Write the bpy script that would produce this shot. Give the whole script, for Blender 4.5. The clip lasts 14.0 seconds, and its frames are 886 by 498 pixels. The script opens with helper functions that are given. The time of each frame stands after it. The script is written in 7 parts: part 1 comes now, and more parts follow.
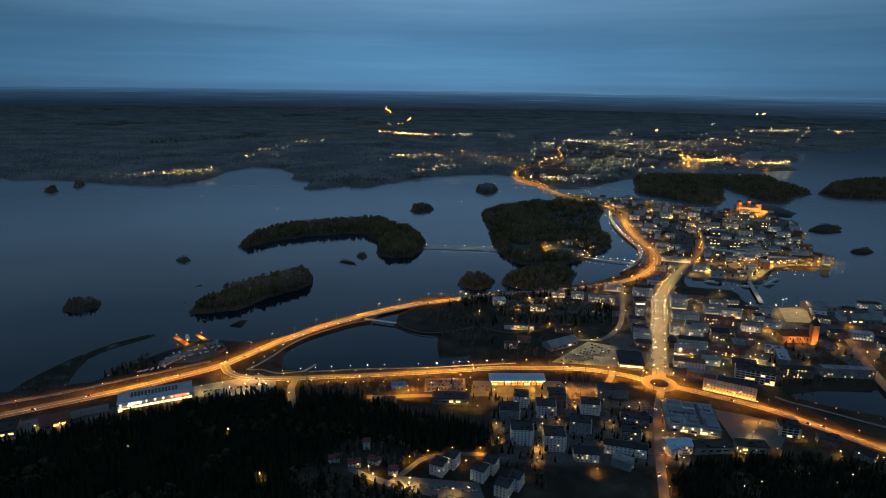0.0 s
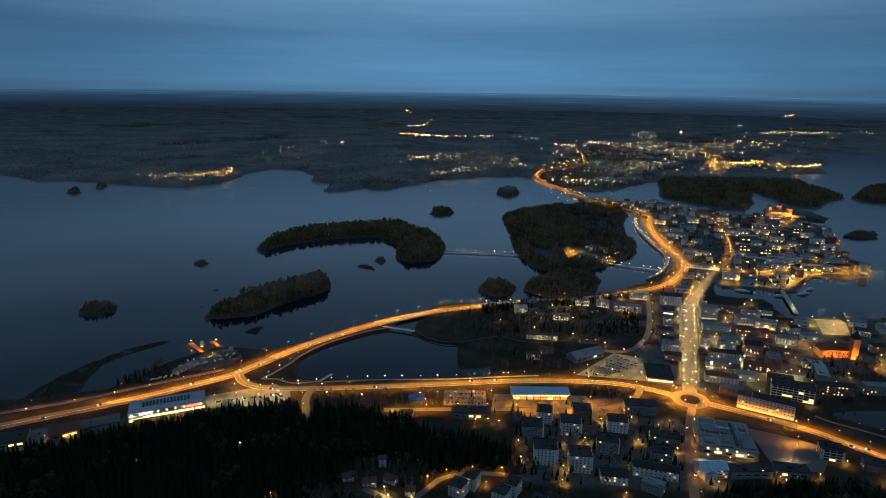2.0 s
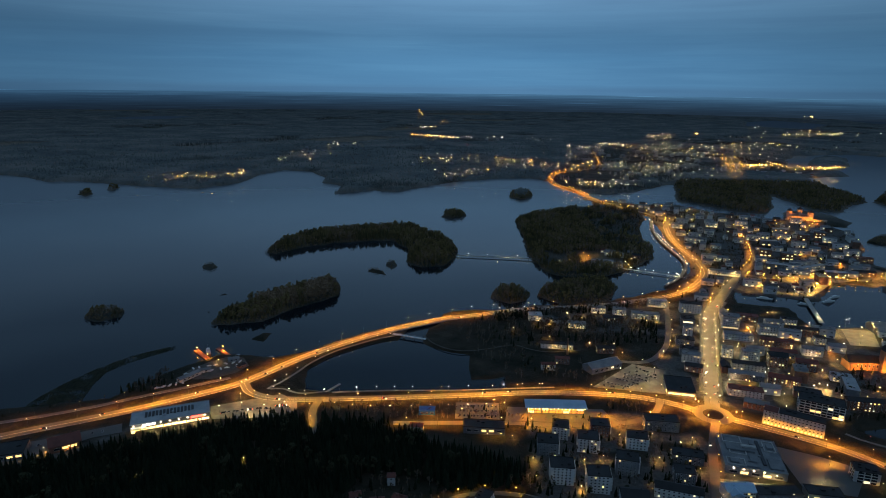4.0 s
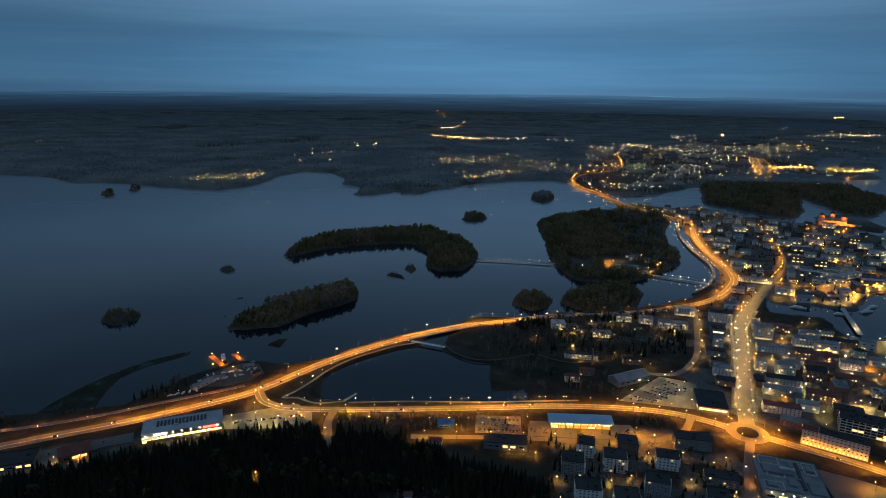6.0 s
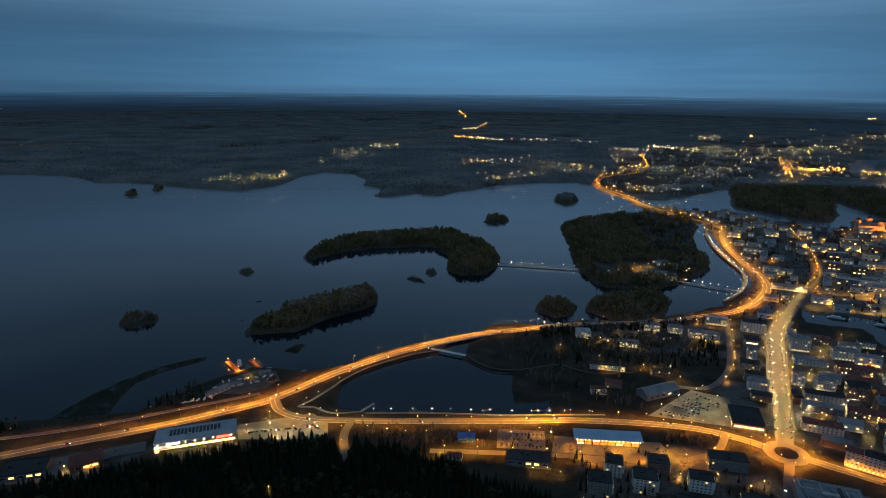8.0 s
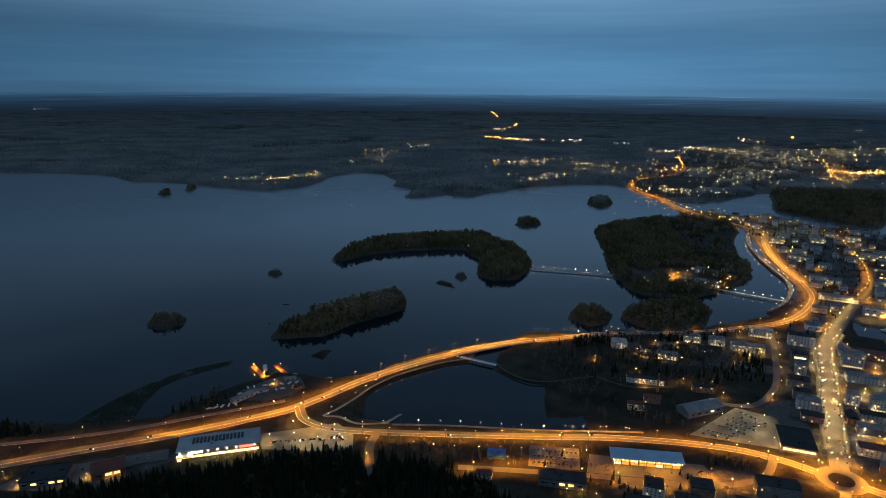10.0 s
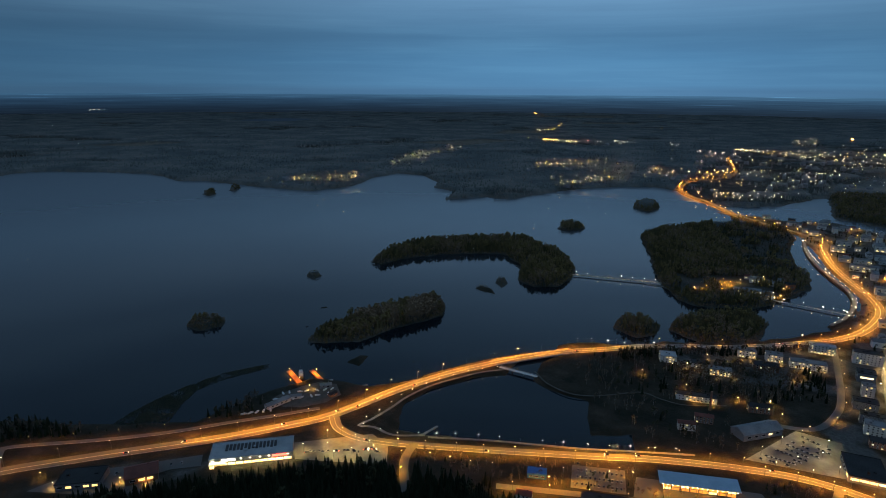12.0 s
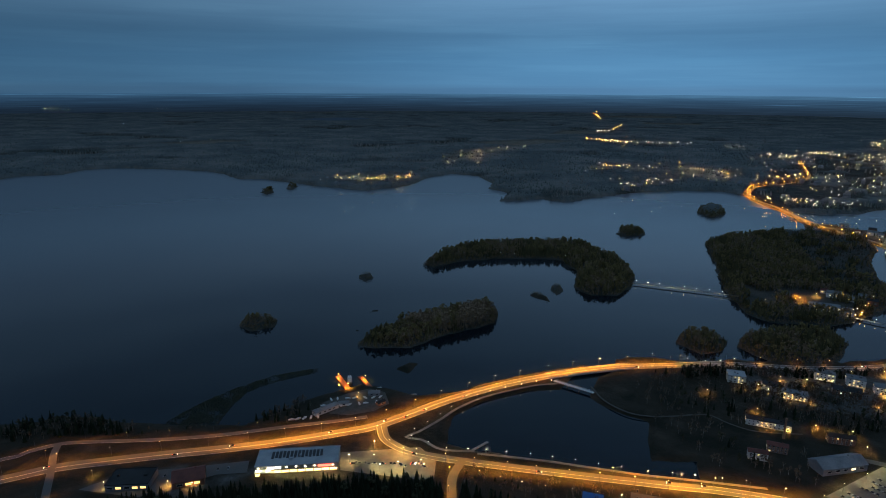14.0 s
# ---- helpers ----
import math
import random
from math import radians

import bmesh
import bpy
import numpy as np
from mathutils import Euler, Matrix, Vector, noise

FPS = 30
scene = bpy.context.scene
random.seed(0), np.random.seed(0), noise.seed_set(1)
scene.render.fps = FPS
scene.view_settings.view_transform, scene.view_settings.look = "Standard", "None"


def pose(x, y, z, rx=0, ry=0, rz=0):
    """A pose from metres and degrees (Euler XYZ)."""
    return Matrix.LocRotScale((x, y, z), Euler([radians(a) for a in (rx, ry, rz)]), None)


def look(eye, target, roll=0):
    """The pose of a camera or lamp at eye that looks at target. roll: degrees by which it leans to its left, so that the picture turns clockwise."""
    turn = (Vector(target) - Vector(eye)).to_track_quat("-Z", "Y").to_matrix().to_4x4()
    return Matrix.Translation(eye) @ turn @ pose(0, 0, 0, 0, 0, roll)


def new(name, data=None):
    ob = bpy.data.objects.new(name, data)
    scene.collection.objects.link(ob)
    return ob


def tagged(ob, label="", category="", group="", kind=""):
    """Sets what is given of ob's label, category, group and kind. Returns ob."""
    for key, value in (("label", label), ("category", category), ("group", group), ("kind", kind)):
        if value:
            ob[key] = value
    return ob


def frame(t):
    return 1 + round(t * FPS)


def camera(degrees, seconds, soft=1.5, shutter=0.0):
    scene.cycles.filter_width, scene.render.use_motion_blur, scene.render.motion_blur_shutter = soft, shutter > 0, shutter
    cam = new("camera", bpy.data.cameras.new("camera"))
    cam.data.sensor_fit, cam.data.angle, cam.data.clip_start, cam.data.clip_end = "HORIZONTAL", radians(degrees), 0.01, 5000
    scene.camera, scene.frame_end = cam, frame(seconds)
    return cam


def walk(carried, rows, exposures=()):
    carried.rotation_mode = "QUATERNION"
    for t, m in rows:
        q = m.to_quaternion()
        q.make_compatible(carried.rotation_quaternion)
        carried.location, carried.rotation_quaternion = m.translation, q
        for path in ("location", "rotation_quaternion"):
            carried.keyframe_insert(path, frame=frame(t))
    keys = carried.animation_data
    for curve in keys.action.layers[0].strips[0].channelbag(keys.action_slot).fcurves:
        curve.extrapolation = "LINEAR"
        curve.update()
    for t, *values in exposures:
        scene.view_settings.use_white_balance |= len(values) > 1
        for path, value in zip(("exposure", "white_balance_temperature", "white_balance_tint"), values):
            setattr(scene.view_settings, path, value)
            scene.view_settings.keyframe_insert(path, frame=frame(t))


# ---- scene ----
cam = camera(71.82, 14.0, soft=0.9)
# seconds, x, y, z, yaw, pitch, roll
ROWS = [
    (0.0, 0.0, 0.0, 360.0, 0.00, -14.89, -0.80),
    (0.5, -0.9, 7.5, 360.0, 0.45, -14.86, -0.81),
    (1.0, -0.4, 14.1, 360.1, 1.34, -14.82, -0.75),
    (1.5, -0.7, 21.5, 360.1, 1.76, -14.78, -0.72),
    (2.0, -1.4, 29.0, 359.8, 1.90, -14.78, -0.71),
    (2.5, -1.4, 35.8, 359.9, 2.19, -14.76, -0.67),
    (3.0, -2.0, 42.3, 359.9, 2.53, -14.72, -0.71),
    (5.5, -4.8, 75.9, 360.1, 4.20, -14.69, -0.57),
    (6.0, -5.8, 82.5, 359.9, 4.93, -14.67, -0.60),
    (6.5, -6.6, 89.0, 359.9, 5.68, -14.67, -0.58),
    (7.0, -7.5, 95.9, 360.0, 6.21, -14.68, -0.54),
    (7.5, -8.2, 102.4, 359.6, 6.53, -14.65, -0.53),
    (10.0, -14.4, 135.7, 359.6, 9.80, -14.65, -0.47),
    (10.5, -15.8, 142.1, 359.2, 10.58, -14.62, -0.43),
    (11.0, -16.0, 148.2, 359.5, 11.40, -14.63, -0.38),
    (11.5, -17.1, 154.5, 358.9, 12.48, -14.59, -0.30),
    (12.0, -19.2, 161.1, 359.6, 13.70, -14.61, -0.32),
    (12.5, -21.0, 167.4, 360.4, 14.98, -14.65, -0.32),
    (13.0, -23.4, 175.1, 360.9, 16.27, -14.69, -0.34),
    (13.5, -25.0, 180.6, 361.6, 17.54, -14.71, -0.30),
    (14.0, -27.3, 186.9, 362.1, 18.82, -14.71, -0.28),
]
walk(cam, [(t, pose(x, y, z, 90 + pitch, 0, yaw) @ pose(0, 0, 0, 0, 0, -roll)) for t, x, y, z, yaw, pitch, roll in ROWS],
     [(0.0, 0.08), (6.0, 0.05), (10.0, 0.02), (14.0, 0.16)])

# ---- dusk sky ----
world = bpy.data.worlds.new("dusk_sky")
scene.world = world
world.use_nodes = True
wn = world.node_tree
wn.nodes.clear()


def link(tree, a, b):
    tree.links.new(a, b)


def math_node(tree, op, a, b=None):
    n = tree.nodes.new("ShaderNodeMath")
    n.operation = op
    for i, v in enumerate((a, b)):
        if v is None:
            continue
        if isinstance(v, (int, float)):
            n.inputs[i].default_value = v
        else:
            link(tree, v, n.inputs[i])
    return n.outputs[0]


def ramp(tree, fac, stops, smooth=True):
    n = tree.nodes.new("ShaderNodeValToRGB")
    n.color_ramp.interpolation = "EASE" if smooth else "LINEAR"
    el = n.color_ramp.elements
    while len(el) < len(stops):
        el.new(0.5)
    for e, (p, c) in zip(el, stops):
        e.position = p
        e.color = (*c, 1) if len(c) == 3 else c
    link(tree, fac, n.inputs[0])
    return n.outputs[0]


def mix(tree, fac, a, b, blend="MIX"):
    n = tree.nodes.new("ShaderNodeMix")
    n.data_type, n.blend_type = "RGBA", blend
    for sock, v in ((n.inputs[0], fac), (n.inputs[6], a), (n.inputs[7], b)):
        if isinstance(v, (int, float)):
            sock.default_value = v
        elif isinstance(v, tuple):
            sock.default_value = (*v, 1)
        else:
            link(tree, v, sock)
    return n.outputs[2]


def noise_tex(tree, vec, scale, detail=4.0, rough=0.55, dims="3D"):
    n = tree.nodes.new("ShaderNodeTexNoise")
    n.noise_dimensions = dims
    n.inputs["Scale"].default_value, n.inputs["Detail"].default_value, n.inputs["Roughness"].default_value = scale, detail, rough
    if vec is not None:
        link(tree, vec, n.inputs["Vector"])
    return n.outputs[0]


co = wn.nodes.new("ShaderNodeTexCoord")
sep = wn.nodes.new("ShaderNodeSeparateXYZ")
link(wn, co.outputs["Generated"], sep.inputs[0])
up = sep.outputs[2]
# layered cloud bands, seen edge-on near the horizon
stretch = wn.nodes.new("ShaderNodeMapping")
stretch.inputs["Scale"].default_value = (1.2, 1.2, 15.0)
stretch.inputs["Rotation"].default_value = (0.03, 0.02, 0)
link(wn, co.outputs["Generated"], stretch.inputs[0])
bands = noise_tex(wn, stretch.outputs[0], 1.3, 6.0, 0.55)
streak_map = wn.nodes.new("ShaderNodeMapping")
streak_map.inputs["Scale"].default_value = (2.0, 2.0, 60.0)
link(wn, co.outputs["Generated"], streak_map.inputs[0])
streaks = noise_tex(wn, streak_map.outputs[0], 1.6, 5.0, 0.6)
base = ramp(wn, up, [
    (0.0, (0.062, 0.156, 0.280)), (0.008, (0.068, 0.182, 0.325)), (0.045, (0.058, 0.164, 0.302)), (0.080, (0.056, 0.148, 0.268)),
    (0.125, (0.100, 0.220, 0.366)), (0.26, (0.146, 0.266, 0.430)), (0.45, (0.096, 0.190, 0.318)), (1.0, (0.165, 0.275, 0.415))], False)
# the afterglow: the sky is lighter ahead than to the sides
flat = wn.nodes.new("ShaderNodeVectorMath")
flat.operation = "DOT_PRODUCT"
flat.inputs[1].default_value = (0.0, 1.0, 0.0)
link(wn, co.outputs["Generated"], flat.inputs[0])
glow = ramp(wn, math_node(wn, "ADD", math_node(wn, "MULTIPLY", flat.outputs["Value"], 0.5), 0.5), [(0.0, (0.85,) * 3), (0.35, (0.74,) * 3), (0.70, (0.56,) * 3), (0.84, (0.70,) * 3), (0.91, (0.82,) * 3), (0.94, (0.93,) * 3), (0.985, (1.20,) * 3), (1.0, (1.30,) * 3)], False)
base = mix(wn, 1.0, base, glow, "MULTIPLY")
cloud = ramp(wn, bands, [(0.34, (0.88, 0.88, 0.90)), (0.52, (1.0, 1.0, 1.0)), (0.68, (1.15, 1.12, 1.09))])
wisp = ramp(wn, streaks, [(0.40, (0.97, 0.97, 0.975)), (0.62, (1.02, 1.02, 1.015)), (0.75, (1.10, 1.085, 1.06))])
sky = mix(wn, 1.0, mix(wn, 1.0, base, cloud, "MULTIPLY"), wisp, "MULTIPLY")
bg = wn.nodes.new("ShaderNodeBackground")
bg.inputs["Strength"].default_value = 1.0
link(wn, sky, bg.inputs["Color"])
wo = wn.nodes.new("ShaderNodeOutputWorld")
link(wn, bg.outputs[0], wo.inputs["Surface"])
# the last light of the overcast evening sky
sun = new("evening_light", bpy.data.lights.new("evening_light", "SUN"))
sun.data.energy, sun.data.angle, sun.data.color = 0.06, radians(40), (0.75, 0.87, 1.0)
sun.matrix_world = look((0, 0, 900), (-200, 500, 0))

# ---- materials ----
def material(name, color=(0.5, 0.5, 0.5), rough=0.8, metal=0.0, emit=None, strength=0.0, build=None, spec=0.5, small=True):
    m = bpy.data.materials.new(name)
    m.use_nodes = True
    t = m.node_tree
    b = t.nodes["Principled BSDF"]
    b.inputs["Base Color"].default_value = (*color, 1)
    b.inputs["Roughness"].default_value, b.inputs["Metallic"].default_value = rough, metal
    b.inputs["Specular IOR Level"].default_value = spec
    if emit:
        b.inputs["Emission Color"].default_value = (*emit, 1)
        b.inputs["Emission Strength"].default_value = strength
    if build:
        build(t, b)
    if emit:
        m.cycles.emission_sampling = "NONE" if small else "AUTO"
    return m


def place_coord(t):
    n = t.nodes.new("ShaderNodeAttribute")
    n.attribute_name = "place"
    return n.outputs["Vector"]


def world_coord(t):
    return t.nodes.new("ShaderNodeNewGeometry").outputs["Position"]


def attr(t, name):
    n = t.nodes.new("ShaderNodeAttribute")
    n.attribute_name = name
    return n.outputs["Fac"]


def bump(t, b, h, strength, distance):
    n = t.nodes.new("ShaderNodeBump")
    n.inputs["Strength"].default_value, n.inputs["Distance"].default_value = strength, distance
    link(t, h, n.inputs["Height"])
    link(t, n.outputs[0], b.inputs["Normal"])


def two_tone(c1, c2, scale, fine, rough=(0.7, 0.95), relief=0.3, dist=0.05, rand=0.0):
    """Grain and stains at two scales between two colours; rand varies the tone from object to object."""
    def build(t, b):
        p = world_coord(t)
        big, small = noise_tex(t, p, scale, 3), noise_tex(t, p, fine, 5, 0.65)
        f = math_node(t, "ADD", math_node(t, "MULTIPLY", big, 0.6), math_node(t, "MULTIPLY", small, 0.4))
        col = ramp(t, f, [(0.35, c1), (0.65, c2)])
        if rand:
            r = t.nodes.new("ShaderNodeObjectInfo").outputs["Random"]
            v = math_node(t, "ADD", math_node(t, "MULTIPLY", r, rand), 1 - rand / 2)
            hsv = t.nodes.new("ShaderNodeHueSaturation")
            link(t, v, hsv.inputs["Value"])
            link(t, col, hsv.inputs["Color"])
            col = hsv.outputs[0]
        link(t, col, b.inputs["Base Color"])
        link(t, ramp(t, small, [(0.3, (rough[0],) * 3), (0.7, (rough[1],) * 3)]), b.inputs["Roughness"])
        if relief:
            bump(t, b, small, relief, dist)
    return build


def ground_nodes(t, b):
    p = place_coord(t)
    big, mid, fine = noise_tex(t, p, 0.004, 5), noise_tex(t, p, 0.03, 5), noise_tex(t, p, 0.25, 4, 0.7)
    grass = ramp(t, mid, [(0.35, (0.018, 0.019, 0.012)), (0.55, (0.036, 0.032, 0.022)), (0.7, (0.064, 0.052, 0.038))])
    wood_f = math_node(t, "ADD", math_node(t, "MULTIPLY", mid, 0.45), math_node(t, "MULTIPLY", fine, 0.55))
    # wood tones are paled and blued to put distance haze into the colour
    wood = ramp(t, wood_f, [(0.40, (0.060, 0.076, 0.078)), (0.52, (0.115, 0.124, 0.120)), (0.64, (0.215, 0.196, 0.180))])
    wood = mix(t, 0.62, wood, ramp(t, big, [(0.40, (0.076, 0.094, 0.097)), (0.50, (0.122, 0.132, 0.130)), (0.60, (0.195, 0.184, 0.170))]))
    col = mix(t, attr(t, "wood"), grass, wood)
    col = mix(t, attr(t, "field"), col, ramp(t, mid, [(0.3, (0.13, 0.11, 0.085)), (0.7, (0.19, 0.16, 0.13))]))
    col = mix(t, attr(t, "paved"), col, ramp(t, fine, [(0.3, (0.070, 0.069, 0.066)), (0.7, (0.125, 0.120, 0.112))]))
    link(t, col, b.inputs["Base Color"])
    bump(t, b, noise_tex(t, p, 0.09, 6, 0.8), 0.55, 6.0)


def water_nodes(t, b):
    p = world_coord(t)
    b.inputs["IOR"].default_value = 1.33
    small = noise_tex(t, p, 0.5, 3, 0.6)
    calm = noise_tex(t, p, 0.006, 4, 0.6)
    bump(t, b, small, 0.11, 0.14)
    # paler base colour far off stands in for reflected sky and haze
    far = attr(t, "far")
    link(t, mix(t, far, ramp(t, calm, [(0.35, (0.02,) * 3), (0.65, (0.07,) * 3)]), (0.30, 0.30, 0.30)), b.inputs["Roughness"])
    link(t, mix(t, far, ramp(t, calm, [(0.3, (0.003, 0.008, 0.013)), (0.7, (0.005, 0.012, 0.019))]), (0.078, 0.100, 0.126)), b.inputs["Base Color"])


def road_nodes(t, b):
    p = world_coord(t)
    mid, fine = noise_tex(t, p, 0.08, 4), noise_tex(t, p, 1.5, 4, 0.7)
    f = math_node(t, "ADD", math_node(t, "MULTIPLY", mid, 0.6), math_node(t, "MULTIPLY", fine, 0.4))
    link(t, ramp(t, f, [(0.35, (0.065, 0.063, 0.060)), (0.65, (0.11, 0.106, 0.10))]), b.inputs["Base Color"])
    link(t, ramp(t, mid, [(0.35, (0.55,) * 3), (0.65, (0.85,) * 3)]), b.inputs["Roughness"])
    bump(t, b, fine, 0.2, 0.03)


GROUND = material("ground_cover", rough=0.95, build=ground_nodes, spec=0.2)
WATER = material("lake_water", rough=0.15, build=water_nodes)
ASPHALT = material("asphalt", build=road_nodes)
PALE_PAVING = material("pale_paving", build=two_tone((0.13, 0.125, 0.115), (0.20, 0.19, 0.175), 0.1, 2.0))
DIRT = material("dirt_track", build=two_tone((0.055, 0.048, 0.038), (0.095, 0.085, 0.07), 0.2, 3.0))
GRAVEL = material("gravel_path", build=two_tone((0.12, 0.11, 0.09), (0.2, 0.18, 0.15), 0.2, 3.0))
PAINT_LINE = material("road_paint", (0.6, 0.6, 0.58), 0.7)
CONCRETE = material("concrete", build=two_tone((0.28, 0.28, 0.27), (0.42, 0.41, 0.39), 0.15, 2.5))
STEEL = material("galvanised_steel", (0.11, 0.115, 0.12), 0.55, 0.5)
DARK_METAL = material("dark_metal", (0.05, 0.05, 0.055), 0.5, 0.6)
SODIUM = material("sodium_lamp", (0.9, 0.6, 0.3), 0.4, emit=(1.0, 0.40, 0.055), strength=42.0)
HOT_SODIUM = material("bright_sodium_lamp", (0.9, 0.6, 0.3), 0.4, emit=(1.0, 0.42, 0.07), strength=150.0, small=False)
WARM_WHITE = material("warm_white_lamp", (0.9, 0.85, 0.7), 0.4, emit=(1.0, 0.66, 0.25), strength=26.0)
COOL_WHITE = material("cool_white_lamp", (0.9, 0.9, 0.85), 0.4, emit=(1.0, 0.84, 0.54), strength=32.0)
STREET_GLOW = material("main_street_lamp", (0.9, 0.85, 0.7), 0.4, emit=(1.0, 0.74, 0.36), strength=45.0)
PROM_GLOW = material("promenade_lamp", (0.9, 0.85, 0.75), 0.4, emit=(1.0, 0.76, 0.44), strength=36.0, small=False)
FAR_WHITE = material("far_white_lamp", (0.9, 0.9, 0.85), 0.4, emit=(1.0, 0.85, 0.62), strength=9.0)
RED_LAMP = material("red_lamp", (0.8, 0.1, 0.1), 0.4, emit=(1.0, 0.07, 0.05), strength=12.0)
BARK_CONIFER = material("conifer_bark", build=two_tone((0.05, 0.035, 0.025), (0.12, 0.08, 0.055), 0.5, 6.0), spec=0.08)
BARK_BIRCH = material("birch_bark", build=two_tone((0.16, 0.14, 0.125), (0.34, 0.31, 0.28), 0.5, 6.0), spec=0.08)
TWIGS = material("bare_twigs", build=two_tone((0.075, 0.057, 0.041), (0.140, 0.104, 0.075), 0.05, 0.7), spec=0.08)
PALE_TWIGS = material("pale_birch_twigs", build=two_tone((0.190, 0.128, 0.080), (0.330, 0.228, 0.145), 0.05, 0.7), spec=0.08)
ISLE_PINE = material("olive_pine_needles", build=two_tone((0.130, 0.108, 0.044), (0.275, 0.205, 0.088), 0.03, 0.7), spec=0.08)
ISLE_SPRUCE = material("island_spruce_needles", build=two_tone((0.048, 0.046, 0.021), (0.150, 0.120, 0.058), 0.03, 0.7), spec=0.08)
# crowns of the far woods are coloured paler and greyer, imitating haze
HAZED_SPRUCE = material("hazed_spruce_needles", build=two_tone((0.070, 0.088, 0.084), (0.140, 0.152, 0.140), 0.004, 0.06, relief=0), spec=0.08)
HAZED_BARE = material("hazed_bare_twigs", build=two_tone((0.120, 0.116, 0.108), (0.235, 0.210, 0.190), 0.004, 0.06, relief=0), spec=0.08)
NEEDLES = material("dark_needles", build=two_tone((0.008, 0.014, 0.008), (0.021, 0.030, 0.016), 0.05, 0.7), spec=0.08)
PINE_NEEDLES = material("pine_needles", build=two_tone((0.028, 0.034, 0.018), (0.060, 0.062, 0.034), 0.05, 0.7), spec=0.08)

RUST_RED = material("rust_red_steel", build=two_tone((0.22, 0.07, 0.04), (0.36, 0.14, 0.08), 0.2, 2.0))
HULL_WHITE = material("white_hull_paint", (0.62, 0.63, 0.62), 0.4)
WOOD_DECK = material("grey_wood_decking", build=two_tone((0.22, 0.20, 0.17), (0.36, 0.33, 0.29), 0.3, 4.0))
REEDS = material("dry_reeds", build=two_tone((0.075, 0.085, 0.055), (0.14, 0.145, 0.10), 0.1, 1.0), spec=0.08)
CAR_PAINT = material("car_paint", build=two_tone((0.16, 0.165, 0.17), (0.20, 0.20, 0.21), 0.2, 3.0, rough=(0.25, 0.35), relief=0, rand=1.6))
HEADLIGHT = material("headlight", (0.9, 0.9, 0.85), 0.3, emit=(1.0, 0.93, 0.78), strength=14.0)
TAIL_LIGHT = material("tail_light", (0.6, 0.05, 0.05), 0.3, emit=(1.0, 0.06, 0.04), strength=5.0)

# ---- helpers for meshes ----
def mesh_np(name, verts, faces, mats, mat_index=None, smooth=False):
    """A mesh from arrays: verts n x 3, faces m x k."""
    verts, faces = np.asarray(verts, np.float32), np.asarray(faces, np.int32)
    me = bpy.data.meshes.new(name)
    k = faces.shape[1]
    me.vertices.add(len(verts))
    me.vertices.foreach_set("co", verts.ravel())
    me.loops.add(faces.size)
    me.loops.foreach_set("vertex_index", faces.ravel())
    me.polygons.add(len(faces))
    me.polygons.foreach_set("loop_start", np.arange(0, faces.size, k, dtype=np.int32))
    me.polygons.foreach_set("loop_total", np.full(len(faces), k, np.int32))
    if mat_index is not None:
        me.polygons.foreach_set("material_index", np.asarray(mat_index, np.int32))
    if smooth:
        me.polygons.foreach_set("use_smooth", np.ones(len(faces), bool))
    for m in mats if isinstance(mats, (list, tuple)) else [mats]:
        me.materials.append(m)
    me.update(calc_edges=True)
    me.validate()
    return me


def part(name, data, mat=None, parent=None, label="", at=None):
    """Links a bmesh or a mesh as one mesh object under a thing or a part."""
    if isinstance(data, bmesh.types.BMesh):
        me = bpy.data.meshes.new(name)
        data.to_mesh(me)
        data.free()
        data = me
    if mat is not None and not data.materials:
        data.materials.append(mat)
    ob = new(name, data)
    if parent is not None:
        ob.parent = parent
    if at is not None:
        ob.matrix_basis = at
    if label:
        tagged(ob, label)
    return ob


def box(bm, x0, y0, z0, x1, y1, z1, bevel=0.0):
    v = [bm.verts.new(c) for c in ((x0, y0, z0), (x1, y0, z0), (x1, y1, z0), (x0, y1, z0), (x0, y0, z1), (x1, y0, z1), (x1, y1, z1), (x0, y1, z1))]
    fs = [bm.faces.new([v[i] for i in q]) for q in ((3, 2, 1, 0), (4, 5, 6, 7), (0, 1, 5, 4), (1, 2, 6, 5), (2, 3, 7, 6), (3, 0, 4, 7))]
    if bevel:
        edges = list({e for f in fs for e in f.edges})
        bmesh.ops.bevel(bm, geom=edges, offset=bevel, segments=1, affect="EDGES")
    return v


def tube(bm, path, radii, sides=6, cap=True):
    """A tapered tube along points."""
    rings = []
    for i, (p, r) in enumerate(zip(path, radii)):
        p = Vector(p)
        d = (Vector(path[min(i + 1, len(path) - 1)]) - Vector(path[max(i - 1, 0)])).normalized()
        a = d.orthogonal().normalized()
        b = d.cross(a)
        rings.append([bm.verts.new(p + r * (a * math.cos(6.2832 * s / sides) + b * math.sin(6.2832 * s / sides))) for s in range(sides)])
    for r0, r1 in zip(rings, rings[1:]):
        for s in range(sides):
            bm.faces.new((r0[s], r0[(s + 1) % sides], r1[(s + 1) % sides], r1[s]))
    if cap:
        bm.faces.new(rings[0][::-1])
        bm.faces.new(rings[-1])


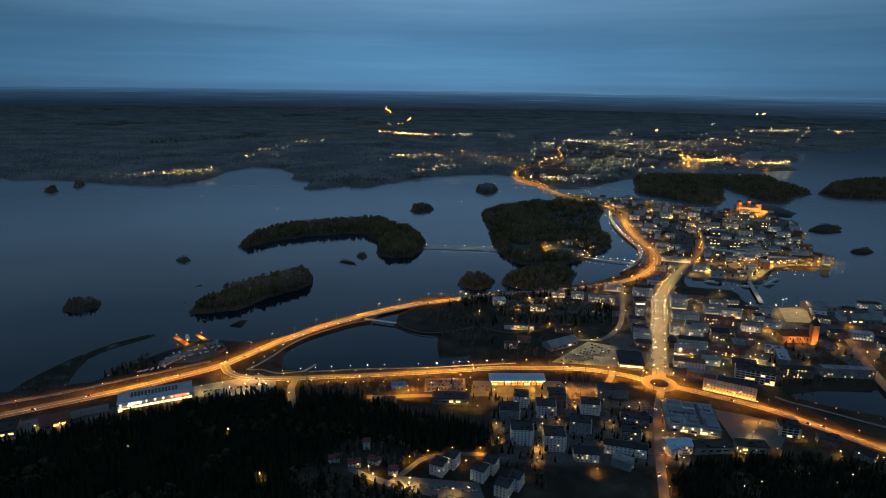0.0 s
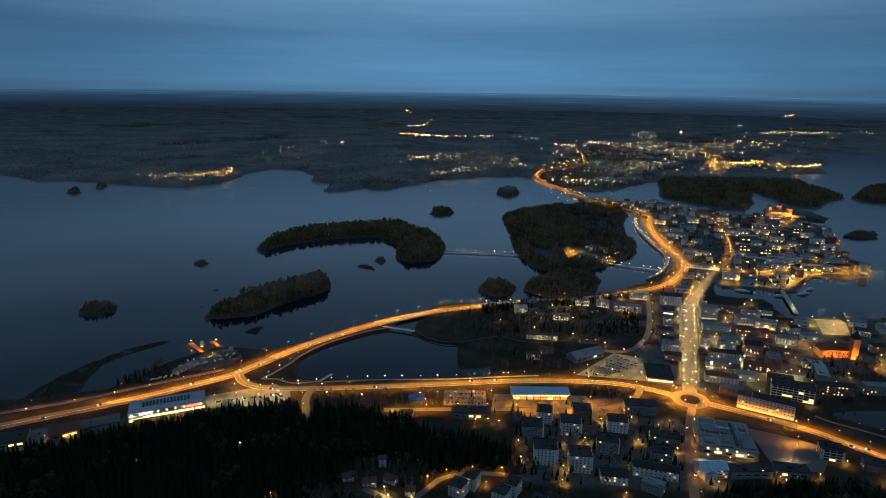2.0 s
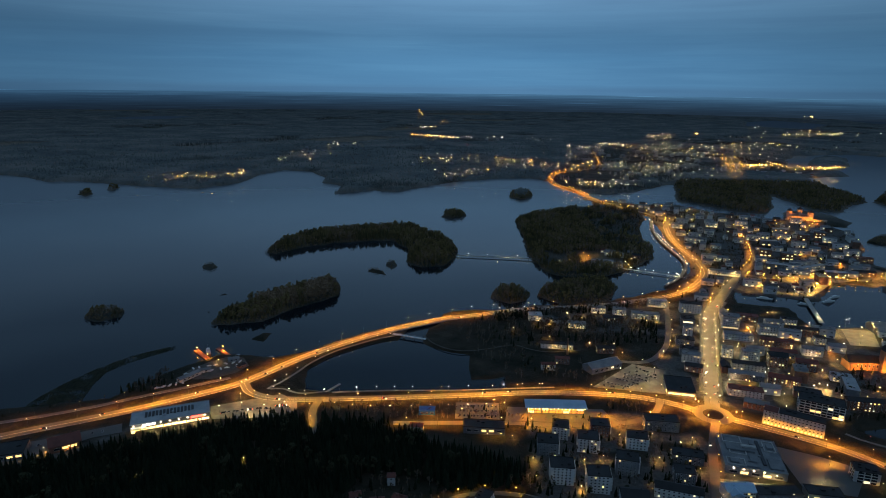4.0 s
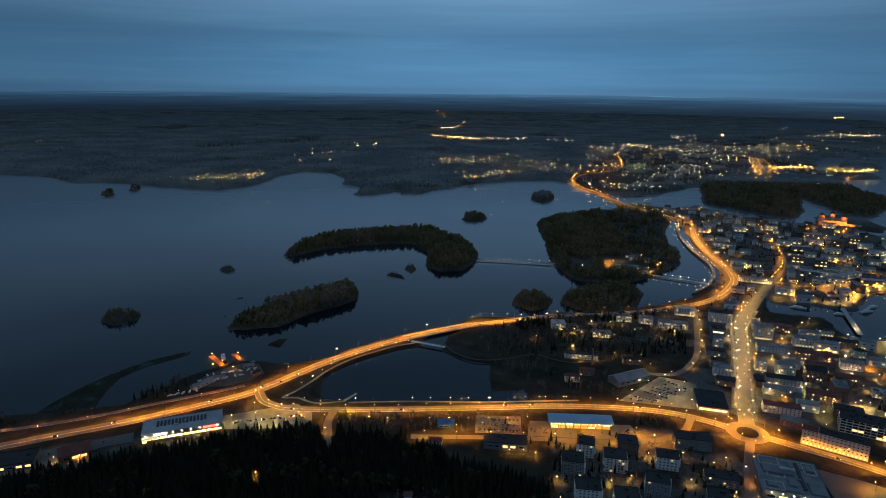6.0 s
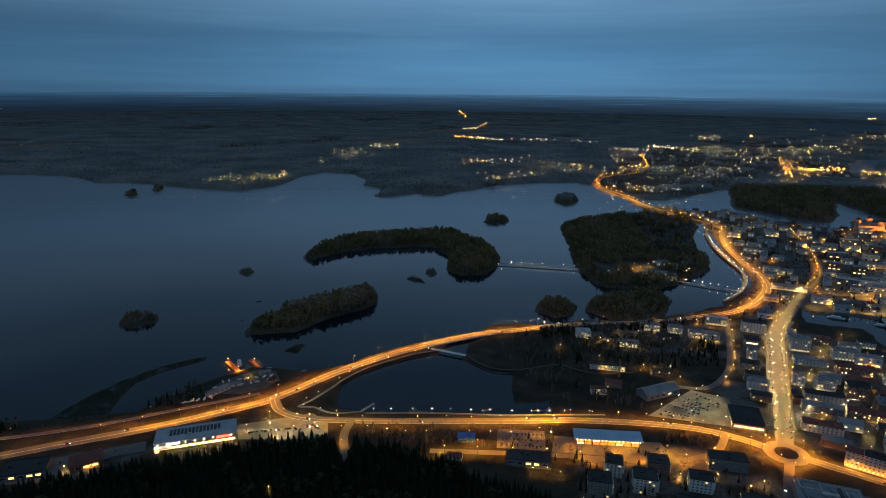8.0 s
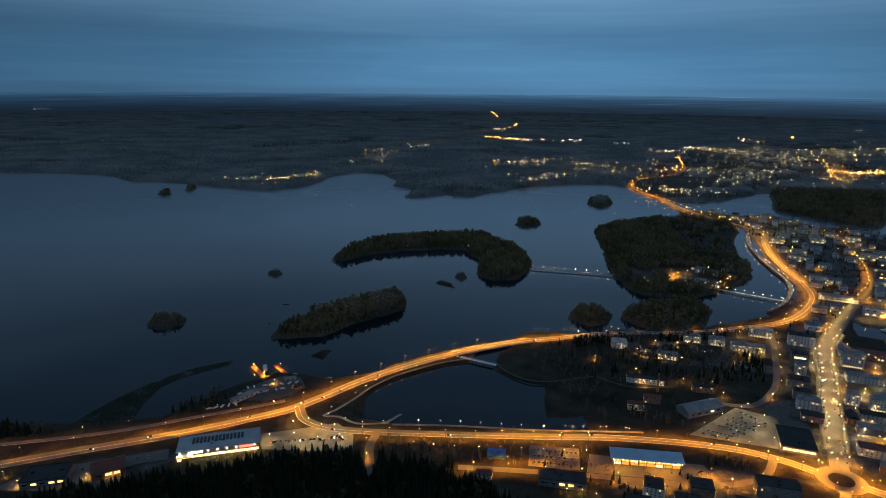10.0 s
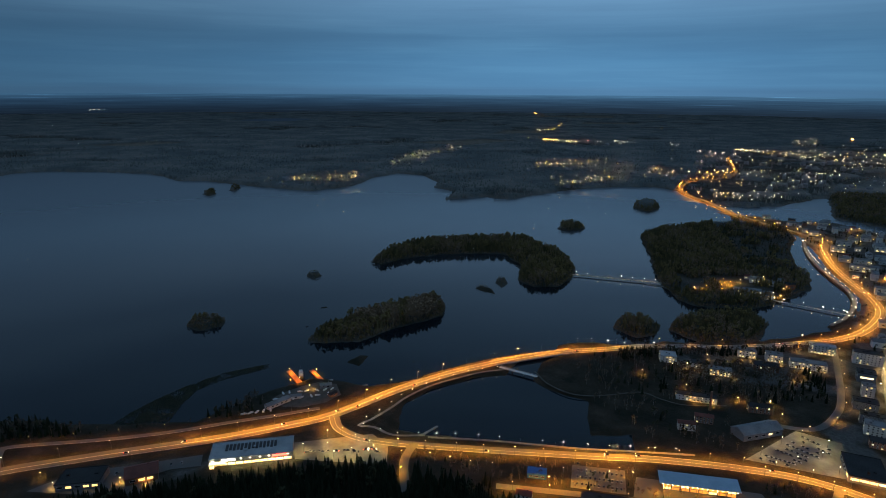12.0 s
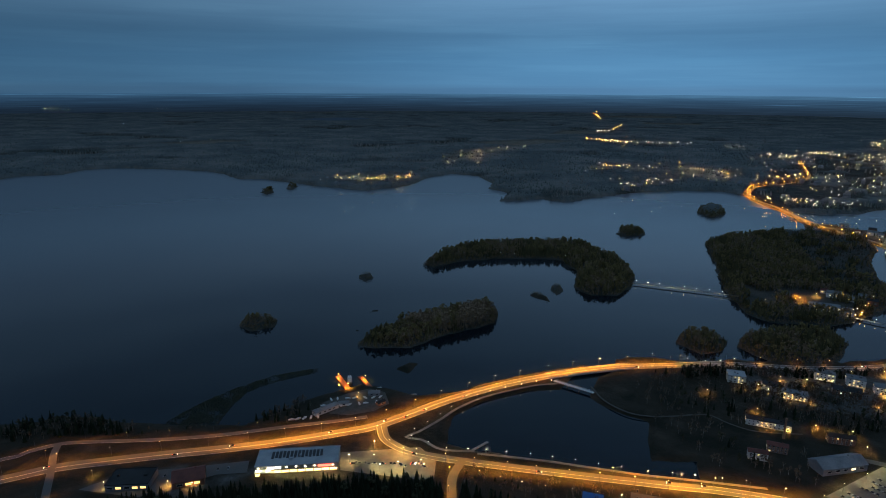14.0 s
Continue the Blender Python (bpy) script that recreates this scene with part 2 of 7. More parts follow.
# ---- the plan of land and water, in metres ----
EYE = np.array((-12.0, 95.0, 360.0))
NEAR_SHORE = [(-685, 601), (-654, 617), (-642, 634), (-612, 645), (-560, 650), (-497, 667), (-432, 690), (-415, 718), (-396, 760), (-375, 791), (-351, 821), (-305, 822), (-273, 817), (-237, 838), (-180, 901), (-115, 956), (-73, 984), (-37, 1018), (0, 1027), (66, 1029), (100, 1059), (185, 1075), (242, 1098), (303, 1132), (351, 1167), (391, 1208), (437, 1278), (461, 1344)]
NEAR_CLOSE = [(480, 1165), (461, 1101), (543, 1081), (531, 990), (565, 992), (633, 1000), (700, 997), (762, 991), (867, 963), (1500, 900), (3000, 300), (3000, -3000), (-3000, -3000), (-3000, 100), (-1100, 480), (-760, 560)]
FAR_WEST = [(-2700, 1750), (-2501, 1926), (-2509, 2028), (-2389, 2111), (-2442, 2270), (-2374, 2360), (-2106, 2420), (-1852, 2413), (-1629, 2274), (-1513, 2301), (-1229, 2217), (-1002, 2189), (-908, 2338), (-906, 2584), (-856, 2734), (-732, 2705), (-622, 2523), (-597, 2383), (-507, 2321), (-495, 2144), (-370, 2236), (-291, 2209), (-192, 2338), (-86, 2479), (70, 2591), (227, 2623), (290, 2547), (340, 2294), (452, 2264), (566, 2300), (689, 2440), (792, 2543), (902, 2842), (1507, 3126)]
FAR_CLOSE = [(1703, 3548), (1888, 3796), (2269, 3918), (2442, 3738), (2876, 4153), (3600, 4300), (60000, 30000), (60000, 60000), (-60000, 60000), (-60000, 20000), (-9000, 2500), (-4000, 1500), (-3100, 1500)]
CRESCENT = [(-469, 1348), (-441, 1340), (-406, 1399), (-337, 1448), (-259, 1476), (-205, 1492), (-154, 1414), (-145, 1302), (-114, 1267), (-66, 1283), (-42, 1357), (-41, 1420), (-71, 1524), (-126, 1573), (-145, 1620), (-208, 1638), (-337, 1587), (-416, 1542), (-462, 1452)]
LONG_ISLAND = [(-412, 924), (-384, 923), (-337, 945), (-306, 999), (-267, 1043), (-242, 1079), (-249, 1124), (-276, 1149), (-323, 1100), (-368, 1041), (-406, 980)]
WOODS_C = [(108, 1768), (113, 1637), (117, 1505), (118, 1407), (123, 1341), (141, 1262), (173, 1230), (258, 1242), (300, 1271), (336, 1318), (390, 1380), (422, 1493), (413, 1554), (440, 1695), (494, 1846), (499, 1940), (428, 2036), (325, 1986), (261, 1922), (183, 1860)]
WOODS_A = [(26, 1091), (59, 1060), (94, 1084), (101, 1119), (74, 1150), (35, 1134)]
WOODS_B = [(109, 1102), (153, 1067), (210, 1067), (251, 1119), (271, 1174), (254, 1217), (181, 1197), (124, 1149)]
TOWN = [(504, 1829), (518, 1941), (413, 2057), (353, 2167), (423, 2114), (564, 2047), (662, 2055), (723, 1957), (834, 1871), (912, 1850), (979, 1811), (999, 1695), (966, 1621), (933, 1523), (845, 1405), (884, 1347), (842, 1263), (770, 1218), (706, 1231), (669, 1193), (608, 1117), (480, 1165), (409, 1059), (371, 1058), (367, 1124), (461, 1344)]
CASTLE_ISLE = [(899, 1875), (917, 1824), (970, 1794), (1022, 1765), (1081, 1836), (1054, 1923), (1029, 2020), (951, 1974)]
NORTH_ISLE = [(768, 2477), (676, 2135), (728, 2082), (799, 1962), (877, 1929), (968, 2079), (1053, 2290), (1059, 2166), (1058, 2002), (1134, 1988), (1214, 2099), (1335, 2189), (1366, 2317), (1354, 2456), (1432, 2800), (1665, 2883), (1703, 3013), (1507, 3126), (1273, 3351), (902, 2842)]
EAST_ISLE = [(1345, 2189), (1361, 2099), (1512, 2068), (1722, 2161), (1990, 2514), (1821, 2609), (1571, 2476)]
SMALL_ISLES = {
    "islet_west": [(-618, 931), (-584, 922), (-565, 946), (-575, 973), (-609, 983), (-629, 968)],
    "islet_round": [(-97, 1787), (-66, 1764), (-32, 1800), (-35, 1862), (-71, 1887), (-99, 1857)],
    "islet_far": [(113, 2147), (150, 2091), (192, 2154), (198, 2255), (164, 2305), (122, 2248)],
    "islet_shore": [(-1332, 2014), (-1287, 1985), (-1294, 2029), (-1348, 2107), (-1383, 2116)],
    "islet_twin": [(-1302, 2123), (-1266, 2101), (-1265, 2139), (-1313, 2212), (-1345, 2209)],
    "islet_low": [(-560, 1223), (-533, 1207), (-525, 1233), (-550, 1262), (-561, 1248)],
    "islet_cove": [(-190, 1272), (-172, 1247), (-164, 1278), (-175, 1315), (-190, 1305)],
}
MORE_ISLES = {
    "islet_flat": [(-221, 1235), (-198, 1220), (-176, 1208), (-189, 1237), (-209, 1253)],
    "islet_park": [(967, 1588), (997, 1558), (1056, 1580), (1101, 1665), (1052, 1676)],
    "islet_jetty": [(940, 1375), (950, 1350), (998, 1368), (1016, 1409), (974, 1407)],
    "islet_bay": [(1639, 3189), (1664, 3098), (1842, 3213), (2043, 3562), (2037, 3749), (1842, 3566)],
    "rock_long": [(-450, 1051), (-437, 1067), (-444, 1074), (-452, 1063)],
    "rock_near": [(-331, 874), (-306, 866), (-304, 901), (-321, 898)],
    "rock_small": [(-441, 973), (-433, 976), (-440, 985)],
}
REED_SPIT = [(-515, 650), (-512, 690), (-503, 729), (-490, 763), (-468, 803), (-426, 841), (-421, 833), (-457, 793), (-476, 755), (-472, 720), (-461, 680), (-470, 655)]
LAGOON = [(-209, 729), (-214, 758), (-215, 791), (-203, 816), (-189, 835), (-169, 853), (-145, 873), (-119, 886), (-80, 886), (-53, 862), (-6, 844), (-4, 768), (14, 773), (42, 784), (43, 748), (-16, 740), (-104, 733), (-173, 727)]
CHANNEL = [(-114, 880), (-106, 913), (-96, 947), (-84, 985), (-52, 1010), (-54, 964), (-70, 937), (-76, 880)]
CANAL = [(425, 680), (446, 686), (558, 698), (654, 701), (900, 720), (900, 560), (577, 607), (512, 631), (466, 651)]
FAR_LAKES = {
    "lake_west": [(-4250, 6350), (-3300, 6400), (-3150, 7400), (-3900, 7350)],
    "lake_east": [(2800, 6700), (3200, 6300), (4100, 7500), (3900, 8500), (3300, 7900)],
    "lake_horizon_a": [(-2500, 15500), (2500, 16200), (2500, 17800), (-2500, 17000)],
    "lake_horizon_b": [(4500, 17500), (7500, 18000), (7500, 19600), (4500, 18800)],
    "lake_horizon_c": [(9000, 16000), (11500, 15500), (12000, 16800), (9300, 17300)],
    "lake_low": [(4200, 6000), (4600, 5600), (5300, 6700), (4900, 7100)],
    "lake_mid": [(4700, 7600), (5600, 7400), (5900, 8600), (4900, 8900)],
}
FIELDS = {
    "field_a": [(-1210, 4150), (-830, 4000), (-560, 4500), (-800, 4560)],
    "field_b": [(-820, 5200), (-400, 5300), (-430, 5800), (-800, 5700)],
    "field_c": [(-3050, 3300), (-2700, 3350), (-2600, 3700), (-2850, 3700)],
    "field_d": [(-700, 8300), (200, 8600), (200, 9300), (-700, 9000)],
    "field_e": [(-5200, 8000), (-4500, 8300), (-4600, 9000), (-5300, 8700)],
    "field_f": [(-150, 7000), (400, 7100), (400, 7450), (-150, 7350)],
}

# ---- the plan of the roads: centre lines and widths ----
ROADS = {
    "highway": (15.0, [(-700, 430), (-640, 480), (-583, 527), (-550, 559), (-508, 586), (-463, 613), (-416, 640), (-368, 670), (-321, 705), (-292, 729), (-266, 764), (-230, 816), (-175, 877), (-112, 930), (-43, 975), (14, 999), (67, 1024), (118, 1038), (181, 1050), (247, 1072), (294, 1094), (343, 1117), (394, 1159), (441, 1225), (469, 1287), (480, 1364), (480, 1461), (489, 1579), (512, 1701)]),
    "far_highway": (15.0, [(512, 1701), (540, 1790), (513, 1887), (456, 1991), (398, 2141), (356, 2331), (316, 2445), (305, 2574), (354, 2761), (444, 2851), (535, 2968), (606, 3140), (642, 3384), (689, 3735)]),
    "lakeside_road": (6.5, [(-720, 470), (-615, 550), (-602, 570), (-586, 589), (-568, 600), (-510, 624), (-473, 641), (-433, 663), (-385, 695), (-333, 728), (-307, 746)]),
    "south_road": (12.0, [(-284, 733), (-270, 712), (-250, 701), (-226, 697), (-185, 699), (-129, 706), (-59, 716), (14, 727), (64, 735), (133, 739), (185, 737), (220, 728), (246, 716), (262, 704)]),
    "south_road_east": (12.0, [(286, 694), (316, 677), (360, 652), (389, 630), (416, 600), (457, 554), (484, 528), (540, 470)]),
    "main_street": (17.0, [(279, 716), (295, 765), (321, 842), (354, 936), (383, 1019), (429, 1100), (499, 1215), (538, 1272)]),
    "south_street": (9.0, [(270, 682), (248, 629), (226, 560), (210, 504), (190, 430)]),
    "old_town_street": (6.0, [(538, 1272), (607, 1381), (659, 1525), (700, 1699), (718, 1821), (661, 1879), (540, 1790)]),
    "station_road": (8.0, [(223, 727), (205, 695), (171, 674), (122, 665), (34, 663), (-27, 658), (-87, 652)]),
    "car_park_road": (9.0, [(-181, 700), (-181, 668), (-165, 620)]),
    "crossing_road": (7.0, [(-586, 592), (-573, 575), (-554, 557), (-533, 536), (-507, 510)]),
    "church_road": (12.0, [(607, 852), (581, 774), (558, 700), (545, 650)]),
    "bay_road": (8.0, [(335, 1090), (292, 933), (266, 873), (231, 835), (182, 837)]),
    "hill_road": (8.0, [(-84, 492), (-66, 482), (-44, 474), (-10, 466), (40, 450), (120, 430)]),
    "bend_road": (6.0, [(-44, 476), (-30, 500), (-16, 522), (10, 534), (42, 536), (70, 530)]),
    "market_street": (11.0, [(538, 1272), (600, 1240), (690, 1260), (760, 1250), (850, 1290)]),
    "castle_street": (8.0, [(700, 1699), (800, 1640), (900, 1720), (960, 1800)]),
}
WALKS = {
    "lagoon_walk": (3.5, [(-174, 720), (-207, 712), (-232, 722), (-250, 721), (-241, 736), (-233, 754), (-226, 771), (-217, 797), (-196, 832), (-170, 859), (-143, 883), (-115, 899)]),
    "shore_walk": (3.5, [(-170, 717), (-104, 727), (-16, 735), (43, 744), (100, 752)]),
    "heath_track": (2.6, [(-76, 904), (-57, 873), (-30, 854), (-5, 853), (20, 862), (56, 878), (78, 866), (105, 858), (151, 868)]),
    "canal_walk": (4.0, [(403, 669), (412, 658), (425, 649), (448, 633), (470, 616), (490, 601)]),
    "bay_walk": (6.0, [(495, 1785), (469, 1673), (455, 1561), (452, 1463), (452, 1377), (436, 1303), (399, 1230), (360, 1182)]),
}


def spline(pts, step=8.0):
    """A smooth line through the points, at even steps."""
    p = [Vector((*q, 0)) for q in pts]
    p = [2 * p[0] - p[1], *p, 2 * p[-1] - p[-2]]
    out = []
    for a, b, c, d in zip(p, p[1:], p[2:], p[3:]):
        n = max(2, int((c - b).length / step))
        for i in range(n):
            t = i / n
            out.append(0.5 * ((2 * b) + (c - a) * t + (2 * a - 5 * b + 4 * c - d) * t * t + (3 * b - a - 3 * c + d) * t ** 3))
    out.append(p[-2])
    return np.array([(v.x, v.y) for v in out])


def signed(px, py, poly):
    """Distance to a closed outline, positive inside."""
    a = np.asarray(poly, float)
    b = np.roll(a, -1, 0)
    best = np.full(px.shape, 1e18)
    inside = np.zeros(px.shape, bool)
    for (ax, ay), (bx, by) in zip(a, b):
        dx, dy = bx - ax, by - ay
        t = np.clip(((px - ax) * dx + (py - ay) * dy) / max(dx * dx + dy * dy, 1e-9), 0, 1)
        best = np.minimum(best, (px - ax - t * dx) ** 2 + (py - ay - t * dy) ** 2)
        if ay != by:
            inside ^= ((ay > py) != (by > py)) & (px < dx * (py - ay) / (by - ay) + ax)
    d = np.sqrt(best)
    return np.where(inside, d, -d)


def to_line(px, py, line):
    best = np.full(px.shape, 1e18)
    for (ax, ay), (bx, by) in zip(line, line[1:]):
        dx, dy = bx - ax, by - ay
        t = np.clip(((px - ax) * dx + (py - ay) * dy) / max(dx * dx + dy * dy, 1e-9), 0, 1)
        best = np.minimum(best, (px - ax - t * dx) ** 2 + (py - ay - t * dy) ** 2)
    return np.sqrt(best)


GRID = np.random.RandomState(7).rand(256, 256)


def lumps(x, y, size):
    """Smooth random values between 0 and 1, with lumps of that size."""
    u, v = np.asarray(x, float) / size, np.asarray(y, float) / size
    i, j = np.floor(u).astype(int), np.floor(v).astype(int)
    fu, fv = u - i, v - j
    fu, fv = fu * fu * (3 - 2 * fu), fv * fv * (3 - 2 * fv)
    g = lambda a, b: GRID[a & 255, b & 255]
    return (g(i, j) * (1 - fu) + g(i + 1, j) * fu) * (1 - fv) + (g(i, j + 1) * (1 - fu) + g(i + 1, j + 1) * fu) * fv


def smooth01(v):
    v = np.clip(v, 0, 1)
    return v * v * (3 - 2 * v)


ROAD_LINES = {k: (w, spline(p, 25)) for k, (w, p) in ROADS.items()}
WALK_LINES = {k: (w, spline(p, 25)) for k, (w, p) in WALKS.items()}
LANDS = [NEAR_SHORE + NEAR_CLOSE, FAR_WEST + FAR_CLOSE, CRESCENT, LONG_ISLAND, WOODS_A, WOODS_B, WOODS_C, TOWN, CASTLE_ISLE, NORTH_ISLE, EAST_ISLE, *SMALL_ISLES.values(), *MORE_ISLES.values()]


def shore(x, y):
    """Distance from the water's edge, positive on land; the edge is worn by small bays."""
    wob = 5.0 * np.clip(np.hypot(x - EYE[0], y - EYE[1]) / 1500, 0.5, 3)
    qx = x + wob * (lumps(x, y, 23) - 0.5) * 2 + 0.4 * wob * (lumps(x + 90, y, 8) - 0.5) * 2
    qy = y + wob * (lumps(x + 500, y + 300, 23) - 0.5) * 2
    s = np.full(x.shape, -1e9)
    for poly in LANDS:
        s = np.maximum(s, signed(qx, qy, poly))
    for poly in (LAGOON, CANAL, *FAR_LAKES.values()):
        s = np.minimum(s, -signed(qx, qy, poly))
    for w, line in ROAD_LINES.values():
        s = np.maximum(s, w / 2 + 5 - to_line(x, y, line))
    for w, line in WALK_LINES.values():
        s = np.maximum(s, w / 2 + 2 - to_line(x, y, line))
    return np.minimum(s, -signed(x, y, CHANNEL))


def rise(x, y):
    """The wooded hill in front and low hills far away."""
    hill = 30 * np.exp(-((x + 190) / 190) ** 2 - ((y - 400) / 150) ** 2) + 22 * np.exp(-((x - 430) / 170) ** 2 - ((y - 400) / 110) ** 2)
    far = np.clip((np.hypot(x - EYE[0], y - EYE[1]) - 2200) / 3000, 0, 1)
    return hill + far * (11 * (lumps(x, y, 900) - 0.1) + 4 * lumps(x, y, 260))


def ground_z(x, y):
    """Height of the bare ground, for single places."""
    x, y = np.atleast_1d(np.asarray(x, float)), np.atleast_1d(np.asarray(y, float))
    return 3.0 + np.maximum(rise(x, y), 0)


def far_place(x, y, z):
    """The far country is drawn together towards the eye's side, so that it keeps its bearing and dips to the skyline."""
    x, y, z = (np.asarray(v, float) for v in (x, y, z))
    r = np.maximum(np.hypot(x - EYE[0], y - EYE[1]), 1.0)
    near, reach = 3600.0, 1250.0
    k = np.where(r > near, (near + reach * (1 - np.exp(-(r - near) / reach))) / r, 1.0)
    return np.stack([EYE[0] + (x - EYE[0]) * k, EYE[1] + (y - EYE[1]) * k, EYE[2] + (z - EYE[2]) * k], -1)


def polar(az, rad):
    """Vertices and faces of a round sheet about the eye's foot."""
    A, R = np.meshgrid(np.radians(az), rad)
    x, y = EYE[0] + R * np.sin(A), EYE[1] + R * np.cos(A)
    n, m = len(rad), len(az)
    i, j = np.meshgrid(np.arange(n - 1), np.arange(m), indexing="ij")
    k = (j + 1) % m
    f = np.stack([i * m + j, (i + 1) * m + j, (i + 1) * m + k, i * m + k], -1).reshape(-1, 4)[:, ::-1]
    return x.ravel(), y.ravel(), f


azimuths = np.concatenate([np.arange(-62, 45, 0.19), np.arange(45, 298, 3.0)])
radii = np.concatenate([[1.0, 60, 120, 180, 240, 300], np.geomspace(340, 5200, 400), np.geomspace(5300, 10000, 60)])
gx, gy, gf = polar(azimuths, radii)
gs = shore(gx, gy)
grad = np.hypot(gx - EYE[0], gy - EYE[1])
road_gap = np.full(gx.shape, 1e9)
for w, line in (*ROAD_LINES.values(), *WALK_LINES.values()):
    road_gap = np.minimum(road_gap, to_line(gx, gy, line) - w / 2)
# woods: on the far land and islands, with clearings; not in the town
clear = np.zeros(gx.shape)
field = np.zeros(gx.shape)
for poly in FIELDS.values():
    field = np.maximum(field, smooth01(signed(gx, gy, poly) / 40 + 0.5))
SUBURBS = {
    "east_suburb": [(300, 2560), (340, 2300), (600, 2330), (800, 2600), (1300, 3300), (1500, 3900), (900, 4300), (500, 3300)],
    "town_island": TOWN,
    "harbour_town": [(1150, 3000), (1450, 2850), (1700, 3100), (1500, 3500), (1200, 3500)],
}
built = np.zeros(gx.shape)
for poly in SUBURBS.values():
    built = np.maximum(built, smooth01(signed(gx, gy, poly) / 60 + 0.5))
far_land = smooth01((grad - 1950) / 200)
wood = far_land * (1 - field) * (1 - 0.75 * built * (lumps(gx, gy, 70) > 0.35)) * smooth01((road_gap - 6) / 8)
for poly in (NORTH_ISLE, EAST_ISLE):
    wood *= 1 - smooth01(signed(gx, gy, poly) / 10 + 1) * (gy < 2650)
wood *= smooth01((lumps(gx, gy, 340) * 0.7 + lumps(gx, gy, 90) * 0.3 - 0.12) / 0.2)
bare = np.where(gs > 0, 2.75 * smooth01(gs / 9) + 0.25, -4.0 * smooth01(-gs / 8) - 0.25)
bare = np.where(np.abs(gs) < 1.5, gs * 0.25, bare)
bare = bare + smooth01(gs / 60) * np.maximum(rise(gx, gy), 0)
canopy = wood * smooth01((gs - 9) / 8) * (5 + 4 * lumps(gx, gy, 15) + 2 * lumps(gx, gy, 45) + 4 * np.random.RandomState(3).rand(gx.size))
verts = far_place(gx, gy, bare + canopy)
ground_mesh = mesh_np("ground", verts, gf, GROUND, smooth=True)
near_woods = np.zeros(gx.shape)
for poly in (CRESCENT, LONG_ISLAND, WOODS_A, WOODS_B, WOODS_C, EAST_ISLE, NORTH_ISLE, *SMALL_ISLES.values()):
    near_woods = np.maximum(near_woods, smooth01(signed(gx, gy, poly) / 6 + 1))
paved = np.zeros(gx.shape)
for poly in (TOWN, [(60, 525), (250, 525), (262, 690), (150, 700), (60, 660)], [(290, 715), (400, 700), (600, 770), (760, 880), (760, 985), (540, 985), (400, 1060), (350, 1080), (290, 900), (240, 830), (240, 740)], [(80, 940), (330, 930), (345, 1080), (100, 1000)], [(-510, 540), (-395, 560), (-350, 640), (-440, 600)]):
    paved = np.maximum(paved, smooth01(signed(gx, gy, poly) / 12 + 0.5) * smooth01((lumps(gx, gy, 17) * 0.6 + lumps(gx, gy, 48) * 0.4 - 0.30) / 0.15))
# a pale rim of stones and dry grass along the islands' shores
field = np.maximum(field, far_land * np.clip(1 - np.abs(gs - 5) / 8, 0, 1) * 0.8)
field = np.maximum(field, near_woods * np.clip(1 - np.abs(gs - 1.2) / 2.2, 0, 1) * 0.30 * (0.5 + lumps(gx, gy, 12)))
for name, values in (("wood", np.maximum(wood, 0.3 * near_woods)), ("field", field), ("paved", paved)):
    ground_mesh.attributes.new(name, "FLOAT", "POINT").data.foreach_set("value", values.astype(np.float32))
ground_mesh.attributes.new("place", "FLOAT_VECTOR", "POINT").data.foreach_set("vector", np.stack([gx, gy, bare], -1).astype(np.float32).ravel())
tagged(new("ground", ground_mesh), "dark wooded lakeland with open ground and built-up shores", "ground", kind="structure")

wx, wy, wf = polar(np.concatenate([np.arange(-64, 47, 1.0), np.arange(47, 296, 4.0)]), np.concatenate([[1.0, 150, 300], np.geomspace(400, 10000, 140)]))
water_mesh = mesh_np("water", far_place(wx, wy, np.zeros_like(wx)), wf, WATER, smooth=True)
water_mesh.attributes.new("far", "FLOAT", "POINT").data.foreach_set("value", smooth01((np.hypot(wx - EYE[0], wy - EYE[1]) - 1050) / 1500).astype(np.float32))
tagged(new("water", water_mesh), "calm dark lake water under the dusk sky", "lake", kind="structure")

# ---- roads ----
def ribbon(line, width, lift, mat, name, thick=0.0, z=None):
    d = np.gradient(line, axis=0)
    d /= np.linalg.norm(d, axis=1)[:, None] + 1e-9
    side = np.stack([-d[:, 1], d[:, 0]], -1) * width / 2
    zz = ground_z(line[:, 0], line[:, 1]) + lift if z is None else np.full(len(line), z)
    L, R = line + side, line - side
    rows = [far_place(L[:, 0], L[:, 1], zz), far_place(R[:, 0], R[:, 1], zz)]
    if thick:
        rows += [far_place(R[:, 0], R[:, 1], zz - thick), far_place(L[:, 0], L[:, 1], zz - thick)]
    k, n = len(rows), len(line)
    v = np.stack(rows, 1).reshape(-1, 3)
    f = []
    for i in range(n - 1):
        for j in range(k if k > 2 else 1):
            a, b = i * k + j, i * k + (j + 1) % k
            f.append((a, b, b + k, a + k))
    return mesh_np(name, v, f, mat)


LIFT = 0.30
for i, (name, (w, pts)) in enumerate(ROADS.items()):
    tagged(new(name, ribbon(spline(pts, 6), w, LIFT + 0.012 * i, ASPHALT, name)), "dark asphalt road under street lamps", "road", kind="structure")
for i, (name, (w, pts)) in enumerate(WALKS.items()):
    tagged(new(name, ribbon(spline(pts, 6), w, LIFT + 0.2 + 0.012 * i, ASPHALT if name == "bay_walk" else DIRT if name.endswith("track") else GRAVEL, name)), "pale gravel footpath along the shore", "footpath", kind="structure")


def offset(line, d):
    g = np.gradient(line, axis=0)
    g /= np.linalg.norm(g, axis=1)[:, None] + 1e-9
    return line + np.stack([-g[:, 1], g[:, 0]], -1) * d


